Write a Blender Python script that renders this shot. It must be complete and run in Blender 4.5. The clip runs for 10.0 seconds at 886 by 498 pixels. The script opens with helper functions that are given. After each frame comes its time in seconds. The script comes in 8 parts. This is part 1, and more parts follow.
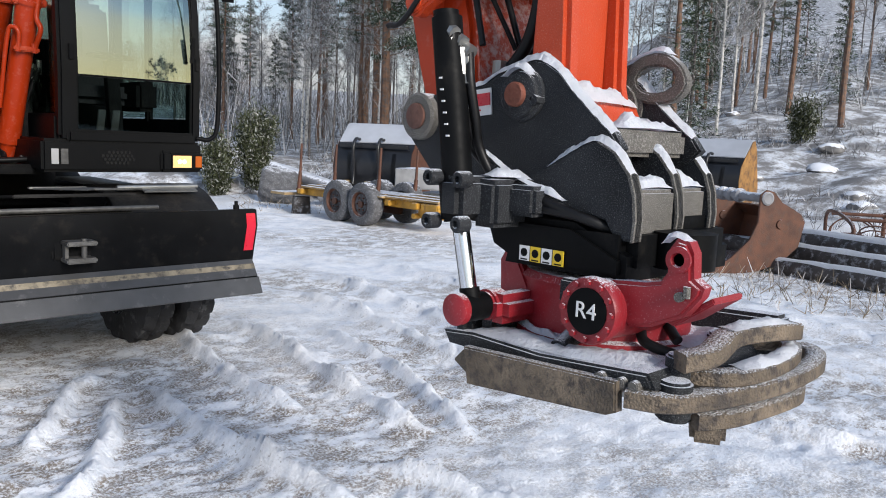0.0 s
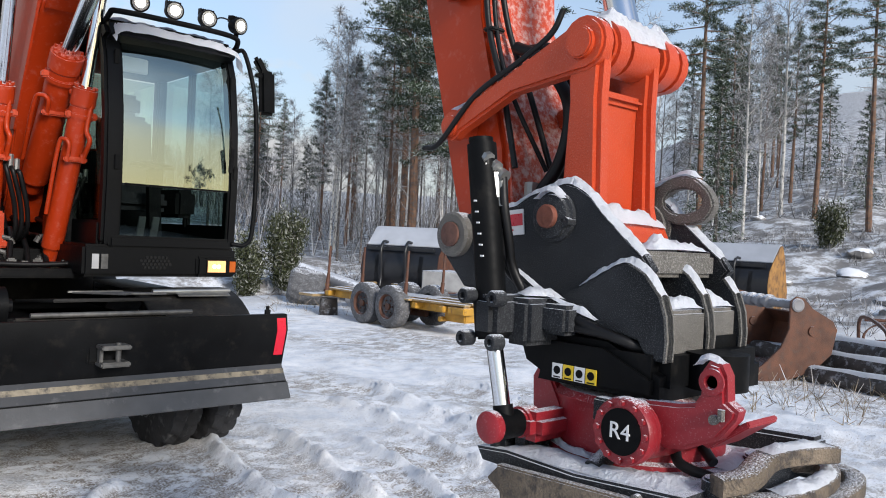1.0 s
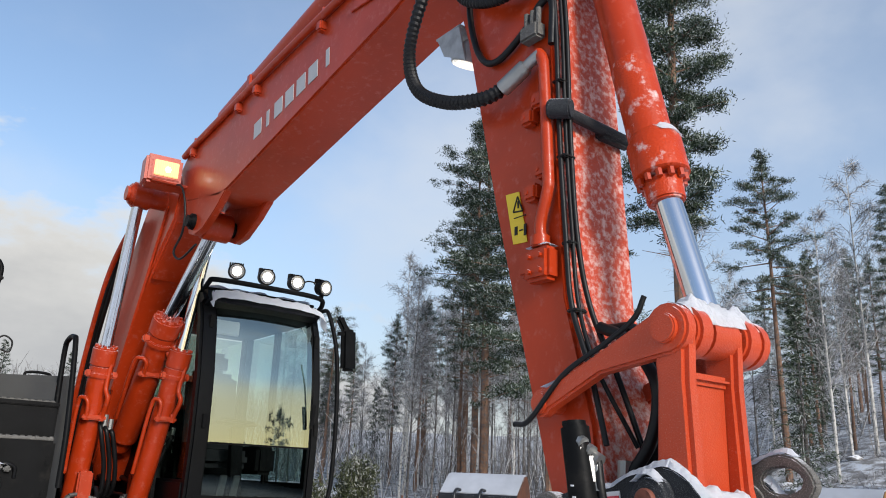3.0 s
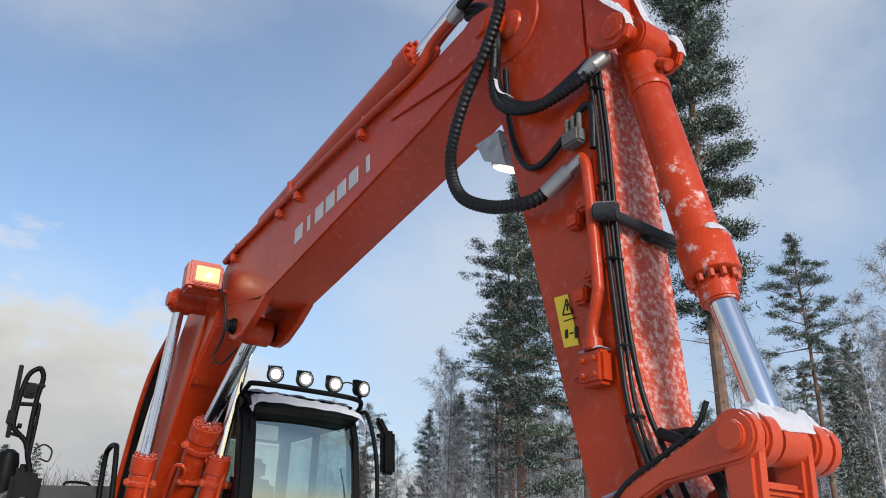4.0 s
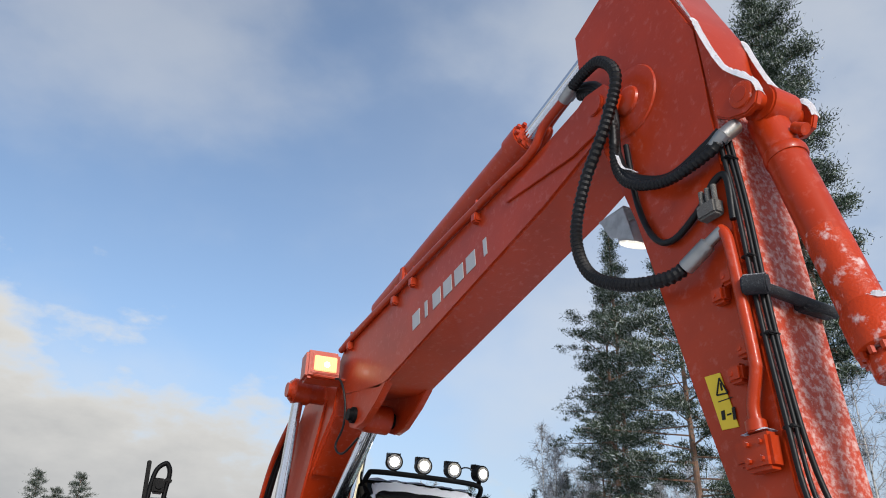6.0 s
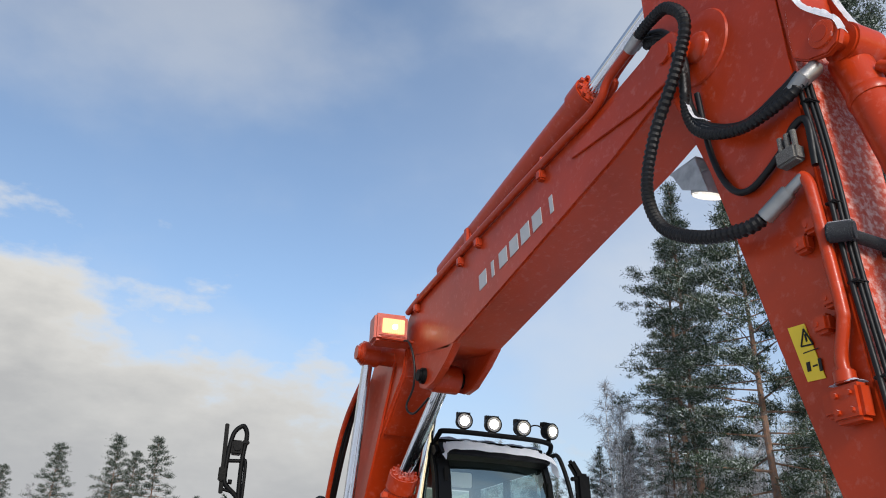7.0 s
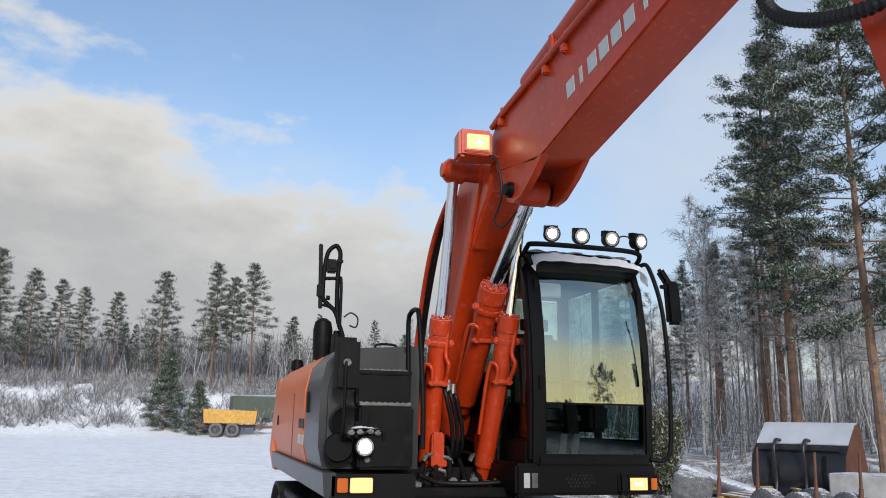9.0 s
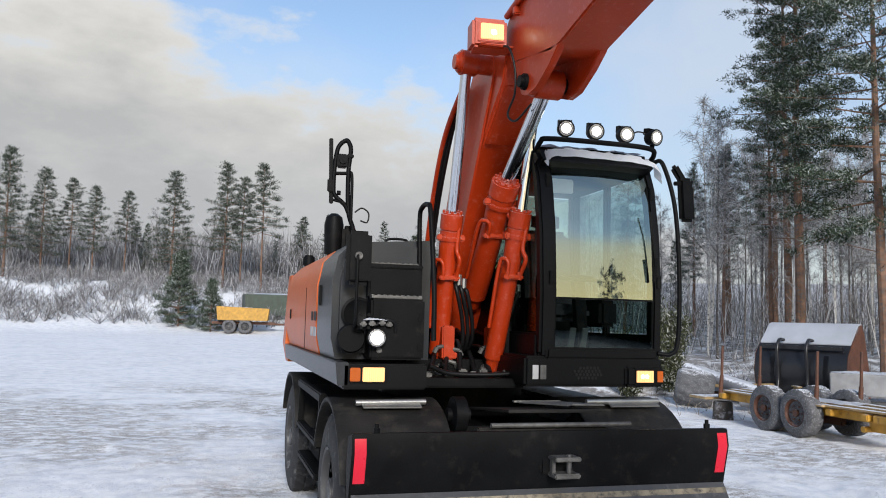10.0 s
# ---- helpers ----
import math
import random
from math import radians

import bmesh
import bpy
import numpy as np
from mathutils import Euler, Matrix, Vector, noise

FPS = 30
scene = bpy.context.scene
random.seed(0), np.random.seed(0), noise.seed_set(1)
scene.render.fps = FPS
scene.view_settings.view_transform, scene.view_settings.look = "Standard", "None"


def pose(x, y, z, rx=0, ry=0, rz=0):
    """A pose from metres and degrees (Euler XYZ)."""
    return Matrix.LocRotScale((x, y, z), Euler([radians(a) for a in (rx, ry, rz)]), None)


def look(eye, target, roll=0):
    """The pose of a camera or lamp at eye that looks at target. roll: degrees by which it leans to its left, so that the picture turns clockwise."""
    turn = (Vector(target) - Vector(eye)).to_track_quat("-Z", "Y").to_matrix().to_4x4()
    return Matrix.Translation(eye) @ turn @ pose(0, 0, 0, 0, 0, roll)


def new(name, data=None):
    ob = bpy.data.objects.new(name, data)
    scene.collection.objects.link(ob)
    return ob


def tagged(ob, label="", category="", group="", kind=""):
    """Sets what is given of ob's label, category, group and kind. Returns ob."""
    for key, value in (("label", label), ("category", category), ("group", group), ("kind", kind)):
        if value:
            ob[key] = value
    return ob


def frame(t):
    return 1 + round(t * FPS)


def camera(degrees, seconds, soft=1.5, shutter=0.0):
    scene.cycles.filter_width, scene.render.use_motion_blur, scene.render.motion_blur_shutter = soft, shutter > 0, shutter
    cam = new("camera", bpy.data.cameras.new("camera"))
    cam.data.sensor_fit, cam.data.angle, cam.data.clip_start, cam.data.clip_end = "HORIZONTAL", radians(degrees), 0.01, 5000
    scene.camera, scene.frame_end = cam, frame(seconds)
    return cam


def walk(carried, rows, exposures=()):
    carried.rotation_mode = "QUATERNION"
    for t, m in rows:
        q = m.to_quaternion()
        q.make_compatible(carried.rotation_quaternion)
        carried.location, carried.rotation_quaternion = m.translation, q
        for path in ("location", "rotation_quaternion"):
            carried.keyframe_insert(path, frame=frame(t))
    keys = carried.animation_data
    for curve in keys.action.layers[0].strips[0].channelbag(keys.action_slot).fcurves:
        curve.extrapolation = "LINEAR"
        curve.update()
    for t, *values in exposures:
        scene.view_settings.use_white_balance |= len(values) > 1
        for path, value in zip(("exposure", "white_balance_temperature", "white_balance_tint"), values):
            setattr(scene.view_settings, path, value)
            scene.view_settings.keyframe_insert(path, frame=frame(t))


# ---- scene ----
cam = camera(58.5, 10.0, soft=1.0)
PATH = [
    (0, (-1.605, -4.755, 1.55), (-0.22, -3.338, 1.277), 2.4),
    (0.5, (-1.626, -4.757, 1.569), (-0.255, -3.309, 1.41), 2.6),
    (1, (-1.654, -4.773, 1.593), (-0.311, -3.291, 1.57), 2.7),
    (1.5, (-1.687, -4.802, 1.618), (-0.384, -3.29, 1.745), 2.8),
    (2, (-1.724, -4.819, 1.643), (-0.47, -3.287, 1.925), 2.7),
    (2.5, (-1.754, -4.827, 1.668), (-0.556, -3.284, 2.096), 2.6),
    (4, (-1.852, -4.791, 1.732), (-0.817, -3.265, 2.507), 1.6),
    (4.5, (-1.89, -4.788, 1.746), (-0.915, -3.271, 2.61), 1.3),
    (5, (-1.92, -4.776, 1.758), (-1.007, -3.259, 2.689), 1.0),
    (6.5, (-2.021, -4.67, 1.772), (-1.277, -3.058, 2.693), 1.5),
    (7, (-2.034, -4.665, 1.766), (-1.343, -2.992, 2.618), 1.5),
    (7.5, (-2.045, -4.65, 1.759), (-1.406, -2.916, 2.523), 1.4),
    (8, (-2.043, -4.624, 1.749), (-1.446, -2.834, 2.411), 1.2),
    (8.5, (-2.056, -4.608, 1.734), (-1.481, -2.773, 2.284), 1.0),
    (9, (-2.058, -4.58, 1.727), (-1.493, -2.71, 2.155), 1.0),
    (9.5, (-2.055, -4.549, 1.714), (-1.492, -2.654, 2.017), 1.2),
    (10, (-2.063, -4.537, 1.68), (-1.504, -2.626, 1.863), 1.5),
]
walk(cam, [(t, look(eye, target, roll)) for t, eye, target, roll in PATH],
     exposures=[(0, 0.92), (2.0, 0.92), (4.0, 0.8), (8.0, 0.77), (10, 0.8)])

# ---- light ----
SUN_AZ, SUN_EL, GLOW_AZ = 187.0, 22.0, 165.0      # degrees clockwise from +Y; low behind the camera
world = bpy.data.worlds.new("winter_sky")
scene.world = world
world.use_nodes = True


def build_world():
    nt = world.node_tree
    N, L = nt.nodes, nt.links
    N.clear()
    out = N.new("ShaderNodeOutputWorld")
    bg = N.new("ShaderNodeBackground")
    bg.inputs[1].default_value = 0.108
    sky = N.new("ShaderNodeTexSky")
    sky.sky_type = "NISHITA"
    sky.sun_disc = False
    sky.sun_elevation = radians(SUN_EL)
    sky.sun_rotation = radians(SUN_AZ)
    sky.air_density, sky.dust_density, sky.ozone_density = 1.0, 0.6, 2.0
    tc = N.new("ShaderNodeTexCoord")
    mp = N.new("ShaderNodeMapping")
    mp.inputs["Scale"].default_value = (1.0, 1.0, 2.2)
    mp.inputs["Location"].default_value = (0.3, 0.1, 0.2)
    L.new(tc.outputs["Generated"], mp.inputs[0])
    n1 = N.new("ShaderNodeTexNoise")
    n1.inputs["Scale"].default_value, n1.inputs["Detail"].default_value, n1.inputs["Roughness"].default_value = 6.0, 10, 0.58
    L.new(mp.outputs[0], n1.inputs["Vector"])
    # a bank of cloud low in the north-west, thin veils elsewhere
    sep = N.new("ShaderNodeSeparateXYZ")
    L.new(tc.outputs["Generated"], sep.inputs[0])
    low = N.new("ShaderNodeVectorMath"); low.operation = "DOT_PRODUCT"
    low.inputs[1].default_value = (-0.295, 0.321, -0.9)
    L.new(tc.outputs["Generated"], low.inputs[0])
    nz = N.new("ShaderNodeMath"); nz.operation = "MULTIPLY_ADD"
    nz.inputs[1].default_value, nz.inputs[2].default_value = 0.5, -0.25
    L.new(n1.outputs["Fac"], nz.inputs[0])
    both = N.new("ShaderNodeMath"); both.operation = "ADD"
    L.new(low.outputs["Value"], both.inputs[0]); L.new(nz.outputs[0], both.inputs[1])
    ramp = N.new("ShaderNodeMapRange")
    ramp.interpolation_type = "SMOOTHSTEP"
    ramp.inputs["From Min"].default_value, ramp.inputs["From Max"].default_value = -0.05, 0.075
    L.new(both.outputs[0], ramp.inputs["Value"])
    veil = N.new("ShaderNodeMapRange")
    veil.interpolation_type = "SMOOTHSTEP"
    veil.inputs["From Min"].default_value, veil.inputs["From Max"].default_value = 0.42, 0.78
    veil.inputs["To Min"].default_value, veil.inputs["To Max"].default_value = 0.05, 0.4
    n2 = N.new("ShaderNodeTexNoise")
    n2.inputs["Scale"].default_value, n2.inputs["Detail"].default_value = 2.8, 8
    mp2 = N.new("ShaderNodeMapping")
    mp2.inputs["Scale"].default_value = (1.0, 1.0, 1.6)
    mp2.inputs["Rotation"].default_value = (0.3, 0.5, 0.4)
    mp2.inputs["Location"].default_value = (2.3, 0.7, 1.2)
    L.new(tc.outputs["Generated"], mp2.inputs[0]); L.new(mp2.outputs[0], n2.inputs["Vector"])
    L.new(n2.outputs["Fac"], veil.inputs["Value"])
    mx = N.new("ShaderNodeMath"); mx.operation = "MAXIMUM"
    L.new(ramp.outputs[0], mx.inputs[0]); L.new(veil.outputs[0], mx.inputs[1])
    # thin bright haze over the wood in the east
    east = N.new("ShaderNodeVectorMath"); east.operation = "DOT_PRODUCT"
    east.inputs[1].default_value = (0.76, 0.5, 0.42)
    L.new(tc.outputs["Generated"], east.inputs[0])
    pale = N.new("ShaderNodeMapRange"); pale.interpolation_type = "SMOOTHSTEP"
    pale.inputs["From Min"].default_value, pale.inputs["From Max"].default_value = 0.76, 1.0
    pale.inputs["To Max"].default_value = 1.0
    L.new(east.outputs["Value"], pale.inputs["Value"])
    wisp = N.new("ShaderNodeMapRange"); wisp.interpolation_type = "SMOOTHSTEP"
    wisp.inputs["From Min"].default_value, wisp.inputs["From Max"].default_value = 0.36, 0.62
    wisp.inputs["To Min"].default_value, wisp.inputs["To Max"].default_value = 0.22, 0.52
    L.new(n2.outputs["Fac"], wisp.inputs["Value"])
    mx2 = N.new("ShaderNodeMath"); mx2.operation = "MULTIPLY"
    L.new(wisp.outputs[0], mx2.inputs[0]); L.new(pale.outputs[0], mx2.inputs[1])
    # cloud colour: cream near its lit top, grey inside
    cc = N.new("ShaderNodeValToRGB")
    cc.color_ramp.elements[0].color, cc.color_ramp.elements[1].color = (4.5, 4.4, 4.15, 1), (2.65, 2.66, 2.64, 1)
    cc.color_ramp.elements[0].position, cc.color_ramp.elements[1].position = 0.0, 0.22
    L.new(both.outputs[0], cc.inputs[0])
    mix = N.new("ShaderNodeMix"); mix.data_type = "RGBA"
    thin = N.new("ShaderNodeMix"); thin.data_type = "RGBA"; thin.inputs[7].default_value = (3.2, 3.65, 4.4, 1)
    L.new(mx2.outputs[0], thin.inputs["Factor"]); L.new(sky.outputs[0], thin.inputs[6])
    L.new(mx.outputs[0], mix.inputs["Factor"]); L.new(thin.outputs[2], mix.inputs[6]); L.new(cc.outputs[0], mix.inputs[7])
    # warm band over the horizon behind the camera, where the sun goes down
    dot = N.new("ShaderNodeVectorMath"); dot.operation = "DOT_PRODUCT"
    a = radians(GLOW_AZ)
    dot.inputs[1].default_value = (math.sin(a), math.cos(a), 0)
    L.new(tc.outputs["Generated"], dot.inputs[0])
    side = N.new("ShaderNodeMapRange"); side.interpolation_type = "SMOOTHSTEP"
    side.inputs["From Min"].default_value, side.inputs["From Max"].default_value = 0.2, 0.95
    L.new(dot.outputs["Value"], side.inputs["Value"])
    hgt = N.new("ShaderNodeMapRange"); hgt.interpolation_type = "SMOOTHSTEP"
    hgt.inputs["From Min"].default_value, hgt.inputs["From Max"].default_value = 0.36, 0.0
    L.new(sep.outputs[2], hgt.inputs["Value"])
    wm = N.new("ShaderNodeMath"); wm.operation = "MULTIPLY"
    L.new(side.outputs[0], wm.inputs[0]); L.new(hgt.outputs[0], wm.inputs[1])
    glow = N.new("ShaderNodeMix"); glow.data_type = "RGBA"
    glow.inputs[7].default_value = (9.5, 7.6, 3.9, 1)
    haze = N.new("ShaderNodeMapRange"); haze.interpolation_type = "SMOOTHSTEP"
    haze.inputs["From Min"].default_value, haze.inputs["From Max"].default_value = 0.4, 0.0
    haze.inputs["To Max"].default_value = 0.75
    L.new(sep.outputs[2], haze.inputs["Value"])
    hz = N.new("ShaderNodeMix"); hz.data_type = "RGBA"; hz.inputs[7].default_value = (2.6, 2.7, 2.85, 1)
    L.new(haze.outputs[0], hz.inputs["Factor"]); L.new(mix.outputs[2], hz.inputs[6])
    L.new(wm.outputs[0], glow.inputs["Factor"]); L.new(hz.outputs[2], glow.inputs[6])
    L.new(glow.outputs[2], bg.inputs[0])
    L.new(bg.outputs[0], out.inputs[0])


build_world()
sun = bpy.data.lights.new("low_sun", "SUN")
sun.energy, sun.angle, sun.color = 2.0, radians(14), (1.0, 0.955, 0.91)
sun_ob = new("low_sun", sun)
_a, _e = radians(SUN_AZ), radians(SUN_EL)
sun_ob.matrix_world = look(Vector((math.sin(_a) * math.cos(_e), math.cos(_a) * math.cos(_e), math.sin(_e))) * 50, (0, 0, 0))


# ---- materials ----
def mat(name, color, rough=0.5, metal=0.0, var=0.15, scale=6.0, bump=0.15, fine=60.0, dirt=None, dirt_amount=0.0,
        frost=0.0, spec=0.5, snow_noise=9.0, coat=0.0, dirt_scale=None):
    """Procedural surface: colour varied at two scales, dirt patches, fine bump and a dusting of frost on upward faces."""
    m = bpy.data.materials.new(name)
    m.use_nodes = True
    nt = m.node_tree
    N, L = nt.nodes, nt.links
    p = N["Principled BSDF"]
    tc = N.new("ShaderNodeTexCoord")
    n1 = N.new("ShaderNodeTexNoise"); n1.inputs["Scale"].default_value = scale; n1.inputs["Detail"].default_value = 5
    n2 = N.new("ShaderNodeTexNoise"); n2.inputs["Scale"].default_value = fine; n2.inputs["Detail"].default_value = 3
    L.new(tc.outputs["Object"], n1.inputs["Vector"]); L.new(tc.outputs["Object"], n2.inputs["Vector"])
    r = N.new("ShaderNodeValToRGB")
    c = Vector(color)
    lo, hi = c * (1 - var), c * (1 + var)
    r.color_ramp.elements[0].position, r.color_ramp.elements[1].position = 0.3, 0.7
    r.color_ramp.elements[0].color, r.color_ramp.elements[1].color = (*lo, 1), (*[min(v, 0.95) for v in hi], 1)
    L.new(n1.outputs["Fac"], r.inputs[0])
    col = r.outputs[0]
    rough_out = None

    def mixin(fac, c2):
        nonlocal col
        mx = N.new("ShaderNodeMix"); mx.data_type = "RGBA"
        L.new(fac, mx.inputs["Factor"]); L.new(col, mx.inputs[6]); mx.inputs[7].default_value = (*c2, 1)
        col = mx.outputs[2]

    if dirt:
        n3 = N.new("ShaderNodeTexNoise"); n3.inputs["Scale"].default_value = dirt_scale or scale * 1.7; n3.inputs["Detail"].default_value = 9
        n3.inputs["Roughness"].default_value = 0.65
        L.new(tc.outputs["Object"], n3.inputs["Vector"])
        mr = N.new("ShaderNodeMapRange")
        mr.inputs["From Min"].default_value, mr.inputs["From Max"].default_value = 0.62 - dirt_amount * 0.35, 0.72 - dirt_amount * 0.2
        L.new(n3.outputs["Fac"], mr.inputs["Value"])
        mixin(mr.outputs[0], dirt)
    if frost > 0:
        geo = N.new("ShaderNodeNewGeometry")
        sp = N.new("ShaderNodeSeparateXYZ"); L.new(geo.outputs["Normal"], sp.inputs[0])
        n4 = N.new("ShaderNodeTexNoise"); n4.inputs["Scale"].default_value = snow_noise; n4.inputs["Detail"].default_value = 8
        n4.inputs["Roughness"].default_value = 0.7
        L.new(tc.outputs["Object"], n4.inputs["Vector"])
        ad = N.new("ShaderNodeMath"); ad.operation = "MULTIPLY_ADD"; ad.inputs[1].default_value = 0.55
        L.new(sp.outputs[2], ad.inputs[0]); L.new(n4.outputs["Fac"], ad.inputs[2])
        mr = N.new("ShaderNodeMapRange")
        mr.inputs["From Min"].default_value, mr.inputs["From Max"].default_value = 1.05 - frost * 0.6, 1.2 - frost * 0.6
        L.new(ad.outputs[0], mr.inputs["Value"])
        mixin(mr.outputs[0], (0.78, 0.8, 0.84))
        rr = N.new("ShaderNodeMapRange"); rr.inputs["To Min"].default_value, rr.inputs["To Max"].default_value = rough, 0.85
        L.new(mr.outputs[0], rr.inputs["Value"])
        rough_out = rr.outputs[0]
    L.new(col, p.inputs["Base Color"])
    if rough_out is None:
        rr = N.new("ShaderNodeMapRange")
        rr.inputs["To Min"].default_value, rr.inputs["To Max"].default_value = rough * 0.75, min(1, rough * 1.25)
        L.new(n2.outputs["Fac"], rr.inputs["Value"])
        rough_out = rr.outputs[0]
    L.new(rough_out, p.inputs["Roughness"])
    p.inputs["Metallic"].default_value = metal
    p.inputs["Specular IOR Level"].default_value = spec
    p.inputs["Coat Weight"].default_value = coat
    if bump > 0:
        b = N.new("ShaderNodeBump"); b.inputs["Strength"].default_value = bump; b.inputs["Distance"].default_value = 0.01
        L.new(n2.outputs["Fac"], b.inputs["Height"]); L.new(b.outputs[0], p.inputs["Normal"])
    return m


def glass_mat(name, tint, gain=1.6, base=0.2):
    m = bpy.data.materials.new(name)
    m.use_nodes = True
    nt = m.node_tree
    N, L = nt.nodes, nt.links
    N.clear()
    out = N.new("ShaderNodeOutputMaterial")
    gl = N.new("ShaderNodeBsdfGlossy"); gl.inputs["Roughness"].default_value = 0.01; gl.inputs["Color"].default_value = (0.86, 0.97, 0.86, 1)
    tr = N.new("ShaderNodeBsdfTransparent"); tr.inputs[0].default_value = (*tint, 1)
    fr = N.new("ShaderNodeFresnel"); fr.inputs[0].default_value = 1.75
    ad = N.new("ShaderNodeMath"); ad.operation = "MULTIPLY_ADD"; ad.inputs[1].default_value, ad.inputs[2].default_value = gain, base
    mx = N.new("ShaderNodeMixShader")
    L.new(fr.outputs[0], ad.inputs[0]); L.new(ad.outputs[0], mx.inputs[0])
    L.new(tr.outputs[0], mx.inputs[1]); L.new(gl.outputs[0], mx.inputs[2]); L.new(mx.outputs[0], out.inputs[0])
    return m


def glow_mat(name, color, power):
    m = bpy.data.materials.new(name)
    m.use_nodes = True
    p = m.node_tree.nodes["Principled BSDF"]
    p.inputs["Base Color"].default_value = (*color, 1)
    p.inputs["Emission Color"].default_value = (*color, 1)
    p.inputs["Emission Strength"].default_value = power
    return m


def fluted_lens(name, color, lo, hi, period):
    """A lit lens with moulded flutes: the light comes through unevenly."""
    m = glow_mat(name, color, hi)
    N, L = m.node_tree.nodes, m.node_tree.links
    tc = N.new("ShaderNodeTexCoord")
    w = N.new("ShaderNodeTexWave"); w.inputs["Scale"].default_value, w.inputs["Distortion"].default_value = period, 2.5
    n = N.new("ShaderNodeTexNoise"); n.inputs["Scale"].default_value = 24
    L.new(tc.outputs["Object"], w.inputs["Vector"]); L.new(tc.outputs["Object"], n.inputs["Vector"])
    a = N.new("ShaderNodeMath"); a.operation = "MULTIPLY"
    L.new(w.outputs["Fac"], a.inputs[0]); L.new(n.outputs["Fac"], a.inputs[1])
    r = N.new("ShaderNodeMapRange"); r.inputs["From Max"].default_value = 0.6
    r.inputs["To Min"].default_value, r.inputs["To Max"].default_value = lo, hi
    L.new(a.outputs[0], r.inputs["Value"]); L.new(r.outputs[0], m.node_tree.nodes["Principled BSDF"].inputs["Emission Strength"])
    return m


ORANGE = mat("orange_paint", (0.385, 0.032, 0.0045), 0.36, spec=0.3, var=0.12, scale=3, bump=0.04, dirt=(0.42, 0.075, 0.045), dirt_amount=0.2, dirt_scale=24, frost=0.14, snow_noise=120, coat=0.08)
ORANGE_CLEAN = mat("orange_hood_paint", (0.6, 0.115, 0.016), 0.42, spec=0.35, var=0.08, scale=2, bump=0.02, coat=0.1)
HOODGREY = mat("glossy_grey_panel", (0.022, 0.025, 0.029), 0.35, spec=0.3, var=0.25, scale=3, bump=0.02, coat=0.1)
BLACK = mat("black_steel", (0.0042, 0.0045, 0.005), 0.5, spec=0.09, var=0.35, scale=5, bump=0.06, dirt=(0.013, 0.012, 0.011), dirt_amount=0.14)
MUDBLACK = mat("muddy_black_plate", (0.011, 0.0105, 0.01), 0.6, spec=0.25, var=0.5, scale=4, bump=0.15, dirt=(0.03, 0.027, 0.023), dirt_amount=0.3, dirt_scale=6, frost=0.0, snow_noise=30)
CABGREY = mat("dark_grey_cab_paint", (0.0035, 0.0039, 0.0046), 0.42, spec=0.13, var=0.15, scale=4, bump=0.03)
HITCH = mat("frosted_dark_steel", (0.016, 0.0175, 0.02), 0.55, spec=0.22, var=0.5, scale=7, bump=0.4, fine=320, dirt=(0.15, 0.155, 0.165), dirt_amount=0.22, dirt_scale=380, frost=0.25, snow_noise=420)
HITCHF = mat("worn_frosted_steel", (0.085, 0.078, 0.068), 0.65, var=0.35, scale=14, bump=0.4, fine=300, dirt=(0.3, 0.29, 0.27), dirt_amount=0.34, dirt_scale=330, frost=0.22, snow_noise=420)
RED = mat("red_rotator_paint", (0.25, 0.011, 0.018), 0.45, var=0.18, scale=8, bump=0.1, fine=180, dirt=(0.36, 0.17, 0.18), dirt_amount=0.1, dirt_scale=260, frost=0.2, snow_noise=240)
RUSTYEDGE = mat("muddy_worn_steel", (0.15, 0.115, 0.08), 0.7, var=0.45, scale=9, bump=0.8, fine=170, dirt=(0.05, 0.04, 0.034), dirt_amount=0.42, dirt_scale=30, frost=0.1, snow_noise=260)
CHROME = mat("chrome_rod", (0.72, 0.74, 0.77), 0.12, metal=1.0, var=0.03, bump=0.0)
STEEL = mat("bare_steel", (0.33, 0.33, 0.32), 0.4, metal=0.85, var=0.25, bump=0.15)
GALV = mat("galvanised_sheet", (0.4, 0.41, 0.42), 0.55, metal=0.3, var=0.2, scale=20, bump=0.1)
DULL = mat("weathered_steel", (0.11, 0.108, 0.104), 0.55, metal=0.5, var=0.35, scale=14, bump=0.25)
PATCHY = mat("orange_paint_under_snow_patches", (0.45, 0.038, 0.005), 0.4, spec=0.3, var=0.12, scale=3, bump=0.25, fine=120, dirt=(0.66, 0.5, 0.47), dirt_amount=0.22, dirt_scale=17, frost=0.2, snow_noise=60)
RUBBER = mat("rubber_hose", (0.006, 0.006, 0.0065), 0.45, spec=0.28, var=0.3, bump=0.1)
TYRE = mat("frosted_tyre_rubber", (0.022, 0.022, 0.024), 0.8, var=0.35, scale=7, bump=0.4, dirt=(0.1, 0.1, 0.1), dirt_amount=0.15, frost=0.08, snow_noise=60)
RIM = mat("dark_rim", (0.05, 0.05, 0.052), 0.5, var=0.3, bump=0.2, dirt=(0.2, 0.2, 0.2), dirt_amount=0.3)
SNOW = mat("lying_snow", (0.82, 0.84, 0.88), 0.75, var=0.04, scale=20, bump=0.5, fine=90)
GLASS = glass_mat("tinted_glass", (0.62, 0.72, 0.70))
# darker, less mirroring copy of GLASS: dims the lower pane's snow reflection
DIMGLASS = glass_mat("dimmed_tinted_glass", (0.45, 0.56, 0.55), 0.7, 0.02)

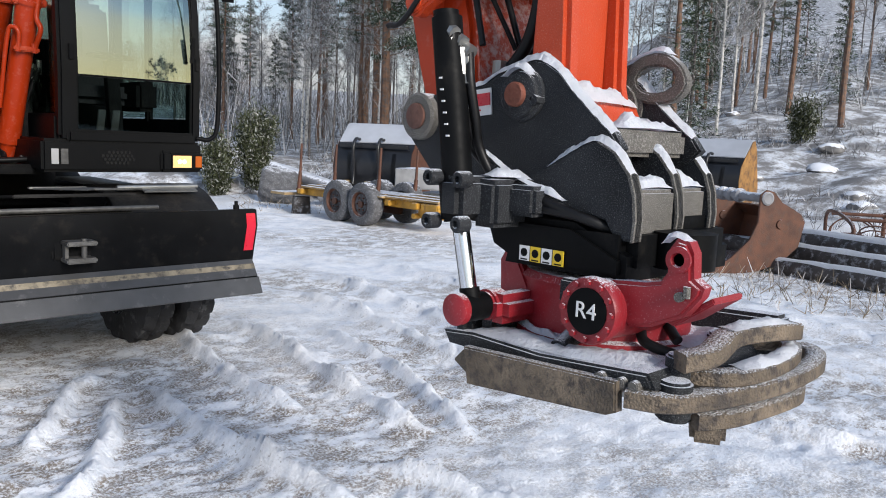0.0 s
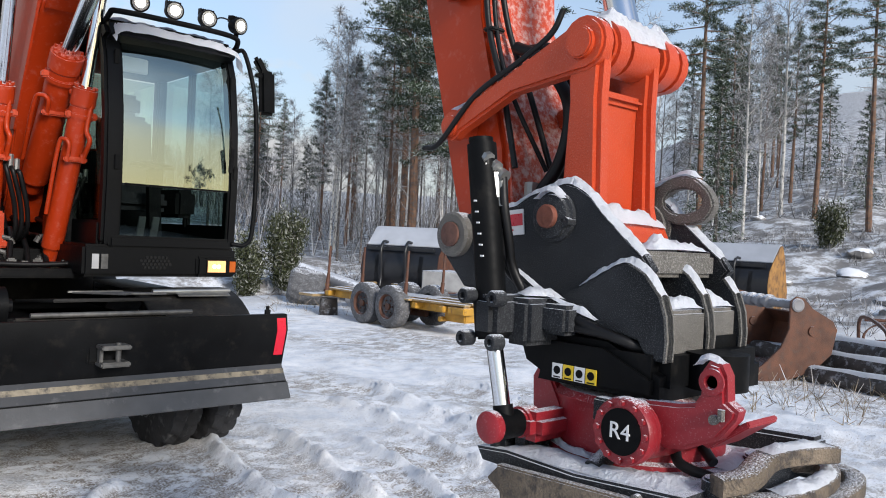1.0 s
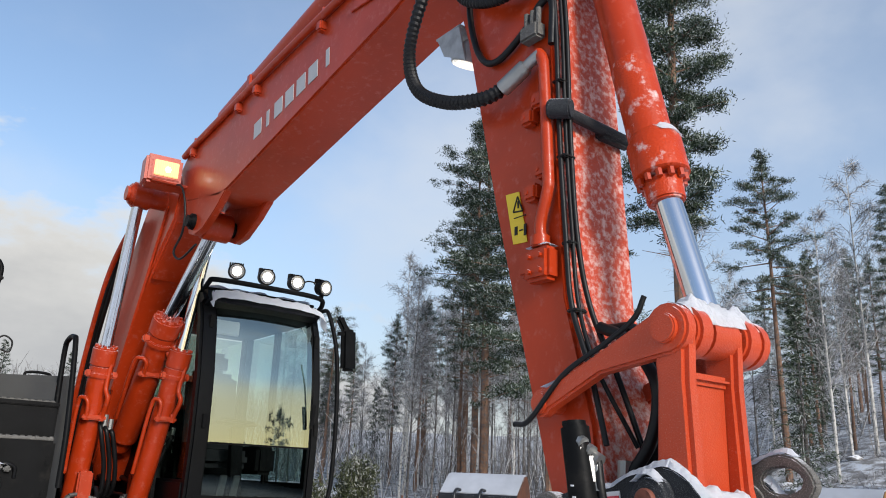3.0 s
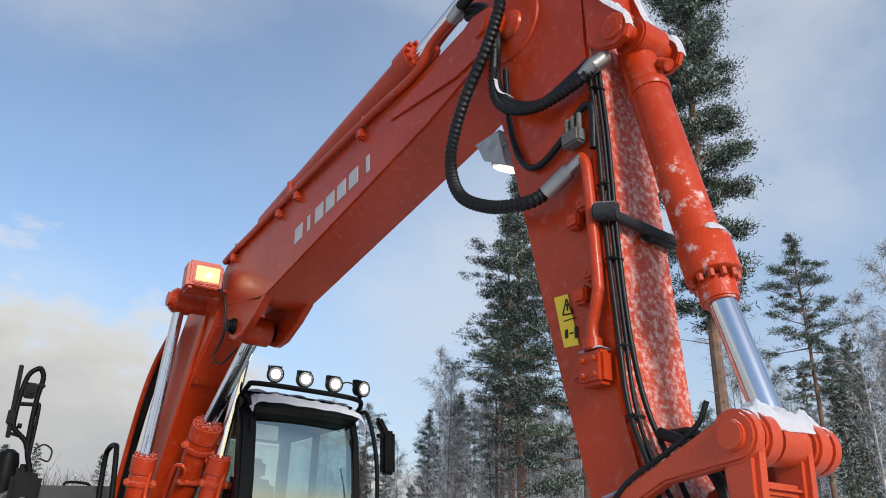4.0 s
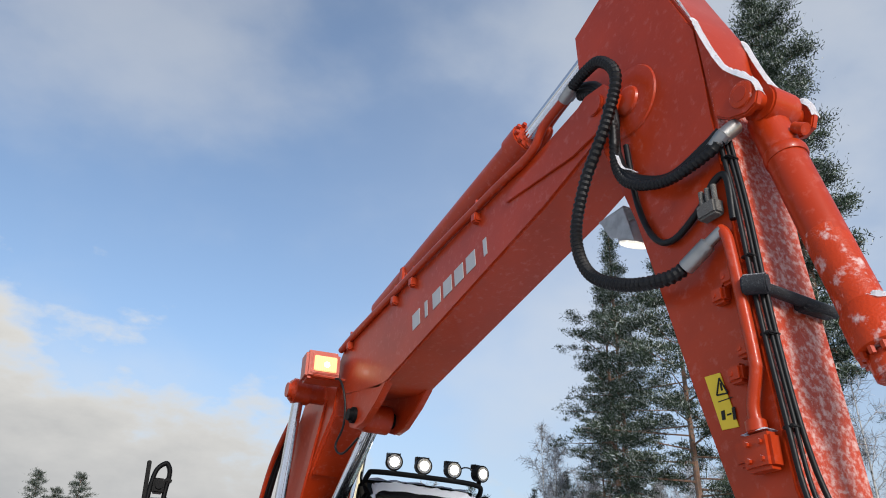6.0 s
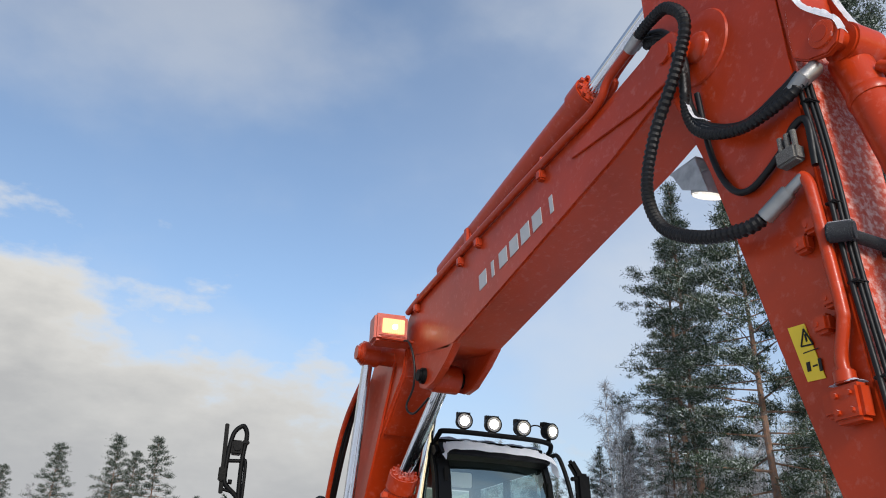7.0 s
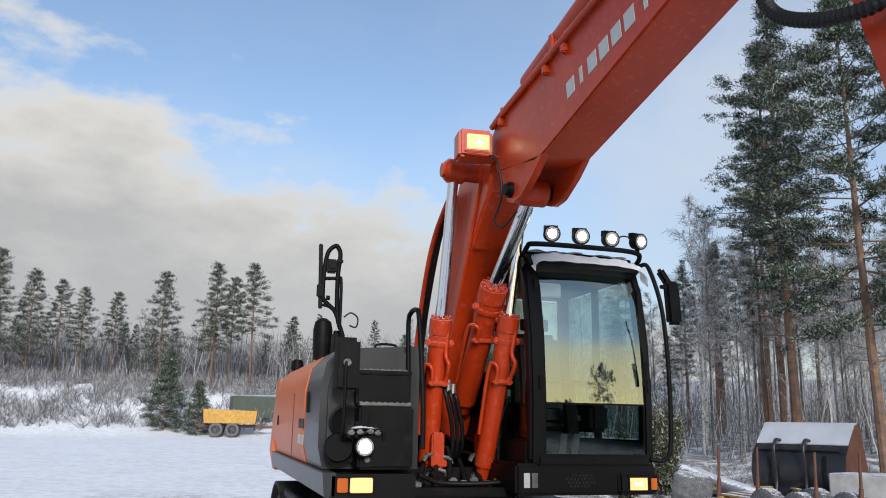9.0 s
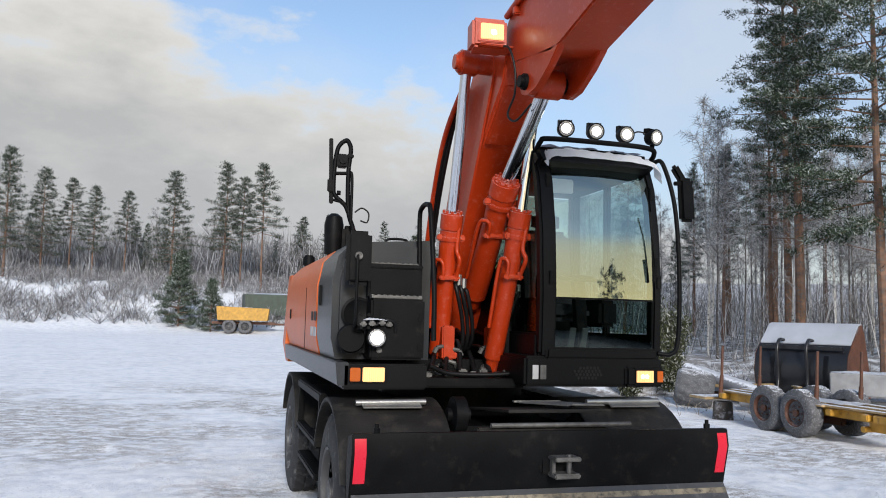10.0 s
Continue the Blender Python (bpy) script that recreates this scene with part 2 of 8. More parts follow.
RIMEORANGE = mat("rime_speckled_orange", (0.46, 0.044, 0.009), 0.5, var=0.12, scale=3, bump=0.4, fine=110, dirt=(0.6, 0.36, 0.32), dirt_amount=0.46, dirt_scale=46)
SPECKORANGE = mat("frosty_orange_casting", (0.47, 0.048, 0.01), 0.42, var=0.1, scale=5, bump=0.25, fine=200, dirt=(0.52, 0.2, 0.15), dirt_amount=0.14, dirt_scale=280, frost=0.28, snow_noise=150)


# ---- mesh helpers ----
def V(*a):
    return Vector(a)


def box(c, s, bevel=0.01, rot=(0, 0, 0)):
    bm = bmesh.new()
    bmesh.ops.create_cube(bm, size=1.0)
    bmesh.ops.scale(bm, vec=s, verts=bm.verts)
    if bevel:
        bmesh.ops.bevel(bm, geom=bm.edges[:], offset=min(bevel, min(s) * 0.4), segments=2, affect="EDGES", clamp_overlap=True)
    bmesh.ops.transform(bm, matrix=pose(*c, *rot), verts=bm.verts)
    return bm


def along(p0, p1):
    p0, p1 = Vector(p0), Vector(p1)
    return Matrix.Translation((p0 + p1) / 2) @ (p1 - p0).to_track_quat("Z", "Y").to_matrix().to_4x4()


def cyl(p0, p1, r, r2=None, seg=20, bevel=0.0):
    bm = bmesh.new()
    h = (Vector(p1) - Vector(p0)).length
    bmesh.ops.create_cone(bm, cap_ends=True, segments=seg, radius1=r, radius2=r if r2 is None else r2, depth=h)
    if bevel:
        e = [x for x in bm.edges if len(x.link_faces) == 2 and any(len(fc.verts) > 4 for fc in x.link_faces)]
        bmesh.ops.bevel(bm, geom=e, offset=bevel, segments=2, affect="EDGES", clamp_overlap=True)
    bmesh.ops.transform(bm, matrix=along(p0, p1), verts=bm.verts)
    return bm


def bar(p0, p1, w, h, bevel=0.004):
    """A square bar from p0 to p1, w wide and h high."""
    bm = box((0, 0, 0), (w, h, (Vector(p1) - Vector(p0)).length), bevel)
    bmesh.ops.transform(bm, matrix=along(p0, p1), verts=bm.verts)
    return bm


def lathe(profile, p0, axis, seg=28):
    """Rings of (distance along the axis, radius), turned about the axis through p0."""
    bm = bmesh.new()
    q = Vector(axis).to_track_quat("Z", "Y").to_matrix().to_4x4()
    m = Matrix.Translation(p0) @ q
    rings = []
    for d, r in profile:
        rings.append([bm.verts.new(m @ V(r * math.cos(2 * math.pi * i / seg), r * math.sin(2 * math.pi * i / seg), d)) for i in range(seg)])
    for a, b in zip(rings, rings[1:]):
        for i in range(seg):
            bm.faces.new((a[i], a[(i + 1) % seg], b[(i + 1) % seg], b[i]))
    bm.faces.new(rings[0][::-1])
    bm.faces.new(rings[-1])
    return bm


def prof(pts, a0, a1, axis="x", bevel=0.008):
    """A plate: the outline pts (y, z) drawn out from x = a0 to a1 (or (x, z) along y, or (x, y) along z)."""
    bm = bmesh.new()

    def put(p, a):
        return {"x": V(a, p[0], p[1]), "y": V(p[0], a, p[1]), "z": V(p[0], p[1], a)}[axis]
    lo = [bm.verts.new(put(p, a0)) for p in pts]
    hi = [bm.verts.new(put(p, a1)) for p in pts]
    n = len(pts)
    bm.faces.new(lo[::-1]); bm.faces.new(hi)
    for i in range(n):
        bm.faces.new((lo[i], lo[(i + 1) % n], hi[(i + 1) % n], hi[i]))
    bmesh.ops.recalc_face_normals(bm, faces=bm.faces[:])
    if bevel:
        e = [x for x in bm.edges if any(len(fc.verts) == n and n > 4 or n <= 4 for fc in x.link_faces)]
        bmesh.ops.bevel(bm, geom=e, offset=bevel, segments=2, affect="EDGES", clamp_overlap=True)
    return bm


def spline(pts, n=8):
    """Points on a smooth curve through pts."""
    P = [Vector(p) for p in pts]
    P = [P[0] * 2 - P[1]] + P + [P[-1] * 2 - P[-2]]
    out = []
    for i in range(1, len(P) - 2):
        a, b, c, d = P[i - 1:i + 3]
        for k in range(n):
            t = k / n
            out.append(0.5 * (2 * b + (c - a) * t + (2 * a - 5 * b + 4 * c - d) * t * t + (3 * b - a - 3 * c + d) * t ** 3))
    out.append(P[-2])
    return out


def tube(pts, r, seg=10, smooth=8, ribs=0.0):
    """A pipe or hose through pts; ribs: ring spacing of a ribbed hose."""
    p = spline(pts, smooth) if smooth else [Vector(q) for q in pts]
    if ribs:
        fine, acc = [p[0]], 0.0
        dense = spline(pts, 60)
        for a, b in zip(dense, dense[1:]):
            acc += (b - a).length
            if acc > ribs / 2:
                fine.append(b.copy()); acc = 0.0
        p = fine
    bm = bmesh.new()
    rings, up = [], V(0.13, 0.31, 0.94)
    for i, c in enumerate(p):
        t = (p[min(i + 1, len(p) - 1)] - p[max(i - 1, 0)]).normalized()
        s = t.cross(up)
        if s.length < 1e-4:
            s = t.cross(V(1, 0, 0))
        s.normalize(); u = s.cross(t); up = u
        rr = r if not ribs else r * (1.0 if i % 2 else 0.8)
        rings.append([bm.verts.new(c + rr * (s * math.cos(2 * math.pi * k / seg) + u * math.sin(2 * math.pi * k / seg))) for k in range(seg)])
    for a, b in zip(rings, rings[1:]):
        for k in range(seg):
            bm.faces.new((a[k], a[(k + 1) % seg], b[(k + 1) % seg], b[k]))
    bm.faces.new(rings[0][::-1]); bm.faces.new(rings[-1])
    bmesh.ops.recalc_face_normals(bm, faces=bm.faces[:])
    return bm


def join(*bms):
    out = bmesh.new()
    for b in bms:
        me = bpy.data.meshes.new("tmp")
        b.to_mesh(me); b.free()
        out.from_mesh(me)
        bpy.data.meshes.remove(me)
    return out


def as_mesh(name, bm, material, sharp=38):
    me = bpy.data.meshes.new(name)
    bm.to_mesh(me); bm.free()
    me.materials.append(material)
    me.shade_smooth()
    me.set_sharp_from_angle(angle=radians(sharp))
    return me


def part(name, bm, material, parent=None, label="", sharp=38):
    ob = new(name, as_mesh(name, bm, material, sharp))
    ob.parent = parent
    if label:
        tagged(ob, label)
    return ob


def thing(name, label, category, at=(0, 0, 0), group=""):
    e = new(name)
    e.empty_display_size = 0.2
    e.location = at
    return tagged(e, label, category, group)


def bolts(c, axis, radius, n, r=0.012, h=0.016, start=0.0):
    """A ring of bolt heads round c."""
    q = Vector(axis).to_track_quat("Z", "Y").to_matrix()
    ax = Vector(axis).normalized()
    out = []
    for i in range(n):
        a = start + 2 * math.pi * i / n
        p = Vector(c) + q @ V(radius * math.cos(a), radius * math.sin(a), 0)
        out.append(cyl(p - ax * h * 0.2, p + ax * h, r, seg=6))
    return out


# ---- ground ----
YARD = Vector((-1.8, -4.7))


def smooth(a, b, v):
    t = min(1.0, max(0.0, (v - a) / (b - a)))
    return t * t * (3 - 2 * t)


RIDGES = [((2.05, 0.3), (1.42, -2.0)), ((1.55, 0.9), (1.25, -1.9)), ((1.0, 0.8), (0.85, -1.2)), ((0.36, -0.3), (0.34, -2.3)), ((0.25, 0.1), (-0.55, -0.8)),
          ((0.2, -0.4), (-0.6, -1.5)), ((0.72, -2.0), (0.9, -3.4)), ((2.7, 1.6), (2.35, -1.6)), ((3.4, 2.2), (2.9, -2.4)), ((5.9, -0.9), (5.7, -3.4)), ((2.9, -2.9), (3.2, -4.2)), ((4.6, 2.5), (4.0, -2.0))]


def rut(x, y):
    """Snow pressed up in ridges beside the wheel tracks."""
    h = 0.0
    for i, ((ax, ay), (bx, by)) in enumerate(RIDGES):
        if not (min(ax, bx) - 0.6 < x < max(ax, bx) + 0.6 and min(ay, by) - 0.5 < y < max(ay, by) + 0.5):
            continue
        dx, dy = bx - ax, by - ay
        n = math.hypot(dx, dy)
        t = ((x - ax) * dx + (y - ay) * dy) / (n * n)
        d = ((x - ax) * dy - (y - ay) * dx) / n + 0.07 * math.sin(t * 4 + i) + 0.03 * noise.noise((x * 4, y * 4, i))
        ends = smooth(-0.08, 0.12, t) * (1 - smooth(0.85, 1.08, t))
        lump = 0.75 + 0.55 * noise.noise((t * n * 2.6, i, 2)) + 0.3 * noise.noise((x * 11, y * 11, 4)) + 0.25 * noise.noise((x * 27, y * 27, 5))
        h += ends * max(0.15, lump) * (0.105 * math.exp(-(d / 0.045) ** 2) - 0.022 * math.exp(-((d - 0.2) / 0.12) ** 2))
        if 0.05 < d < 0.4:      # prints of the tyre lugs beside each ridge
            h += 0.011 * ends * smooth(0.05, 0.1, d) * (1 - smooth(0.33, 0.4, d)) * max(-0.4, math.sin(6.283 * (t * n + 0.5 * abs(d - 0.22)) / 0.14))
    return h


def ground_z(x, y, detail=True):
    dx, dy = x - YARD.x, y - YARD.y
    r, az = math.hypot(dx, dy), math.degrees(math.atan2(dx, dy))
    z = 0.0
    f_left = 1 - smooth(12, 26, az)
    z += f_left * (0.008 * max(0, r - 18) + 4.2 * smooth(60, 80, r))
    f_right = smooth(12, 26, az) * (1 - smooth(105, 130, az))
    steep = 0.055 + 0.135 * smooth(44, 70, az)
    z += f_right * steep * max(0.0, r - 17) * smooth(15, 23, r)
    if detail:
        big = smooth(13, 20, r) * f_right + 0.8 * f_left * smooth(58, 66, r)
        z += 0.35 * big * (noise.noise((x * 0.35, y * 0.35, 0)) + 0.5 * noise.noise((x * 0.9, y * 0.9, 3)))
        if r < 22:
            k = 1 - smooth(14, 20, r)
            z += k * (0.03 * noise.noise((x * 1.6, y * 1.3, 7)) + 0.012 * noise.noise((x * 4.0, y * 5.0, 1)) + 0.011 * noise.noise((x * 9, y * 14, 2)) + 0.006 * noise.noise((x * 24, y * 30, 6)))
            z += rut(x, y)
    return z


def build_ground():
    """One sheet: fine rings near the yard, coarse ones out to the horizon."""
    radii, r = [0.0], 0.35
    while r < 2500:
        radii.append(r)
        r += max(0.035, r * 0.010) if r < 24 else r * 0.045
    seg_az = [i * 0.4 for i in range(300)]
    azs = [-32 + a for a in seg_az] + [88 + 4 * i for i in range(60)]
    verts, faces = [], []
    n = len(azs)
    for r in radii[1:]:
        for a in azs:
            x, y = YARD.x + r * math.sin(radians(a)), YARD.y + r * math.cos(radians(a))
            verts.append((x, y, ground_z(x, y)))
    for i in range(len(radii) - 2):
        for k in range(n):
            a, b = i * n + k, i * n + (k + 1) % n
            faces.append((a, b, b + n, a + n))
    verts.append((YARD.x, YARD.y, 0)); c = len(verts) - 1
    for k in range(n):
        faces.append((c, (k + 1) % n, k))
    me = bpy.data.meshes.new("ground")
    me.from_pydata(verts, [], [f[::-1] for f in faces])
    me.materials.append(GROUND)
    me.shade_smooth()
    return tagged(new("ground", me), "trodden snow with wheel ruts over frozen brown gravel", "snowy ground", kind="structure")


def ground_mat():
    m = bpy.data.materials.new("rutted_snow")
    m.use_nodes = True
    nt = m.node_tree
    N, L = nt.nodes, nt.links
    p = N["Principled BSDF"]
    tc = N.new("ShaderNodeTexCoord")

    def nz(scale, detail=6, rough=0.6):
        n = N.new("ShaderNodeTexNoise")
        n.inputs["Scale"].default_value, n.inputs["Detail"].default_value, n.inputs["Roughness"].default_value = scale, detail, rough
        L.new(tc.outputs["Object"], n.inputs["Vector"])
        return n.outputs["Fac"]

    def rng(v, a, b, lo=0.0, hi=1.0):
        r = N.new("ShaderNodeMapRange"); r.interpolation_type = "SMOOTHSTEP"
        for k, val in (("From Min", a), ("From Max", b), ("To Min", lo), ("To Max", hi)):
            r.inputs[k].default_value = val
        L.new(v, r.inputs["Value"])
        return r.outputs[0]

    def mul(a, b):
        r = N.new("ShaderNodeMath"); r.operation = "MULTIPLY"
        L.new(a, r.inputs[0]); L.new(b, r.inputs[1])
        return r.outputs[0]
    snow = N.new("ShaderNodeValToRGB")
    snow.color_ramp.elements[0].color, snow.color_ramp.elements[1].color = (0.72, 0.76, 0.82, 1), (0.94, 0.95, 0.97, 1)
    snow.color_ramp.elements[0].position, snow.color_ramp.elements[1].position = 0.36, 0.56
    L.new(nz(3.2, 9, 0.7), snow.inputs[0])
    dirt = N.new("ShaderNodeValToRGB")
    dirt.color_ramp.elements[0].color, dirt.color_ramp.elements[1].color = (0.09, 0.07, 0.052, 1), (0.36, 0.29, 0.22, 1)
    L.new(nz(18), dirt.inputs[0])
    # gravel shows through where the machine has been driven
    wide = rng(nz(0.35, 3), 0.4, 0.58)
    geo = N.new("ShaderNodeNewGeometry")
    dist = N.new("ShaderNodeVectorMath"); dist.operation = "DISTANCE"; dist.inputs[1].default_value = (-0.5, -0.2, 0)
    L.new(geo.outputs["Position"], dist.inputs[0])
    near = rng(dist.outputs["Value"], 3.7, 0.9)
    mp = N.new("ShaderNodeMapping"); mp.inputs["Scale"].default_value = (0.8, 1.2, 1.0)
    L.new(tc.outputs["Object"], mp.inputs[0])
    gn = N.new("ShaderNodeTexNoise")
    gn.inputs["Scale"].default_value, gn.inputs["Detail"].default_value, gn.inputs["Roughness"].default_value = 5.0, 12, 0.78
    L.new(mp.outputs[0], gn.inputs["Vector"])
    grain = rng(gn.outputs["Fac"], 0.435, 0.54)
    both = N.new("ShaderNodeMath"); both.operation = "MAXIMUM"
    L.new(wide, both.inputs[0]); L.new(near, both.inputs[1])
    zz = N.new("ShaderNodeSeparateXYZ"); L.new(geo.outputs["Position"], zz.inputs[0])
    fac = mul(mul(mul(both.outputs[0], grain), rng(nz(70, 4), 0.36, 0.58, 0.1, 0.95)), rng(zz.outputs[2], 0.03, 0.0, 0.15, 1.0))
    mx = N.new("ShaderNodeMix"); mx.data_type = "RGBA"
    ice = N.new("ShaderNodeMix"); ice.data_type = "RGBA"; ice.inputs[7].default_value = (0.56, 0.5, 0.42, 1)
    L.new(mul(near, rng(nz(1.1, 5, 0.6), 0.46, 0.64, 0.0, 0.3)), ice.inputs["Factor"]); L.new(snow.outputs[0], ice.inputs[6])
    L.new(fac, mx.inputs["Factor"]); L.new(ice.outputs[2], mx.inputs[6]); L.new(dirt.outputs[0], mx.inputs[7])
    # grit and trodden specks over the whole yard
    grit = mul(rng(nz(46, 5, 0.7), 0.56, 0.66), rng(nz(1.3, 4), 0.42, 0.62, 0.12, 0.9))
    gm = N.new("ShaderNodeMix"); gm.data_type = "RGBA"; gm.inputs[7].default_value = (0.3, 0.27, 0.24, 1)
    hollow = N.new("ShaderNodeMix"); hollow.data_type = "RGBA"; hollow.inputs[7].default_value = (0.55, 0.56, 0.58, 1)
    L.new(rng(nz(8.5, 9, 0.75), 0.52, 0.7, 0.0, 0.35), hollow.inputs["Factor"]); L.new(mx.outputs[2], hollow.inputs[6])
    L.new(grit, gm.inputs["Factor"]); L.new(hollow.outputs[2], gm.inputs[6])
    mx = gm
    # heath and stones under thin snow on the slope
    d2 = N.new("ShaderNodeVectorMath"); d2.operation = "DISTANCE"; d2.inputs[1].default_value = (YARD.x, YARD.y, 0)
    L.new(geo.outputs["Position"], d2.inputs[0])
    slope = rng(d2.outputs["Value"], 15.5, 20)
    sx = N.new("ShaderNodeSeparateXYZ"); L.new(geo.outputs["Position"], sx.inputs[0])
    heath = mul(mul(slope, rng(sx.outputs[0], 2.0, 8.0)), rng(nz(1.6, 9, 0.75), 0.38, 0.56, 0.0, 0.85))
    hc = N.new("ShaderNodeValToRGB")
    hc.color_ramp.elements[0].color, hc.color_ramp.elements[1].color = (0.035, 0.031, 0.028, 1), (0.17, 0.15, 0.135, 1)
    L.new(nz(6), hc.inputs[0])
    mx2 = N.new("ShaderNodeMix"); mx2.data_type = "RGBA"
    L.new(heath, mx2.inputs["Factor"]); L.new(mx.outputs[2], mx2.inputs[6]); L.new(hc.outputs[0], mx2.inputs[7])
    L.new(mx2.outputs[2], p.inputs["Base Color"])
    p.inputs["Roughness"].default_value = 0.8
    p.inputs["Specular IOR Level"].default_value = 0.3
    b1 = N.new("ShaderNodeBump"); b1.inputs["Strength"].default_value, b1.inputs["Distance"].default_value = 0.55, 0.03
    L.new(nz(13, 10, 0.72), b1.inputs["Height"])
    b2 = N.new("ShaderNodeBump"); b2.inputs["Strength"].default_value, b2.inputs["Distance"].default_value = 0.6, 0.012
    L.new(nz(55, 4), b2.inputs["Height"]); L.new(b1.outputs[0], b2.inputs["Normal"])
    L.new(b2.outputs[0], p.inputs["Normal"])
    return m


GROUND = ground_mat()
build_ground()

AMBER = mat("amber_lens", (0.42, 0.09, 0.012), 0.2, var=0.05, bump=0.0)
LED = glow_mat("led_lamp_lens", (1.0, 0.98, 0.93), 3.0)
REFLECTOR = mat("lamp_reflector", (0.35, 0.36, 0.38), 0.25, metal=0.8, var=0.2, scale=60, bump=0.3)
HALO = fluted_lens("warm_headlamp_lens", (1.0, 0.52, 0.2), 0.12, 0.42, 22)
YELLOW = mat("yellow_sticker", (0.75, 0.52, 0.02), 0.4, var=0.05, bump=0.0)
WHITE = mat("white_paint", (0.72, 0.72, 0.72), 0.5, var=0.06, bump=0.02)
REFLECT = mat("red_reflective_tape", (0.55, 0.01, 0.03), 0.3, var=0.05, bump=0.0)
GREYBAND = mat("worn_blade_edge", (0.055, 0.056, 0.058), 0.4, metal=0.2, var=0.2, bump=0.08, dirt=(0.1, 0.1, 0.1), dirt_amount=0.15)
SEATCLOTH = mat("dark_seat_cloth", (0.02, 0.02, 0.023), 0.9, var=0.2, bump=0.2)
LETTER = mat("grey_decal", (0.42, 0.42, 0.42), 0.5, var=0.06, bump=0.0)


def snow_strip(path, side, h, n=7, seed=0, lap=0.0):
    """Lying snow: a bumpy cushion along path, as wide as the vector side, h high in the middle, with an uneven rim."""
    side = Vector(side)
    P = spline(path, 10)
    bm = bmesh.new()
    rows = []
    for i, p in enumerate(P):
        row = []
        e = min(1.0, min(i, len(P) - 1 - i) / 5 + 0.1)
        for k in range(n + 1):
            u = k / n
            q = p + side * (u - 0.5) * (1 + 0.18 * noise.noise((i * 0.36, k * 0.1, seed)) + 0.22 * noise.noise((i * 1.3, k * 0.3, seed + 9)))
            lump = 0.6 + 0.75 * abs(noise.noise((q.x * 14, q.y * 14, q.z * 14 + seed)) + 0.3) + 0.45 * noise.noise((q.x * 70, q.y * 70, q.z * 70 + seed))
            up = h * e * lump * max(0.0, 1 - abs(2 * u - 1) ** 2.6)
            row.append(bm.verts.new(q + V(0, 0, up + 0.001 - lap * (2 * u - 1) ** 2)))
        rows.append(row)
    for a, b in zip(rows, rows[1:]):
        for k in range(n):
            bm.faces.new((a[k], a[k + 1], b[k + 1], b[k]))
    bmesh.ops.solidify(bm, geom=bm.faces[:], thickness=-0.004)
    bmesh.ops.recalc_face_normals(bm, faces=bm.faces[:])
    return bm


# ---- excavator ----
excavator = thing("excavator", "orange and dark grey wheeled excavator with lamps on, parked on snow", "excavator", (0, 2.3, 0))
BX0, BX1 = -0.11, 0.225       # sides of the boom
AX0, AX1 = -0.05, 0.27       # sides of the arm


def ex(name, bm, material, parent=None, label="", sharp=38):
    """A part of the excavator, given in world places."""
    bmesh.ops.translate(bm, vec=-Vector(excavator.location), verts=bm.verts)
    return part(name, bm, material, parent or excavator, label, sharp)


def tyre_mesh(r, w, lug_n=22, lug_h=0.02):
    """One moulded tyre about the x axis at the origin: a carcass whose tread rises in slanted lugs."""
    line = [(-0.3, 0.56), (-0.5, 0.6), (-0.5, 0.8), (-0.46, 0.9), (-0.4, 0.955), (-0.36, 0.985), (-0.2, 0.995), (-0.06, 1.0), (0.0, 1.0), (0.06, 1.0), (0.2, 0.995), (0.36, 0.985), (0.4, 0.955), (0.46, 0.9), (0.5, 0.8), (0.5, 0.6), (0.3, 0.56)]
    seg = lug_n * 6
    bm = bmesh.new()
    rings = []
    for a, q in line:
        ring = []
        for i in range(seg):
            up = (i / 6 + abs(a) * 1.6 + (0.5 if a < 0 else 0)) % 1 < 0.58 and q > 0.9 and abs(a) > 0.03
            rr = r * q + (lug_h if up else 0)
            t = 2 * math.pi * i / seg
            ring.append(bm.verts.new((a * w, rr * math.cos(t), rr * math.sin(t))))
        rings.append(ring)
    for a, b in zip(rings, rings[1:]):
        for i in range(seg):
            bm.faces.new((a[i], a[(i + 1) % seg], b[(i + 1) % seg], b[i]))
    bm.faces.new(rings[0][::-1])
    bm.faces.new(rings[-1])
    bmesh.ops.recalc_face_normals(bm, faces=bm.faces[:])
    return bm


def wheel(y, x, r=0.52, w=0.27):
    out = 1 if x > 0 else -1
    z = r - 0.02
    t = tyre_mesh(r, w)
    bmesh.ops.translate(t, vec=(x, y, z), verts=t.verts)
    tyre = ex("tyre", t, TYRE, None, "black lugged tyre caked with snow")
    rim = join(lathe([(out * w * 0.1, r * 0.2), (out * w * 0.2, r * 0.5), (out * w * 0.47, r * 0.55), (out * w * 0.5, r * 0.585), (out * w * 0.3, r * 0.6)], (x, y, z), (1, 0, 0)),
               cyl((x, y, z), (x + out * w * 0.45, y, z), r * 0.22, r * 0.18, bevel=0.01), *bolts((x + out * w * 0.2, y, z), (out, 0, 0), r * 0.38, 10, 0.014, 0.03))
    ex("rim", rim, RIM, tyre)


for wy in (0.98, 3.6):
    for wx in (-1.1, -0.79, 0.79, 1.1):
        wheel(wy, wx)

# undercarriage
ex("chassis", join(box((0, 2.3, 0.82), (0.9, 3.4, 0.32), 0.03), box((0, 0.98, 0.55), (1.3, 0.22, 0.24), 0.03), box((0, 3.6, 0.55), (1.3, 0.22, 0.24), 0.03)), BLACK)
ex("swing_ring", cyl((0.05, 2.3, 0.98), (0.05, 2.3, 1.22), 0.62, seg=48), BLACK)


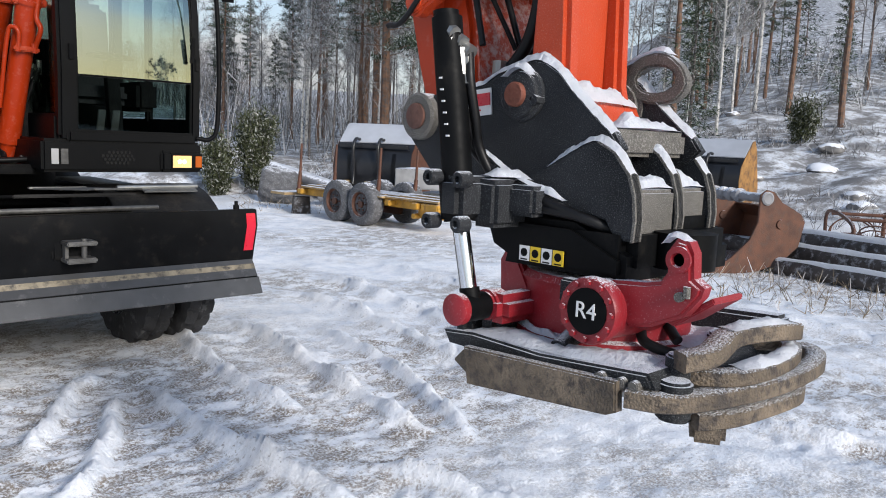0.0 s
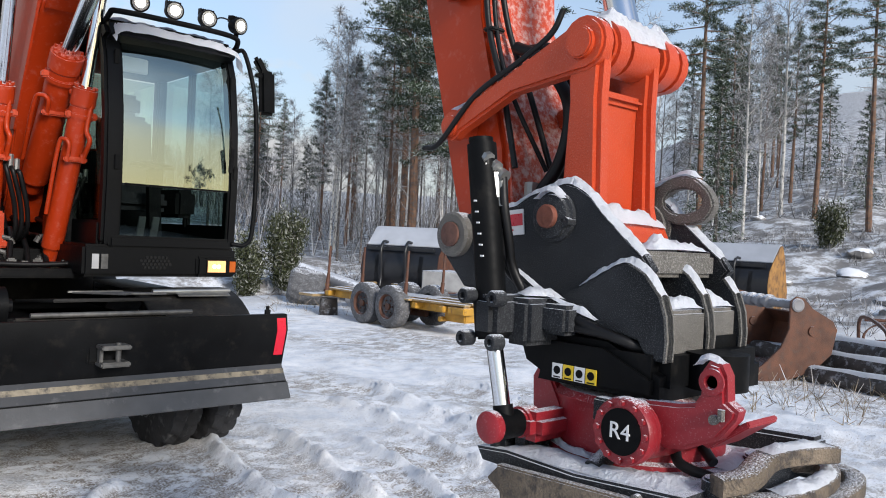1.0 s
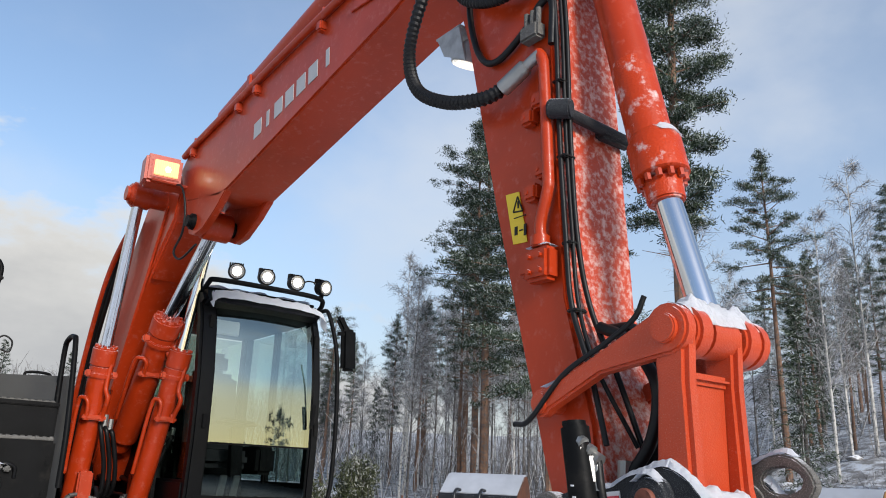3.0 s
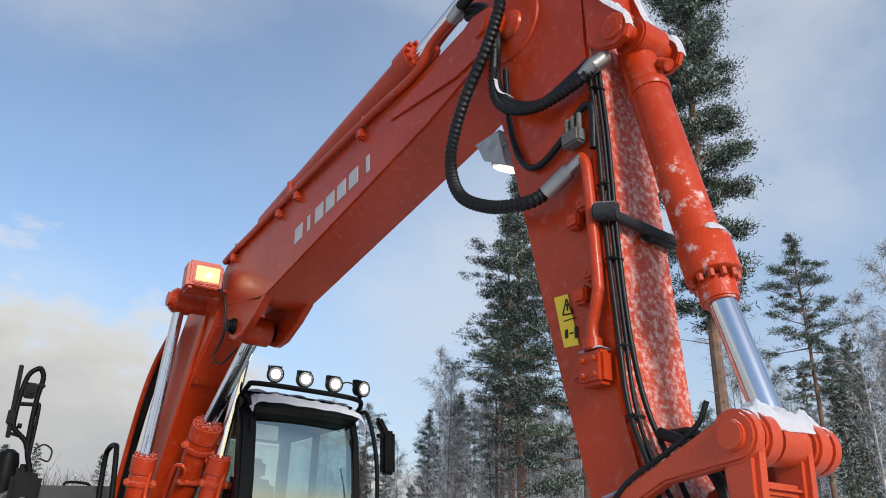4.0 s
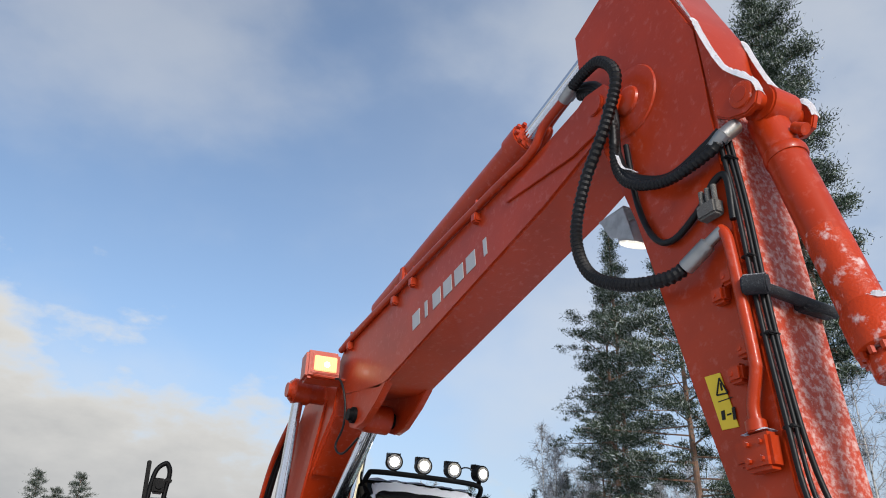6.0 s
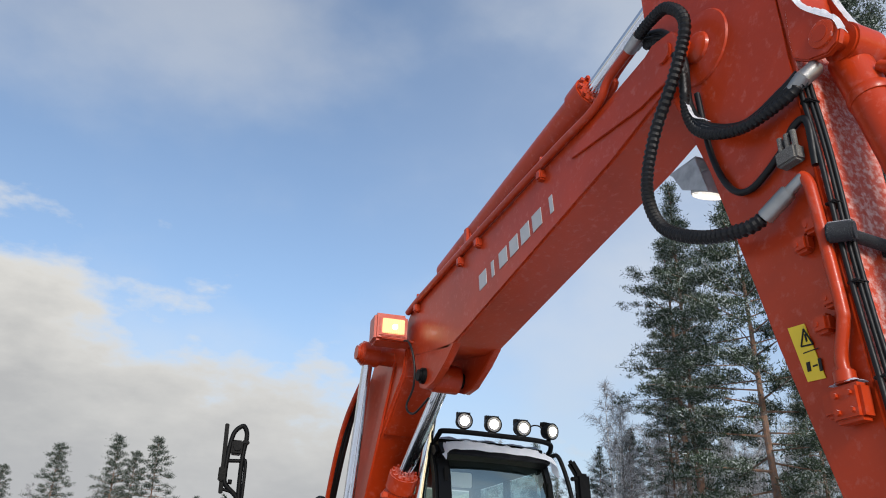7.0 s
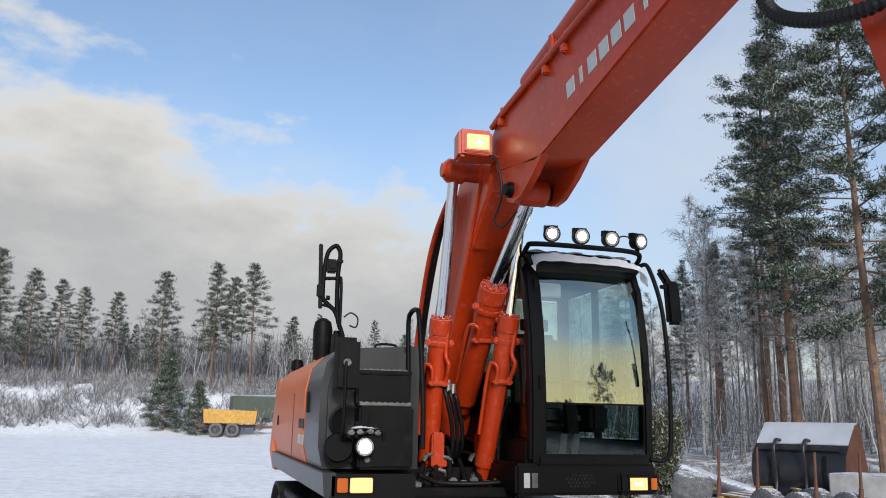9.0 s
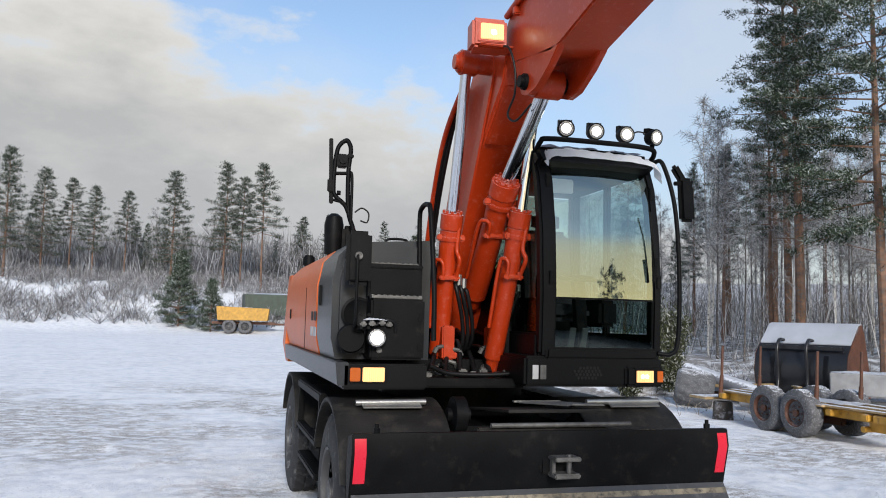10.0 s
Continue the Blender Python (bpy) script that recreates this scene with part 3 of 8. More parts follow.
def fender(x0, x1, hy, name):
    arc = [(hy + 0.67 * math.cos(radians(a)), 0.5 + 0.64 * math.sin(radians(a))) for a in range(20, 166, 9)]
    inner = [(hy + 0.64 * math.cos(radians(a)), 0.5 + 0.61 * math.sin(radians(a))) for a in range(164, 18, -9)]
    f = ex(name, prof(arc + inner, x0, x1, bevel=0.004), MUDBLACK, None, "black sheet metal mudguard with drying wet streaks")
    return f


f1 = fender(-1.25, -0.5, 0.98, "mudguard")
f2 = fender(0.5, 1.25, 0.98, "mudguard")
fender(-1.25, -0.5, 3.6, "mudguard")
fender(0.5, 1.25, 3.6, "mudguard")
ex("step_tube", cyl((-1.1, 0.72, 1.13), (-0.62, 0.72, 1.135), 0.021, bevel=0.003), STEEL, f1, "bright steel step tube on the mudguard")
ex("step_bracket", box((-0.86, 0.7, 1.118), (0.4, 0.09, 0.012), 0.004, (22, 0, 0)), STEEL, f1)
ex("step_tube", cyl((0.58, 0.72, 1.13), (1.17, 0.72, 1.135), 0.021, bevel=0.003), STEEL, f2, "bright steel step tube on the mudguard")
ex("step_bracket", box((0.95, 0.7, 1.118), (0.4, 0.09, 0.012), 0.004, (22, 0, 0)), STEEL, f2)
ex("blade_cylinder_eye", join(lathe([(-0.05, 0.07), (-0.04, 0.12), (0.04, 0.12), (0.05, 0.07)], (-0.42, 0.62, 1.06), (1, 0, 0)), cyl((-0.5, 0.62, 1.06), (-0.34, 0.62, 1.06), 0.045)), BLACK)
# middle deck with a rubber flap
ex("deck_plate", join(box((0.14, 0.62, 1.09), (0.72, 0.85, 0.02), 0.006, (-5, 0, 0)), box((0.02, 0.2, 0.98), (0.9, 0.05, 0.1), 0.01)), MUDBLACK)
FLAP = mat("greyed_rubber_sheet", (0.1, 0.1, 0.1), 0.6, var=0.3, scale=10, bump=0.3, dirt=(0.12, 0.115, 0.11), dirt_amount=0.3)
flap = prof([(0.04, 0.72), (0.36, 0.72), (0.5, 0.28), (0.3, 0.36), (0.22, 0.26)], 1.125, 1.137, axis="z", bevel=0.003)
bmesh.ops.rotate(flap, cent=(0.2, 0.72, 1.11), matrix=Matrix.Rotation(radians(-3), 3, "X"), verts=flap.verts)
ex("rubber_flap", flap, FLAP, None, "cracked rubber flap under a clamp bar")
ex("clamp_bar", box((0.2, 0.73, 1.135), (0.36, 0.035, 0.012), 0.003), STEEL)
ex("deck_rod", cyl((-0.35, 0.16, 1.045), (0.62, 0.16, 1.045), 0.016), DULL)
# side steps between the axles
sf = ex("side_frame", join(box((-1.2, 2.28, 1.08), (0.06, 1.5, 0.07), 0.01), box((-1.2, 1.62, 0.9), (0.05, 0.05, 0.4), 0.01, (12, 0, 0)), box((-1.2, 2.95, 0.9), (0.05, 0.05, 0.4), 0.01),
   box((-0.9, 2.28, 1.05), (0.6, 1.45, 0.03), 0.006), box((-0.75, 2.28, 0.8), (0.05, 1.4, 0.5), 0.01)), BLACK)
ex("side_step", box((-1.2, 2.28, 0.72), (0.08, 1.35, 0.05), 0.01), BLACK, sf)
ex("side_step", box((-1.17, 2.28, 0.46), (0.12, 1.2, 0.05), 0.01), BLACK, sf)
ex("tool_box", box((0.98, 2.28, 0.8), (0.5, 1.3, 0.55), 0.03), BLACK)

# dozer blade
BL = [(0.0, 1.03), (-0.015, 0.92), (0.015, 0.8), (0.045, 0.67), (-0.03, 0.57), (-0.035, 0.555), (-0.015, 0.55), (0.075, 0.665), (0.055, 0.8), (0.03, 0.92), (0.04, 1.03)]
# tan strip on the black blade: the horizon glow's highlight put into colour
TANBAND = mat("tan_band_steel", (0.2, 0.17, 0.12), 0.5, metal=0.3, var=0.35, scale=9, bump=0.2, dirt=(0.05, 0.045, 0.04), dirt_amount=0.4)
bl = ex("blade", prof(BL, -1.24, 1.24, bevel=0.003), BLACK, None, "black dozer blade with a pale band along the fold")
ex("fold_band", prof([(0.012, 0.652), (-0.014, 0.6), (-0.0105, 0.598), (0.0155, 0.65)], -1.235, 1.235, bevel=0.0), TANBAND, bl, "tan highlight painted along the fold")
ex("blade_edge", prof([(-0.031, 0.566), (-0.085, 0.46), (-0.062, 0.452), (-0.008, 0.562)], -1.25, 1.25, bevel=0.003), GREYBAND, bl, "grey worn cutting edge")
ex("fold_band", prof([(0.0415, 0.676), (-0.032, 0.572), (-0.035, 0.575), (0.037, 0.68)], -1.235, 1.235, bevel=0.0), GREYBAND, bl, "grey band along the fold")
for sx in (-1, 1):
    ex("blade_side_plate", prof([(0.005, 1.025), (-0.012, 0.92), (0.018, 0.8), (0.05, 0.67), (-0.05, 0.5), (0.1, 0.55), (0.16, 0.8), (0.12, 1.0)], sx * 1.235 - 0.012, sx * 1.235 + 0.012, bevel=0.002), BLACK, bl)
    x = sx * 1.196
    ex("reflector_strip", prof([(-0.002, 1.012), (-0.019, 0.92), (0.011, 0.8), (0.025, 0.745), (0.03, 0.745), (0.016, 0.8), (-0.01, 0.92), (0.004, 1.012)], x - 0.034, x + 0.034, bevel=0.0), REFLECT, bl, "red reflective tape")
    ex("stop_bolt", join(cyl((sx * 1.1, 0.02, 1.03), (sx * 1.1, 0.02, 1.06), 0.02, seg=6), cyl((sx * 1.1, 0.02, 1.06), (sx * 1.1, 0.02, 1.085), 0.012)), BLACK, bl)
# towing clevis in the blade's middle
ex("clevis_recess", box((0.03, 0.012, 0.89), (0.22, 0.03, 0.24), 0.012), BLACK, bl)
hk = ex("tow_clevis", join(box((0.05, -0.06, 0.875), (0.17, 0.12, 0.025), 0.006), box((0.05, -0.055, 0.775), (0.17, 0.12, 0.03), 0.008), box((-0.02, -0.04, 0.825), (0.02, 0.05, 0.09), 0.004)), DULL, bl, "weathered steel towing clevis")
ex("clevis_pin", cyl((0.07, -0.08, 0.76), (0.07, -0.08, 0.9), 0.016), DULL, hk)
ex("lift_arm", box((0.0, 0.35, 0.72), (0.5, 0.6, 0.12), 0.02), BLACK)

# upper frame
ex("upper_frame", join(box((0.02, 3.05, 1.31), (2.42, 3.3, 0.16), 0.02), box((-0.2, 1.45, 1.24), (0.8, 1.0, 0.06), 0.01), box((-0.2, 0.98, 1.25), (0.82, 0.03, 0.05), 0.006)), BLACK)
ex("boom_well", join(box((-0.2, 2.75, 1.75), (0.76, 0.05, 0.9), 0.01), box((0.17, 2.0, 1.7), (0.04, 1.5, 0.85), 0.01), box((-0.6, 2.0, 1.7), (0.04, 1.4, 0.85), 0.01)), BLACK)
# cast lugs of the boom foot and hose clutter in the well
ex("foot_lug", join(prof([(1.35, 1.25), (2.5, 1.25), (2.35, 1.85), (2.05, 1.95), (1.7, 1.6)], -0.17, -0.13), prof([(1.35, 1.25), (2.5, 1.25), (2.35, 1.85), (2.05, 1.95), (1.7, 1.6)], 0.21, 0.25)), BLACK)

# ---- right-hand hood and front box ----
hood_prof = [(-0.52, 1.40), (-1.20, 1.40), (-1.235, 1.55), (-1.235, 1.95), (-1.2, 2.13), (-1.1, 2.23), (-0.52, 2.27)]
ex("hood", prof(hood_prof, 1.86, 4.35, axis="y", bevel=0.03), ORANGE_CLEAN, None, "orange engine hood panel")
ex("hood_front_panel", prof(hood_prof, 1.0, 1.852, axis="y", bevel=0.05), HOODGREY, None, "dark grey hood panel with a handle")
ex("lower_side_panel", prof([(-1.225, 1.24), (-1.24, 1.395), (-1.15, 1.395), (-1.15, 1.24)], 0.74, 4.4, axis="y", bevel=0.006), HOODGREY)
ex("counterweight", prof([(-1.2, 1.2), (1.2, 1.2), (1.24, 1.4), (1.2, 2.15), (-1.2, 2.15), (-1.24, 1.4)], 4.3, 4.75, axis="y", bevel=0.08), ORANGE_CLEAN)
ex("engine_cover", box((0.35, 3.5, 1.85), (1.7, 1.6, 0.85), 0.06), CABGREY)
ex("panel_gap", box((-1.2362, 2.6, 1.68), (0.004, 0.008, 0.54), 0.0), BLACK)
ex("hood_handle", box((-1.241, 3.9, 1.72), (0.014, 0.03, 0.1), 0.004), BLACK)
ex("filler_recess", lathe([(0.0, 0.115), (-0.006, 0.118), (-0.012, 0.1), (-0.006, 0.09)], (-1.06, 0.985, 1.72), (0, 1, 0), 32), BLACK)
ex("wiring_loom", tube([(-0.98, 0.78, 1.64), (-0.9, 0.76, 1.68), (-0.84, 0.77, 1.66), (-0.83, 0.79, 1.6)], 0.012), RUBBER)
for k, (x, z) in enumerate(((-1.06, 1.65), (-1.0, 1.655), (-0.93, 1.66), (-0.88, 1.65))):
    ex("lamp_bracket", join(box((x, 0.765, z), (0.045, 0.04, 0.03), 0.008), cyl((x, 0.75, z + 0.01), (x, 0.74, z + 0.01), 0.012, seg=6)), DULL)
ex("lamp_snow", snow_strip([(-1.06, 0.77, 1.675), (-0.98, 0.765, 1.68), (-0.88, 0.77, 1.675)], (0, 0.05, 0), 0.015, seed=29), SNOW)
ex("hood_latch", box((-1.243, 1.62, 1.86), (0.02, 0.05, 0.16), 0.006), BLACK)
for i, (w0, z0) in enumerate(((0.16, 1.70), (0.10, 1.70), (0.18, 1.575), (0.12, 1.575))):
    ex("decal_bar", box((-1.2375, (1.93, 2.12, 1.93, 2.13)[i], z0), (0.004, w0, 0.075), 0.0), LETTER if i > 1 else CABGREY, None, "plain decal bar")
bx = ex("front_box", box((-0.81, 1.08, 1.62), (0.38, 0.56, 0.42), 0.015), BLACK, None, "black stepped tool box with tread strips")
ex("box_step", box((-0.81, 1.16, 1.95), (0.39, 0.5, 0.24), 0.015), BLACK, bx)
ex("box_step", box((-0.81, 1.28, 2.15), (0.39, 0.4, 0.18), 0.02), BLACK, bx)
for z, y in ((1.842, 0.9), (2.075, 1.02)):
    ex("tread_strip", join(box((-0.81, y, z), (0.36, 0.11, 0.02), 0.003), *[cyl((-0.98 + 0.0425 * i, y - 0.03, z + 0.008), (-0.98 + 0.0425 * i, y - 0.03, z + 0.016), 0.014, seg=8) for i in range(9)]), DULL, bx, "punched steel tread strip with ice grains")
ex("box_door", join(box((-0.79, 0.796, 1.6), (0.3, 0.012, 0.34), 0.01), box((-0.655, 0.79, 1.7), (0.03, 0.014, 0.05), 0.004), box((-0.655, 0.79, 1.5), (0.03, 0.014, 0.05), 0.004)), BLACK, bx)
ex("door_lock", cyl((-0.94, 0.792, 1.475), (-0.94, 0.782, 1.475), 0.02, bevel=0.004), DULL, bx)
ex("box_step_lip", box((-0.81, 0.905, 2.06), (0.39, 0.02, 0.03), 0.006), BLACK, bx)
ex("data_plate", box((-0.77, 0.797, 1.46), (0.12, 0.004, 0.035), 0.0), WHITE, bx)
ex("front_bumper", box((-0.9, 0.86, 1.3), (0.58, 0.24, 0.17), 0.012), CABGREY)
hl = ex("headlamp", box((-1.02, 0.738, 1.315), (0.26, 0.03, 0.12), 0.01), BLACK)
ex("lens", box((-0.985, 0.722, 1.315), (0.15, 0.012, 0.095), 0.008), HALO, hl, "lit warm headlamp lens")
ex("indicator", box((-1.11, 0.722, 1.315), (0.07, 0.012, 0.09), 0.008), AMBER, hl, "amber indicator lens")
# work lamp and mirror on the box
mir = ex("mirror_right", join(box((-1.1, 0.8, 2.1), (0.175, 0.07, 0.37), 0.03), box((-1.1, 0.766, 2.1), (0.13, 0.012, 0.31), 0.005)), BLACK, None, "black rear-view mirror seen from the front")
ex("mirror_stalk", tube([(-1.11, 0.76, 2.11), (-1.12, 0.72, 2.08), (-1.12, 0.72, 1.7), (-1.1, 0.8, 1.62), (-0.98, 0.82, 1.62)], 0.011), BLACK, mir)
ex("stalk_knob", cyl((-1.11, 0.76, 2.11), (-1.11, 0.72, 2.11), 0.026, bevel=0.006), DULL, mir)
wl = ex("work_lamp", join(lathe([(0.07, 0.03), (0.05, 0.06), (0.0, 0.07), (-0.015, 0.066)], (-0.97, 0.74, 1.56), (0, 1, 0)), *[box((-0.97, 0.8, 1.56 + 0.02 * k), (0.1, 0.05, 0.006), 0.001) for k in (-2, -1, 0, 1, 2)]), BLACK)
ex("reflector", lathe([(0.0, 0.06), (-0.008, 0.058), (-0.009, 0.03)], (-0.97, 0.728, 1.56), (0, 1, 0)), REFLECTOR, wl)
ex("lens", lathe([(0.0, 0.046), (-0.014, 0.043), (-0.018, 0.02)], (-0.97, 0.728, 1.56), (0, 1, 0)), LED, wl, "lit white lamp lens")
ex("horn", join(lathe([(0.0, 0.09), (0.02, 0.1), (0.1, 0.08)], (-1.12, 0.86, 1.55), (0, 1, 0)), *bolts((-1.05, 0.78, 1.67), (0, -1, 0), 0.05, 6, 0.012, 0.03)), BLACK)
# rails
ex("handrail", tube([(-0.62, 0.98, 2.0), (-0.62, 1.02, 2.42), (-0.62, 0.95, 2.5), (-0.62, 0.8, 2.5), (-0.62, 0.72, 2.42), (-0.61, 0.62, 1.9), (-0.61, 0.6, 1.55)], 0.018, smooth=6), BLACK)
gr = ex("grip_rail", join(tube([(-0.9, 2.1, 2.3), (-0.915, 2.15, 2.45), (-0.955, 2.2, 2.62), (-0.965, 2.2, 2.95), (-0.95, 2.2, 3.14), (-0.97, 2.2, 3.21), (-1.0, 2.2, 3.225), (-1.06, 2.2, 3.16), (-1.085, 2.2, 3.0), (-1.09, 2.2, 2.82), (-1.075, 2.2, 2.74), (-0.985, 2.2, 2.66), (-0.955, 2.2, 2.6)], 0.02, smooth=6), tube([(-0.935, 2.16, 2.5), (-0.935, 2.18, 2.9), (-0.955, 2.2, 2.95)], 0.014, smooth=5),
   cyl((-1.09, 2.2, 2.93), (-0.955, 2.2, 2.94), 0.016), cyl((-1.09, 2.2, 2.7), (-1.0, 2.2, 2.68), 0.012)), BLACK, None, "black tubular grab rail with a camera bracket")
ex("flat_bar", box((-1.115, 2.2, 2.95), (0.035, 0.02, 0.57), 0.006, (0, -2, 0)), BLACK, gr)
ex("camera", join(box((-1.025, 2.19, 3.04), (0.09, 0.07, 0.12), 0.012), cyl((-1.025, 2.16, 3.04), (-1.025, 2.14, 3.04), 0.03), box((-0.955, 2.19, 3.09), (0.06, 0.04, 0.035), 0.008)), BLACK, gr)
ex("rail_clamp", join(box((-1.12, 2.185, 2.82), (0.05, 0.03, 0.12), 0.01), cyl((-1.06, 2.18, 2.76), (-1.03, 2.18, 2.76), 0.02)), BLACK, gr)
ex("rail_cable", tube([(-0.9, 2.18, 2.6), (-0.84, 2.18, 2.64), (-0.78, 2.18, 2.6), (-0.79, 2.18, 2.52), (-0.85, 2.18, 2.53)], 0.007), RUBBER, gr)
ex("air_intake", join(lathe([(0, 0.075), (0.1, 0.08), (0.26, 0.085), (0.33, 0.07), (0.36, 0.03)], (-1.05, 2.35, 2.24), (0, 0, 1)), box((-0.93, 2.3, 2.36), (0.12, 0.14, 0.26), 0.03)), BLACK)

ex("filler_cap", cyl((-1.05, 4.1, 2.24), (-1.05, 4.1, 2.36), 0.07, 0.06, bevel=0.015), BLACK)
ex("hood_top_rail", tube([(-0.75, 1.5, 2.25), (-0.75, 1.5, 2.31), (-0.6, 1.5, 2.31), (-0.6, 1.5, 2.25)], 0.01, smooth=4), BLACK)

# ---- cab ----
CX0, CX1, CY0, CY1 = 0.2, 1.21, 0.78, 2.15
cab = ex("cab_base", join(box((0.665, 1.44, 1.345), (1.11, 1.4, 0.22), 0.02), box((1.06, 0.74, 1.315), (0.32, 0.06, 0.15), 0.02)), CABGREY, None, "dark grey cab plinth")
for r_ in range(4):
    for c_ in range(8):
        if 0 < c_ < 7 or r_ in (1, 2):
            ex("vent_hole", cyl((0.5 + 0.028 * c_ + 0.014 * (r_ % 2), 0.736, 1.30 + 0.024 * r_), (0.5 + 0.028 * c_ + 0.014 * (r_ % 2), 0.742, 1.30 + 0.024 * r_), 0.011, seg=6), RUBBER, cab)
for lx, m_ in ((0.19, LETTER), (0.25, DULL)):
    ex("sticker", box((lx, 0.736, 1.34), (0.045, 0.004, 0.1), 0.0), m_, cab)
hc = ex("headlamp", box((1.085, 0.722, 1.315), (0.25, 0.04, 0.125), 0.012), BLACK)
ex("lens", box((1.05, 0.704, 1.315), (0.15, 0.012, 0.095), 0.008), HALO, hc, "lit warm headlamp lens")
ex("indicator", box((1.175, 0.704, 1.315), (0.055, 0.012, 0.09), 0.008), AMBER, hc, "amber indicator lens")
ex("bulb", cyl((1.03, 0.71, 1.315), (1.03, 0.696, 1.315), 0.014), LED, hc)
ex("bulb", cyl((1.065, 0.71, 1.315), (1.065, 0.696, 1.315), 0.014), LED, hc)
PL = [(CY0 - 0.03, 1.46), (CY0 - 0.045, 1.9), (CY0 - 0.02, 2.35), (CY0 + 0.05, 2.75), (CY0 + 0.13, 2.93)]


def pillar(x, w=0.085):
    """A front corner post that follows the curve of the windscreen."""
    out = [(y, z) for y, z in PL] + [(y + 0.1, z) for y, z in PL[::-1]]
    return prof(out, x - w / 2, x + w / 2, bevel=0.02)


ex("pillar", join(pillar(CX0 + 0.09, 0.13)), CABGREY)
ex("pillar", join(pillar(CX1 - 0.035, 0.08)), CABGREY)
ex("pillar", box((CX0 + 0.07, CY1, 2.2), (0.1, 0.1, 1.5), 0.02), CABGREY)
ex("pillar", box((CX1 - 0.05, CY1, 2.2), (0.09, 0.1, 1.5), 0.02), CABGREY)
ex("door_post", box((CX1 - 0.03, 1.55, 2.2), (0.05, 0.07, 1.5), 0.015), CABGREY)
ex("side_post", box((CX0 + 0.05, 1.45, 2.2), (0.05, 0.06, 1.5), 0.015), CABGREY)
ex("sill", join(box((0.72, 0.775, 1.475), (0.9, 0.1, 0.09), 0.02), box((CX0 + 0.05, 1.45, 1.52), (0.07, 1.3, 0.2), 0.02), box((CX1 - 0.03, 1.45, 1.52), (0.06, 1.3, 0.2), 0.02), box((0.7, CY1, 1.7), (0.95, 0.06, 0.5), 0.02)), CABGREY)
ex("roof", prof([(CY0 + 0.02, 2.9), (CY0 + 0.1, 2.99), (CY0 + 0.5, 3.03), (CY1 - 0.2, 3.02), (CY1 + 0.05, 2.94), (CY1 + 0.05, 2.86), (CY0 + 0.12, 2.86)], CX0 + 0.03, CX1 - 0.01, bevel=0.025), CABGREY)
ex("roof_snow", snow_strip([(0.3, 1.45, 3.035), (0.72, 1.45, 3.04), (1.15, 1.45, 3.035)], (0, 1.05, 0), 0.05, n=10, seed=3), SNOW, None, "thin snow on the cab roof")
ex("sun_visor", join(prof([(CY0 + 0.02, 2.905), (CY0 + 0.0, 2.89), (CY0 + 0.05, 2.935), (CY0 + 0.1, 2.99), (CY0 + 0.07, 2.99)], 0.3, 1.13, bevel=0.004)), CABGREY)
ex("visor_snow", snow_strip([(0.27, 0.8, 2.87), (0.34, 0.83, 2.955), (0.72, 0.84, 2.968), (1.08, 0.83, 2.955), (1.19, 0.79, 2.9), (1.2, 0.77, 2.8)], (0, 0.11, 0.07), 0.03, n=5, seed=6), SNOW)


def pane(name, pts, label=""):
    bm = bmesh.new()
    bm.faces.new([bm.verts.new(p) for p in pts])
    bmesh.ops.solidify(bm, geom=bm.faces[:], thickness=0.005)
    o = ex(name, bm, GLASS, None, label)
    o.visible_shadow = False
    return o


def windscreen(x0, x1, lo, hi, glass, n=10):
    bm = bmesh.new()
    rows = []
    for i in range(n + 1):
        z = lo + (hi - lo) * i / n
        y = np.interp(z, [p[1] for p in PL], [p[0] for p in PL]) + 0.012
        rows.append([bm.verts.new((x0 + (x1 - x0) * k / 8, y - 0.02 * (1 - (k / 4 - 1) ** 2), z)) for k in range(9)])
    for a, b in zip(rows, rows[1:]):
        for k in range(8):
            bm.faces.new((a[k], a[k + 1], b[k + 1], b[k]))
    o = ex("windscreen", bm, glass, None, "tinted windscreen glass mirroring the evening sky")
    o.visible_shadow = False


windscreen(0.35, 1.14, 1.52, 1.868, DIMGLASS)
windscreen(0.35, 1.14, 1.882, 2.87, GLASS)
ex("window_bar", box((0.745, 0.716, 1.875), (0.78, 0.018, 0.013), 0.003), BLACK)
pane("side_window", [(CX0 + 0.05, 0.88, 1.63), (CX0 + 0.05, 2.1, 1.63), (CX0 + 0.05, 2.1, 2.86), (CX0 + 0.05, 0.95, 2.86)])
pane("door_window", [(CX1 - 0.02, 0.88, 1.63), (CX1 - 0.02, 2.1, 1.63), (CX1 - 0.02, 2.1, 2.86), (CX1 - 0.02, 0.95, 2.86)])
pane("rear_window", [(0.3, CY1, 1.95), (1.1, CY1, 1.95), (1.1, CY1, 2.84), (0.3, CY1, 2.84)])
for hx, hz in ((0.305, 2.02), (1.185, 2.02), (0.305, 2.75), (1.17, 2.7)):
    ex("hinge", box((hx, float(np.interp(hz, [p[1] for p in PL], [p[0] for p in PL])) - 0.006, hz), (0.035, 0.02, 0.1), 0.004), BLACK)
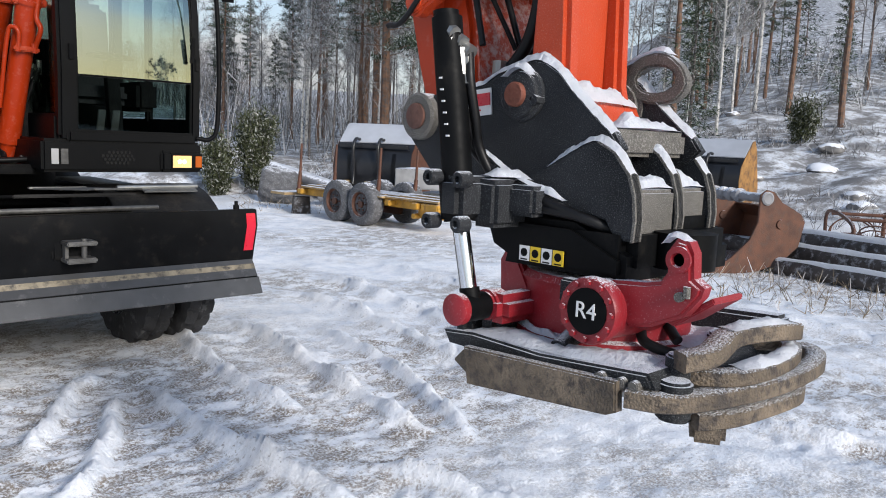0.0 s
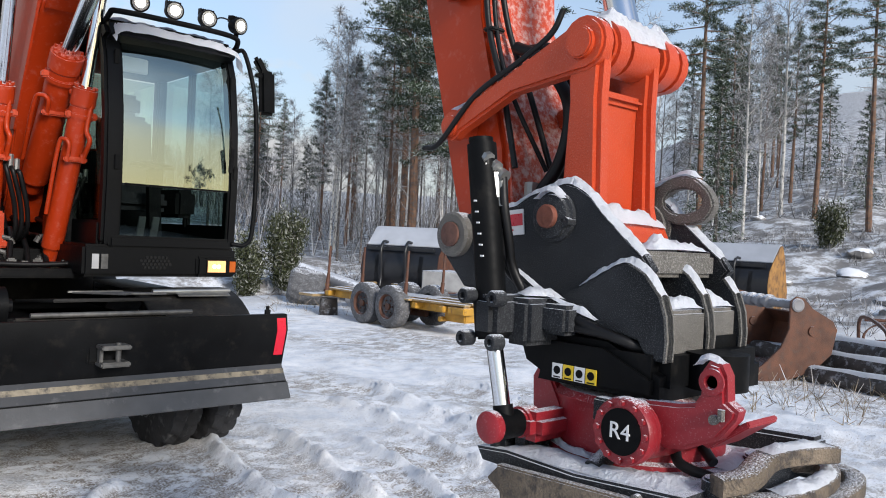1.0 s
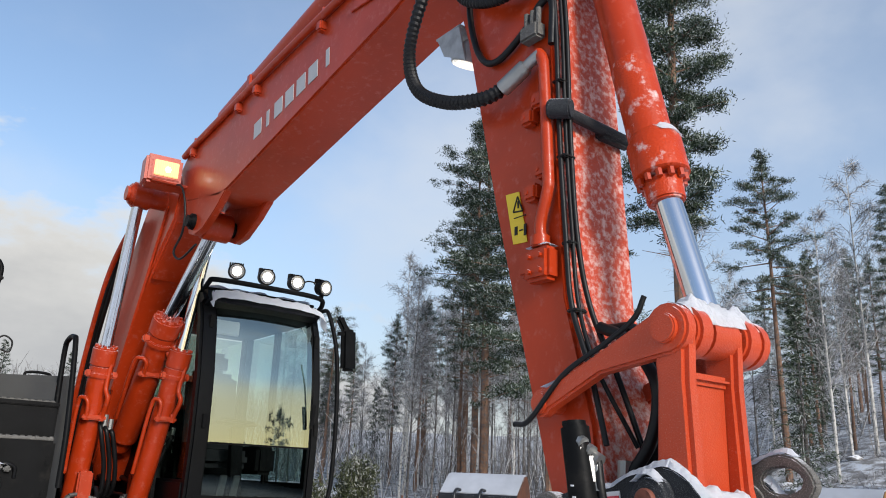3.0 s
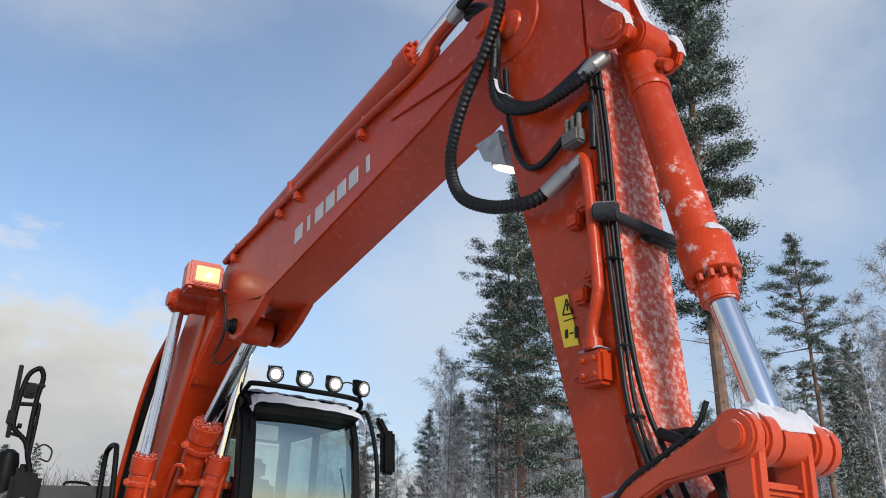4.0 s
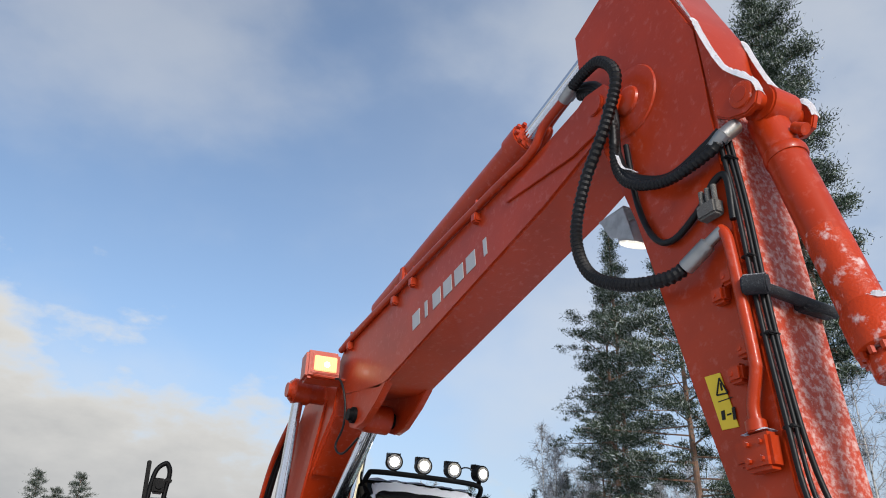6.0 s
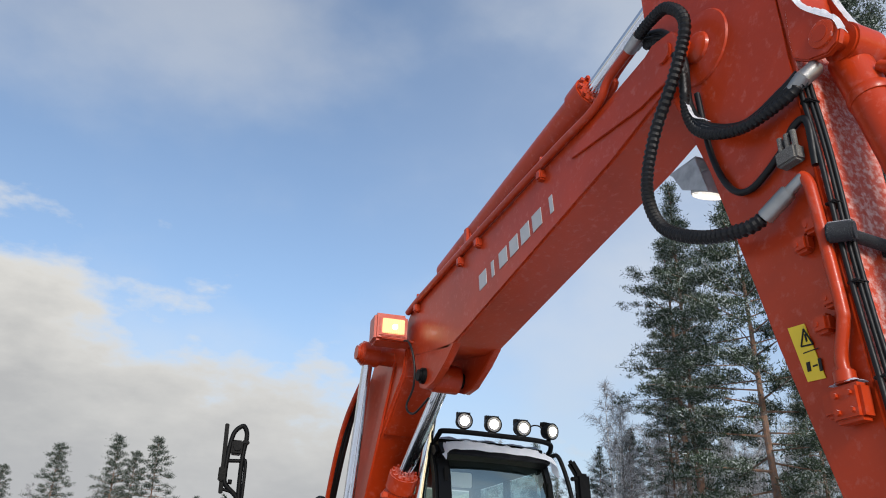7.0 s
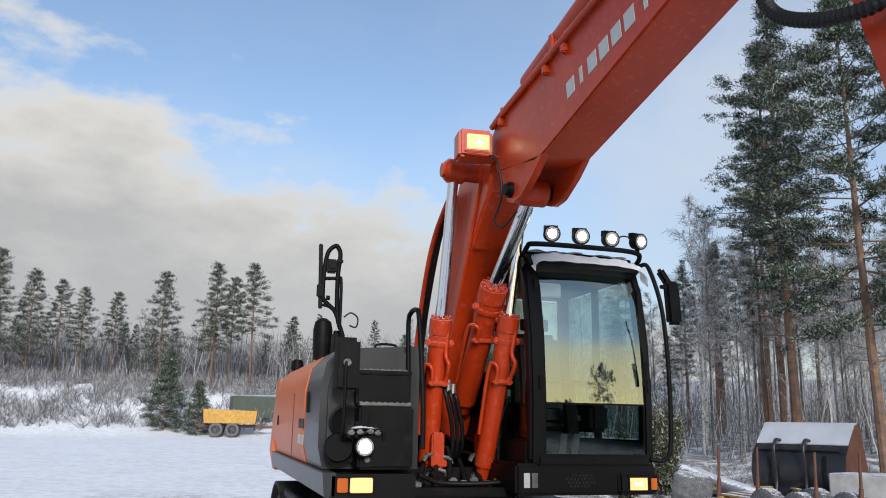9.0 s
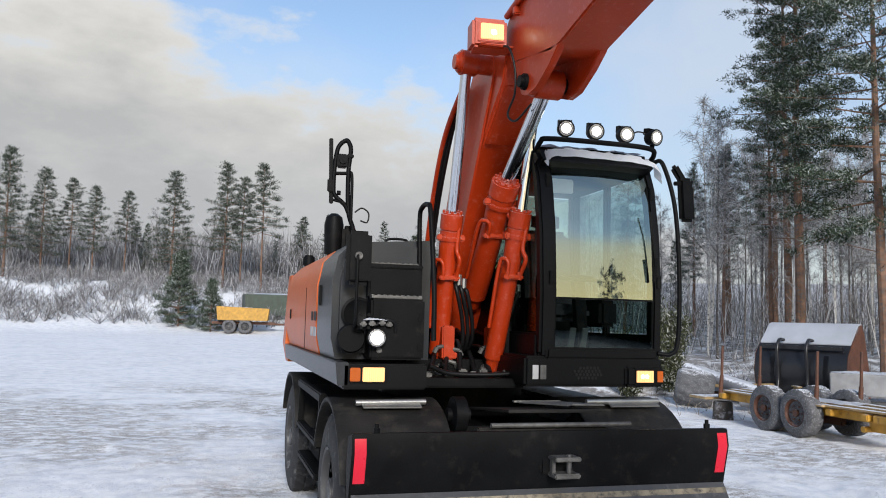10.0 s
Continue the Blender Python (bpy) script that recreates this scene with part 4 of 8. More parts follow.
# inside the cab
ex("seat", join(box((0.75, 1.6, 1.78), (0.46, 0.46, 0.14), 0.05), box((0.75, 1.83, 2.15), (0.44, 0.13, 0.7), 0.05, (-8, 0, 0)), box((0.75, 1.88, 2.58), (0.26, 0.1, 0.18), 0.04)), SEATCLOTH)
ex("console", join(box((0.44, 1.45, 1.78), (0.16, 0.5, 0.22), 0.03), box((1.02, 1.45, 1.78), (0.16, 0.5, 0.22), 0.03)), BLACK)
ex("steering_column", join(bar((0.74, 1.12, 1.5), (0.74, 1.2, 2.02), 0.09, 0.07), tube([(0.58, 1.2, 2.05), (0.74, 1.08, 2.03), (0.9, 1.2, 2.05), (0.74, 1.34, 2.08), (0.58, 1.2, 2.05)], 0.014, smooth=8)), BLACK)
ex("joystick", join(cyl((0.44, 1.3, 1.88), (0.44, 1.27, 2.04), 0.022, 0.03), cyl((0.44, 1.27, 2.04), (0.44, 1.26, 2.1), 0.03, 0.022)), BLACK)
ex("monitor", box((0.4, 0.98, 2.12), (0.15, 0.03, 0.2), 0.01, (0, 0, 20)), BLACK)
ex("pedal", join(bar((0.56, 0.95, 1.5), (0.56, 0.9, 1.66), 0.05, 0.02), bar((0.66, 0.95, 1.5), (0.66, 0.9, 1.66), 0.05, 0.02)), STEEL)
ex("cab_floor", box((0.7, 1.45, 1.47), (0.9, 1.3, 0.02), 0.0), BLACK)
ex("sun_shade", box((0.48, 0.97, 2.74), (0.2, 0.02, 0.11), 0.01), WHITE)
wp = ex("wiper", join(bar((1.15, 0.70, 2.05), (1.1, 0.72, 2.55), 0.014, 0.01), bar((1.13, 0.71, 2.02), (1.13, 0.69, 2.2), 0.03, 0.02)), BLACK)

# light bar on the roof
lb = ex("light_bar", join(tube([(0.26, 1.0, 2.95), (0.27, 0.9, 3.05), (0.33, 0.87, 3.075), (0.75, 0.86, 3.08), (1.16, 0.87, 3.075), (1.24, 0.9, 3.03), (1.24, 1.05, 2.95)], 0.02, smooth=6), tube([(0.3, 0.98, 3.02), (0.75, 0.96, 3.03), (1.2, 0.98, 3.02)], 0.014, smooth=6)), BLACK, None, "black tubular light bar")
for i, x in enumerate((0.465, 0.715, 0.975, 1.23)):
    yaw = (-14, -8, -4, 12)[i]
    q = Matrix.Translation((x, 0.87, 3.165)) @ Matrix.Rotation(radians(yaw), 4, "Z") @ Matrix.Rotation(radians(8), 4, "X")
    body = join(lathe([(0.075, 0.035), (0.06, 0.058), (0.0, 0.066), (-0.02, 0.066)], (0, 0, 0), (0, 1, 0), 24), box((0, 0.02, -0.07), (0.03, 0.03, 0.04), 0.004))
    bmesh.ops.transform(body, matrix=q, verts=body.verts)
    l = ex("spot_lamp", body, BLACK, lb, "round black finned lamp")
    for k in range(-3, 4):
        fin = box((0.016 * k, 0.05, 0.045), (0.006, 0.06, 0.05), 0.001)
        bmesh.ops.transform(fin, matrix=q, verts=fin.verts)
        ex("fin", fin, BLACK, l)
    cup = lathe([(0.0, 0.056), (-0.006, 0.055), (-0.007, 0.03)], (0, -0.017, 0), (0, 1, 0), 24)
    bmesh.ops.transform(cup, matrix=q, verts=cup.verts)
    ex("reflector", cup, REFLECTOR, l)
    lens = lathe([(0.0, 0.038), (-0.01, 0.036), (-0.013, 0.02)], (0, -0.017, 0), (0, 1, 0), 24)
    bmesh.ops.transform(lens, matrix=q, verts=lens.verts)
    ex("lens", lens, LED, l, "lit white lens")
ex("lamp_cable", tube([(1.02, 0.9, 3.12), (1.08, 0.92, 3.2), (1.15, 0.92, 3.21), (1.2, 0.9, 3.17)], 0.006), RUBBER, lb)
# mirror and grab rail at the cab's outer corner
ml = ex("mirror_left", box((1.41, 0.72, 2.66), (0.15, 0.06, 0.34), 0.03, (0, -4, 12)), BLACK, None, "black rear-view mirror on a long rail")
ex("mirror_cap", box((1.365, 0.75, 2.86), (0.07, 0.05, 0.16), 0.02, (0, -35, 0)), BLACK, ml)
ex("mirror_rail", tube([(1.18, 0.74, 1.485), (1.27, 0.7, 1.485), (1.315, 0.68, 1.6), (1.325, 0.68, 2.1), (1.3, 0.7, 2.6), (1.235, 0.76, 2.93), (1.2, 0.84, 2.96)], 0.017, smooth=7), BLACK, ml)
ex("rail_bracket", box((1.34, 0.71, 2.78), (0.08, 0.03, 0.03), 0.006), BLACK, ml)

# ---- boom ----
UB = [(0.70, 3.78), (0.55, 3.90), (-0.3, 3.95), (-2.0, 4.07), (-2.42, 4.13), (-2.56, 4.10), (-2.62, 4.0), (-2.53, 3.86), (-2.05, 3.73), (-0.25, 3.38), (-0.12, 3.37), (0.12, 3.42), (0.55, 3.5)]
ub = ex("upper_boom", prof(UB, BX0, BX1, bevel=0.012), ORANGE, None, "orange box-section boom with wet streaks")
for a, b in ((BX0, BX0 + 0.05), (BX1 - 0.05, BX1)):
    ex("boom_lug", prof([(0.0, 3.42), (-0.25, 3.385), (-0.1, 3.29), (0.1, 3.2), (0.24, 3.19), (0.36, 3.23), (0.4, 3.32), (0.5, 3.5)], a, b, bevel=0.006), ORANGE, ub)
ex("lug_pin", join(cyl((BX0 - 0.03, 0.27, 3.29), (BX1 + 0.03, 0.27, 3.29), 0.055, bevel=0.006), cyl((BX0 - 0.05, 0.27, 3.29), (BX0 - 0.03, 0.27, 3.29), 0.04)), BLACK, ub)
ex("boss_plate", prof([(-2.62, 4.0), (-2.55, 4.1), (-2.42, 4.12), (-2.2, 4.03), (-1.75, 3.97), (-1.72, 3.92), (-2.3, 3.86), (-2.52, 3.88)], BX0 - 0.012, BX0 - 0.001, bevel=0.003), ORANGE, ub)
ex("tip_pin", cyl((BX0 - 0.025, -2.49, 4.02), (BX1 + 0.025, -2.49, 4.02), 0.052, bevel=0.004), ORANGE, ub)
ex("arm_cylinder", join(cyl((0.05, 0.3, 4.1), (0.05, -1.58, 4.39), 0.085, bevel=0.01), cyl((0.05, -1.56, 4.385), (0.05, -1.7, 4.41), 0.1, bevel=0.01), *bolts((0.05, -1.7, 4.41), (0, -1, 0.15), 0.082, 10, 0.013, 0.02), box((0.05, 0.3, 4.0), (0.14, 0.2, 0.2), 0.02), box((0.05, -0.25, 4.12), (0.2, 0.08, 0.2), 0.02)), ORANGE, None, "orange arm cylinder lying on the boom")
ex("arm_cylinder_rod", cyl((0.05, -1.7, 4.41), (0.05, -2.62, 4.62), 0.045), CHROME)
pr = ex("boom_pipe", join(tube([(BX0 - 0.02, 0.6, 3.86), (BX0 - 0.02, 0.3, 3.9), (BX0 - 0.02, -0.87, 4.0), (BX0 - 0.02, -1.6, 4.05), (BX0 - 0.02, -1.9, 4.06), (BX0 - 0.02, -2.02, 4.09), (BX0 - 0.02, -2.1, 4.16), (BX0 - 0.02, -2.28, 4.2)], 0.023, smooth=6), tube([(BX0 + 0.03, 0.6, 3.93), (BX0 + 0.03, -0.8, 4.04), (BX0 + 0.03, -1.95, 4.12), (BX0 + 0.03, -2.08, 4.2), (BX0 + 0.03, -2.26, 4.25)], 0.02, smooth=6)), ORANGE, None, "orange hydraulic pipes along the boom")
ex("hose_coupling", join(cyl((BX0 - 0.02, -2.27, 4.2), (BX0 - 0.03, -2.36, 4.215), 0.029), cyl((BX0 + 0.03, -2.25, 4.25), (BX0 + 0.02, -2.34, 4.26), 0.026)), STEEL, pr)
for y in (0.42, -0.35, -0.62, -1.42):
    ex("pipe_clamp", join(box((BX0 - 0.01, y, 3.87 - 0.075 * y), (0.06, 0.05, 0.06), 0.008), cyl((BX0 - 0.012, y, 3.92 - 0.08 * y), (BX0 - 0.012, y, 3.98 - 0.08 * y), 0.012, seg=6)), ORANGE, pr)
# the maker's lettering becomes plain bars in its colour
for i in range(7):
    y = -0.66 - 0.135 * i - (0.02 if i > 5 else 0)
    z = 3.655 + 0.139 * (-0.66 - y)
    w_ = 0.035 if i in (1, 6) else 0.1
    b = box((BX0 - 0.002, y, z), (0.003, w_, 0.105), 0.0, (-8, 0, 0))
    ex("decal_bar", b, LETTER, ub, "grey decal bar")
ex("snow_dust", snow_strip([(0.05, 0.3, 3.915), (0.05, -0.8, 3.985), (0.05, -1.9, 4.065)], (0.2, 0, 0), 0.015, seed=11), SNOW, ub)
bl_ = ex("boom_lamp", join(box((-0.27, 0.62, 3.70), (0.25, 0.19, 0.21), 0.02, (0, 0, -6)), box((-0.27, 0.522, 3.70), (0.2, 0.02, 0.15), 0.006, (0, 0, -6)), prof([(0.5, 3.6), (0.68, 3.6), (0.68, 3.612), (0.5, 3.612)], -0.36, -0.1)), ORANGE, None, "orange boxed work lamp on the boom")
ex("lens", box((-0.27, 0.508, 3.70), (0.165, 0.012, 0.115), 0.008, (0, 0, -6)), HALO, bl_, "lit warm lamp lens")
ex("bulb", cyl((-0.26, 0.508, 3.695), (-0.26, 0.499, 3.695), 0.02), LED, bl_)
ex("lamp_cable", tube([(-0.2, 0.6, 3.62), (-0.17, 0.45, 3.58), (-0.14, 0.4, 3.42), (-0.13, 0.42, 3.25), (-0.14, 0.52, 3.13), (-0.12, 0.42, 3.06), (-0.1, 0.2, 3.12)], 0.008), RUBBER, bl_)
LB = [(0.78, 3.78), (0.66, 3.6), (0.72, 3.42), (1.24, 3.0), (1.62, 2.4), (1.86, 1.75), (1.98, 1.58), (2.15, 1.55), (2.28, 1.75), (2.26, 2.3), (1.82, 3.2), (1.35, 3.75), (1.1, 3.85)]
lbm = ex("lower_boom", prof(LB, BX0, BX1, bevel=0.012), ORANGE, None, "orange lower boom section")
ex("joint_pin", join(cyl((-0.38, 0.98, 3.62), (0.47, 0.98, 3.62), 0.075, bevel=0.008), cyl((-0.4, 0.98, 3.62), (-0.38, 0.98, 3.62), 0.055), cyl((-0.36, 0.98, 3.62), (-0.22, 0.98, 3.62), 0.095, bevel=0.01)), ORANGE, lbm)
ex("web_plate", prof([(0.85, 3.55), (1.0, 3.5), (1.36, 2.9), (1.72, 2.25), (1.62, 2.25), (1.2, 2.95)], BX0 - 0.02, BX0 - 0.002, bevel=0.003), ORANGE, lbm)
ex("stiffener_plate", prof([(0.74, 3.42), (1.16, 3.07), (1.14, 3.055), (0.73, 3.4)], BX0 + 0.03, BX1 - 0.03, bevel=0.003), ORANGE, lbm)


def lift(x, top, head, foot, r, name, head_r=None):
    """A hydraulic cylinder: chrome rod, gland, barrel with pipes, foot eye."""
    top, head, foot = (Vector((a, *p)) for a, p in zip(x, (top, head, foot)))
    d = (foot - head).normalized()
    b = ex(name, join(cyl(head, foot, r, bevel=0.01), cyl(head - d * 0.02, head + d * 0.12, head_r or r * 1.16, bevel=0.012), *bolts(head - d * 0.02, -d, (head_r or r * 1.16) * 0.8, 10, 0.011, 0.016),
       cyl(foot - d * 0.02, foot + d * 0.1, r * 0.8, r * 0.6),
       cyl(head + d * 0.12, head + d * 0.3, r * 1.09, r * 1.03), cyl(head + d * 0.16, head + d * 0.2, r * 1.22, bevel=0.006), box(head + d * 0.18 + V(-r * 1.2, -r * 0.3, 0), (r * 0.6, 0.05, 0.05), 0.01), box(head + d * 0.18 + V(r * 1.2, -r * 0.3, 0), (r * 0.6, 0.05, 0.05), 0.01),
       box(head + d * 0.5 + V(0, -r * 1.15, 0), (r * 2.2, 0.06, 0.035), 0.008), *[cyl(head + d * 0.5 + V(k * r * 0.7, -r * 1.3, -0.02), head + d * 0.5 + V(k * r * 0.7, -r * 1.35, 0.04), 0.02, seg=8) for k in (-1, 1)]), ORANGE, None, "orange hydraulic cylinder")
    ex("rod", cyl(top, head, r * 0.55), CHROME, b, "chrome piston rod")
    ex("rod_eye", join(cyl(top - V(r, 0, 0), top + V(r, 0, 0), r * 1.05, bevel=0.006), cyl(top - V(r * 1.1, 0, 0), top + V(r * 1.1, 0, 0), r * 0.6)), ORANGE, b)
    p0 = head + d * 0.3 + V(0, -r * 1.2, 0)
    ex("barrel_pipe", join(tube([head + d * 0.1 + V(r * .6, -r * .8, 0), p0 + V(r * .5, -0.01, 0.02), p0 + V(r * .75, -0.03, -0.06), head + d * 0.47 + V(r * .75, -r * 1.4, 0), head + d * 0.52 + V(r * .7, -r * 1.35, 0)], 0.017), tube([head + d * 0.5 + V(-r * .7, -r * 1.35, 0), head + d * 0.4 + V(-r * .8, -r * 1.3, 0), head + d * 0.36 + V(-r * 1.2, -r * .9, 0), head + d * 0.42 + V(-r * 1.5, -r * .5, 0), head + d * 0.9 + V(-r * 1.3, -r * .4, 0)], 0.015)), ORANGE, b)
    return b, head, d


lift((-0.30, -0.30, -0.30), (0.98, 3.62), (1.26, 2.5), (1.56, 1.42), 0.075, "lift_cylinder")
lift((0.275, 0.164, 0.075), (0.95, 3.6), (1.0, 2.51), (1.31, 1.4), 0.072, "lift_cylinder")
lift((0.045, 0.045, 0.045), (0.27, 3.29), (1.02, 2.74), (1.7, 1.9), 0.095, "adjusting_cylinder")
for x in (-0.27, 0.1):
    vb = ex("valve_block", join(box((x, 1.42, 1.52), (0.1, 0.1, 0.26), 0.012), box((x + 0.03, 1.4, 1.42), (0.09, 0.05, 0.05), 0.008), cyl((x, 1.4, 1.56), (x, 1.4, 1.65), 0.025, 0.02)), ORANGE, None, "orange hose burst valve")
    for k, (dx, dz) in enumerate(((-0.07, 0.02), (0.07, 0.0), (0.05, -0.1), (-0.06, -0.12))):
        ex("fitting", join(cyl((x, 1.4, 1.48 + dz), (x + dx * 1.3, 1.38, 1.46 + dz), 0.016, seg=8), cyl((x + dx * 1.3, 1.38, 1.46 + dz), (x + dx * 1.6, 1.38, 1.42 + dz), 0.019, seg=6)), DULL, vb)
for i, (x, s) in enumerate(((-0.24, 1), (-0.2, 1), (-0.16, 1), (0.3, -1), (0.26, -1), (0.22, -1), (0.19, -1))):
    ex("hydraulic_hose", tube([(x, 1.36, 2.0 - 0.03 * i), (x + 0.02 * s, 1.33, 1.9), (x + 0.09 * s, 1.4, 1.66), (x + 0.1 * s, 1.5, 1.45 + 0.02 * i), (x + 0.02 * s, 1.8, 1.38)], 0.017), RUBBER)
    ex("fitting", cyl((x, 1.36, 1.98 - 0.03 * i), (x, 1.355, 2.08 - 0.03 * i), 0.019, seg=8), STEEL)
for i, x in enumerate((-0.19, -0.165, -0.14)):
    ex("hydraulic_hose", tube([(x, 1.35 + 0.1 * i, 3.6), (x - 0.05, 1.75, 3.2), (x - 0.04, 2.15, 2.6), (x - 0.03, 2.35, 2.0), (x, 2.4, 1.5)], 0.022), ORANGE if i == 0 else RUBBER)
for i in range(6):
    ex("hydraulic_hose", tube([(-0.45 + 0.12 * i, 1.25, 1.3), (-0.35 + 0.1 * i, 1.5, 1.42 + 0.05 * (i % 3)), (-0.3 + 0.09 * i, 1.9, 1.5 + 0.1 * (i % 2)), (-0.2 + 0.06 * i, 2.5, 1.7)], 0.02), RUBBER)
for i in range(8):
    ex("well_fitting", box((-0.5 + 0.09 * i, 1.12 + 0.03 * (i % 3), 1.29 + 0.02 * (i % 2)), (0.06, 0.05, 0.05), 0.01), DULL)
for x0, x1, y0, y1 in ((-0.52, 0.28, 1.02, 1.06), (-0.35, 0.1, 1.3, 1.5)):
    ex("hydraulic_hose", tube([(x0, y0, 1.36), (x0 * 0.6, y0 + 0.05, 1.3), (x1 * 0.5, y1, 1.31), (x1, y1 + 0.05, 1.4)], 0.018), RUBBER)


# ---- arm ----
AR = [(-2.28, 4.62), (-2.6, 4.75), (-2.85, 4.55), (-3.04, 4.06), (-3.05, 3.9), (-3.07, 3.1), (-3.13, 2.25), (-3.24, 1.86), (-3.27, 1.62), (-3.2, 1.52), (-3.1, 1.55), (-3.03, 1.75), (-2.78, 2.62), (-2.58, 3.4), (-2.42, 3.84), (-2.3, 4.2)]
arm = ex("arm", prof(AR, AX0, AX1, bevel=0.012), ORANGE, None, "orange excavator arm dusted with snow")
LUG = [(-3.03, 4.12), (-3.06, 4.0), (-3.1, 3.87), (-3.14, 3.77), (-3.2, 3.69), (-3.25, 3.63), (-3.262, 3.58), (-3.245, 3.54), (-3.2, 3.525), (-3.12, 3.55), (-3.06, 3.6)]
for a in (AX0, AX1 - 0.04):
    lg = ex("cylinder_lug", prof(LUG, a, a + 0.03, bevel=0.006), ORANGE, arm)
    ex("lug_snow", snow_strip([(a + 0.015, y, z + 0.004) for y, z in LUG[:7]], (0.045, 0, 0), 0.024, n=5, seed=21 + int(a * 100), lap=0.008), SNOW, lg, "snow along the lug's edge")
    ex("lug_boss", lathe([(0, 0.052), (-0.008, 0.05), (-0.01, 0.036)], (a + (0 if a < 0 else 0.038), -3.195, 3.61), (1 if a < 0 else -1, 0, 0), 28), PATCHY, lg)
ex("lug_pin", cyl((AX0 - 0.012, -3.195, 3.61), (AX1 + 0.012, -3.195, 3.61), 0.034, bevel=0.004), ORANGE, arm)
ex("bridge_snow", snow_strip([(AX0 + 0.06, -3.08, 3.78), (0.11, -3.09, 3.78), (AX1 - 0.06, -3.08, 3.78)], (0, 0.1, 0.1), 0.04, n=7, seed=31), SNOW, arm)
ex("frost_streak", snow_strip([(AX0 + 0.02, -2.92, 4.4), (AX0 + 0.02, -3.045, 4.0), (AX0 + 0.012, -3.055, 3.62)], (0.034, 0.03, 0), 0.014, n=4, seed=2), SNOW, arm)
ex("pivot_boss", lathe([(0, 0.17), (-0.008, 0.165), (-0.012, 0.13)], (AX0 - 0.001, -2.63, 3.97), (1, 0, 0), 40), ORANGE, arm)
ex("pivot_cap", lathe([(0, 0.07), (-0.012, 0.065), (-0.02, 0.05)], (AX0 - 0.013, -2.63, 3.97), (1, 0, 0), 30), ORANGE, arm)
# sticker with a warning triangle
stk = ex("warning_sticker", prof([(-2.842, 2.66), (-2.91, 2.655), (-2.955, 2.465), (-2.885, 2.47)], AX0 - 0.004, AX0 - 0.001, bevel=0.0), YELLOW, arm, "yellow warning sticker")
ex("sticker_triangle", join(bar((AX0 - 0.005, -2.905, 2.638), (AX0 - 0.005, -2.885, 2.585), 0.003, 0.005, 0), bar((AX0 - 0.005, -2.905, 2.638), (AX0 - 0.005, -2.932, 2.58), 0.003, 0.005, 0), bar((AX0 - 0.005, -2.885, 2.585), (AX0 - 0.005, -2.932, 2.58), 0.003, 0.005, 0), bar((AX0 - 0.005, -2.907, 2.62), (AX0 - 0.005, -2.91, 2.595), 0.003, 0.006, 0)), RUBBER, stk)
ex("sticker_symbol", join(box((AX0 - 0.005, -2.9, 2.515), (0.002, 0.014, 0.03), 0), box((AX0 - 0.005, -2.925, 2.512), (0.002, 0.018, 0.005), 0), box((AX0 - 0.005, -2.945, 2.51), (0.002, 0.012, 0.04), 0), box((AX0 - 0.005, -2.918, 2.562), (0.002, 0.06, 0.003), 0)), RUBBER, stk)
# hydraulic pipe on the arm's side
PX = AX0 - 0.03
ap = ex("arm_pipe", tube([(PX, -3.03, 3.13), (PX, -3.05, 3.1), (PX, -3.06, 3.02), (PX, -3.08, 2.67), (PX, -3.075, 2.6), (PX, -3.045, 2.5), (PX, -3.05, 2.42)], 0.02, smooth=6), ORANGE, None, "orange hydraulic pipe clamped to the arm")
ex("pipe_block", join(box((PX, -3.05, 2.36), (0.06, 0.11, 0.11), 0.012), cyl((PX, -3.045, 2.42), (PX, -3.045, 2.46), 0.032, bevel=0.004), box((PX + 0.005, -2.99, 2.37), (0.05, 0.06, 0.08), 0.01)), ORANGE, ap)
ex("block_snow", snow_strip([(PX, -3.0, 2.418), (PX, -3.05, 2.42), (PX, -3.1, 2.418)], (0.05, 0, 0), 0.014, seed=17), SNOW, ap)
for i, b_ in enumerate(bolts((PX - 0.03, -3.05, 2.36), (-1, 0, 0), 0.035, 4, 0.009, 0.01, 0.8)):
    ex("bolt", b_, ORANGE, ap)
for y, z in ((-3.03, 2.95), (-3.05, 2.69), (-3.0, 2.62), (-2.98, 2.9)):
    ex("pipe_lug", join(box((PX + 0.01, y, z), (0.045, 0.06, 0.06), 0.01), cyl((PX - 0.015, y + 0.012, z), (PX - 0.012, y + 0.012, z), 0.009, seg=8)), ORANGE, ap)
ex("hose_coupling", join(cyl((PX, -3.04, 3.125), (PX - 0.01, -2.98, 3.095), 0.02), cyl((PX - 0.01, -2.98, 3.095), (PX - 0.035, -2.88, 3.035), 0.03, bevel=0.004)), STEEL, ap)
ex("ribbed_hose", tube([(BX0 - 0.03, -2.36, 4.215), (BX0 - 0.045, -2.47, 4.21), (BX0 - 0.06, -2.6, 4.17), (BX0 - 0.06, -2.69, 4.02), (BX0 - 0.06, -2.6, 3.83), (BX0 - 0.06, -2.43, 3.62), (BX0 - 0.06, -2.35, 3.4), (BX0 - 0.06, -2.42, 3.2), (BX0 - 0.06, -2.62, 3.065), (BX0 - 0.03, -2.8, 3.02), (PX - 0.035, -2.88, 3.035)], 0.028, seg=12, ribs=0.02), RUBBER, None, "black ribbed hydraulic hose hanging in a loop", sharp=25)
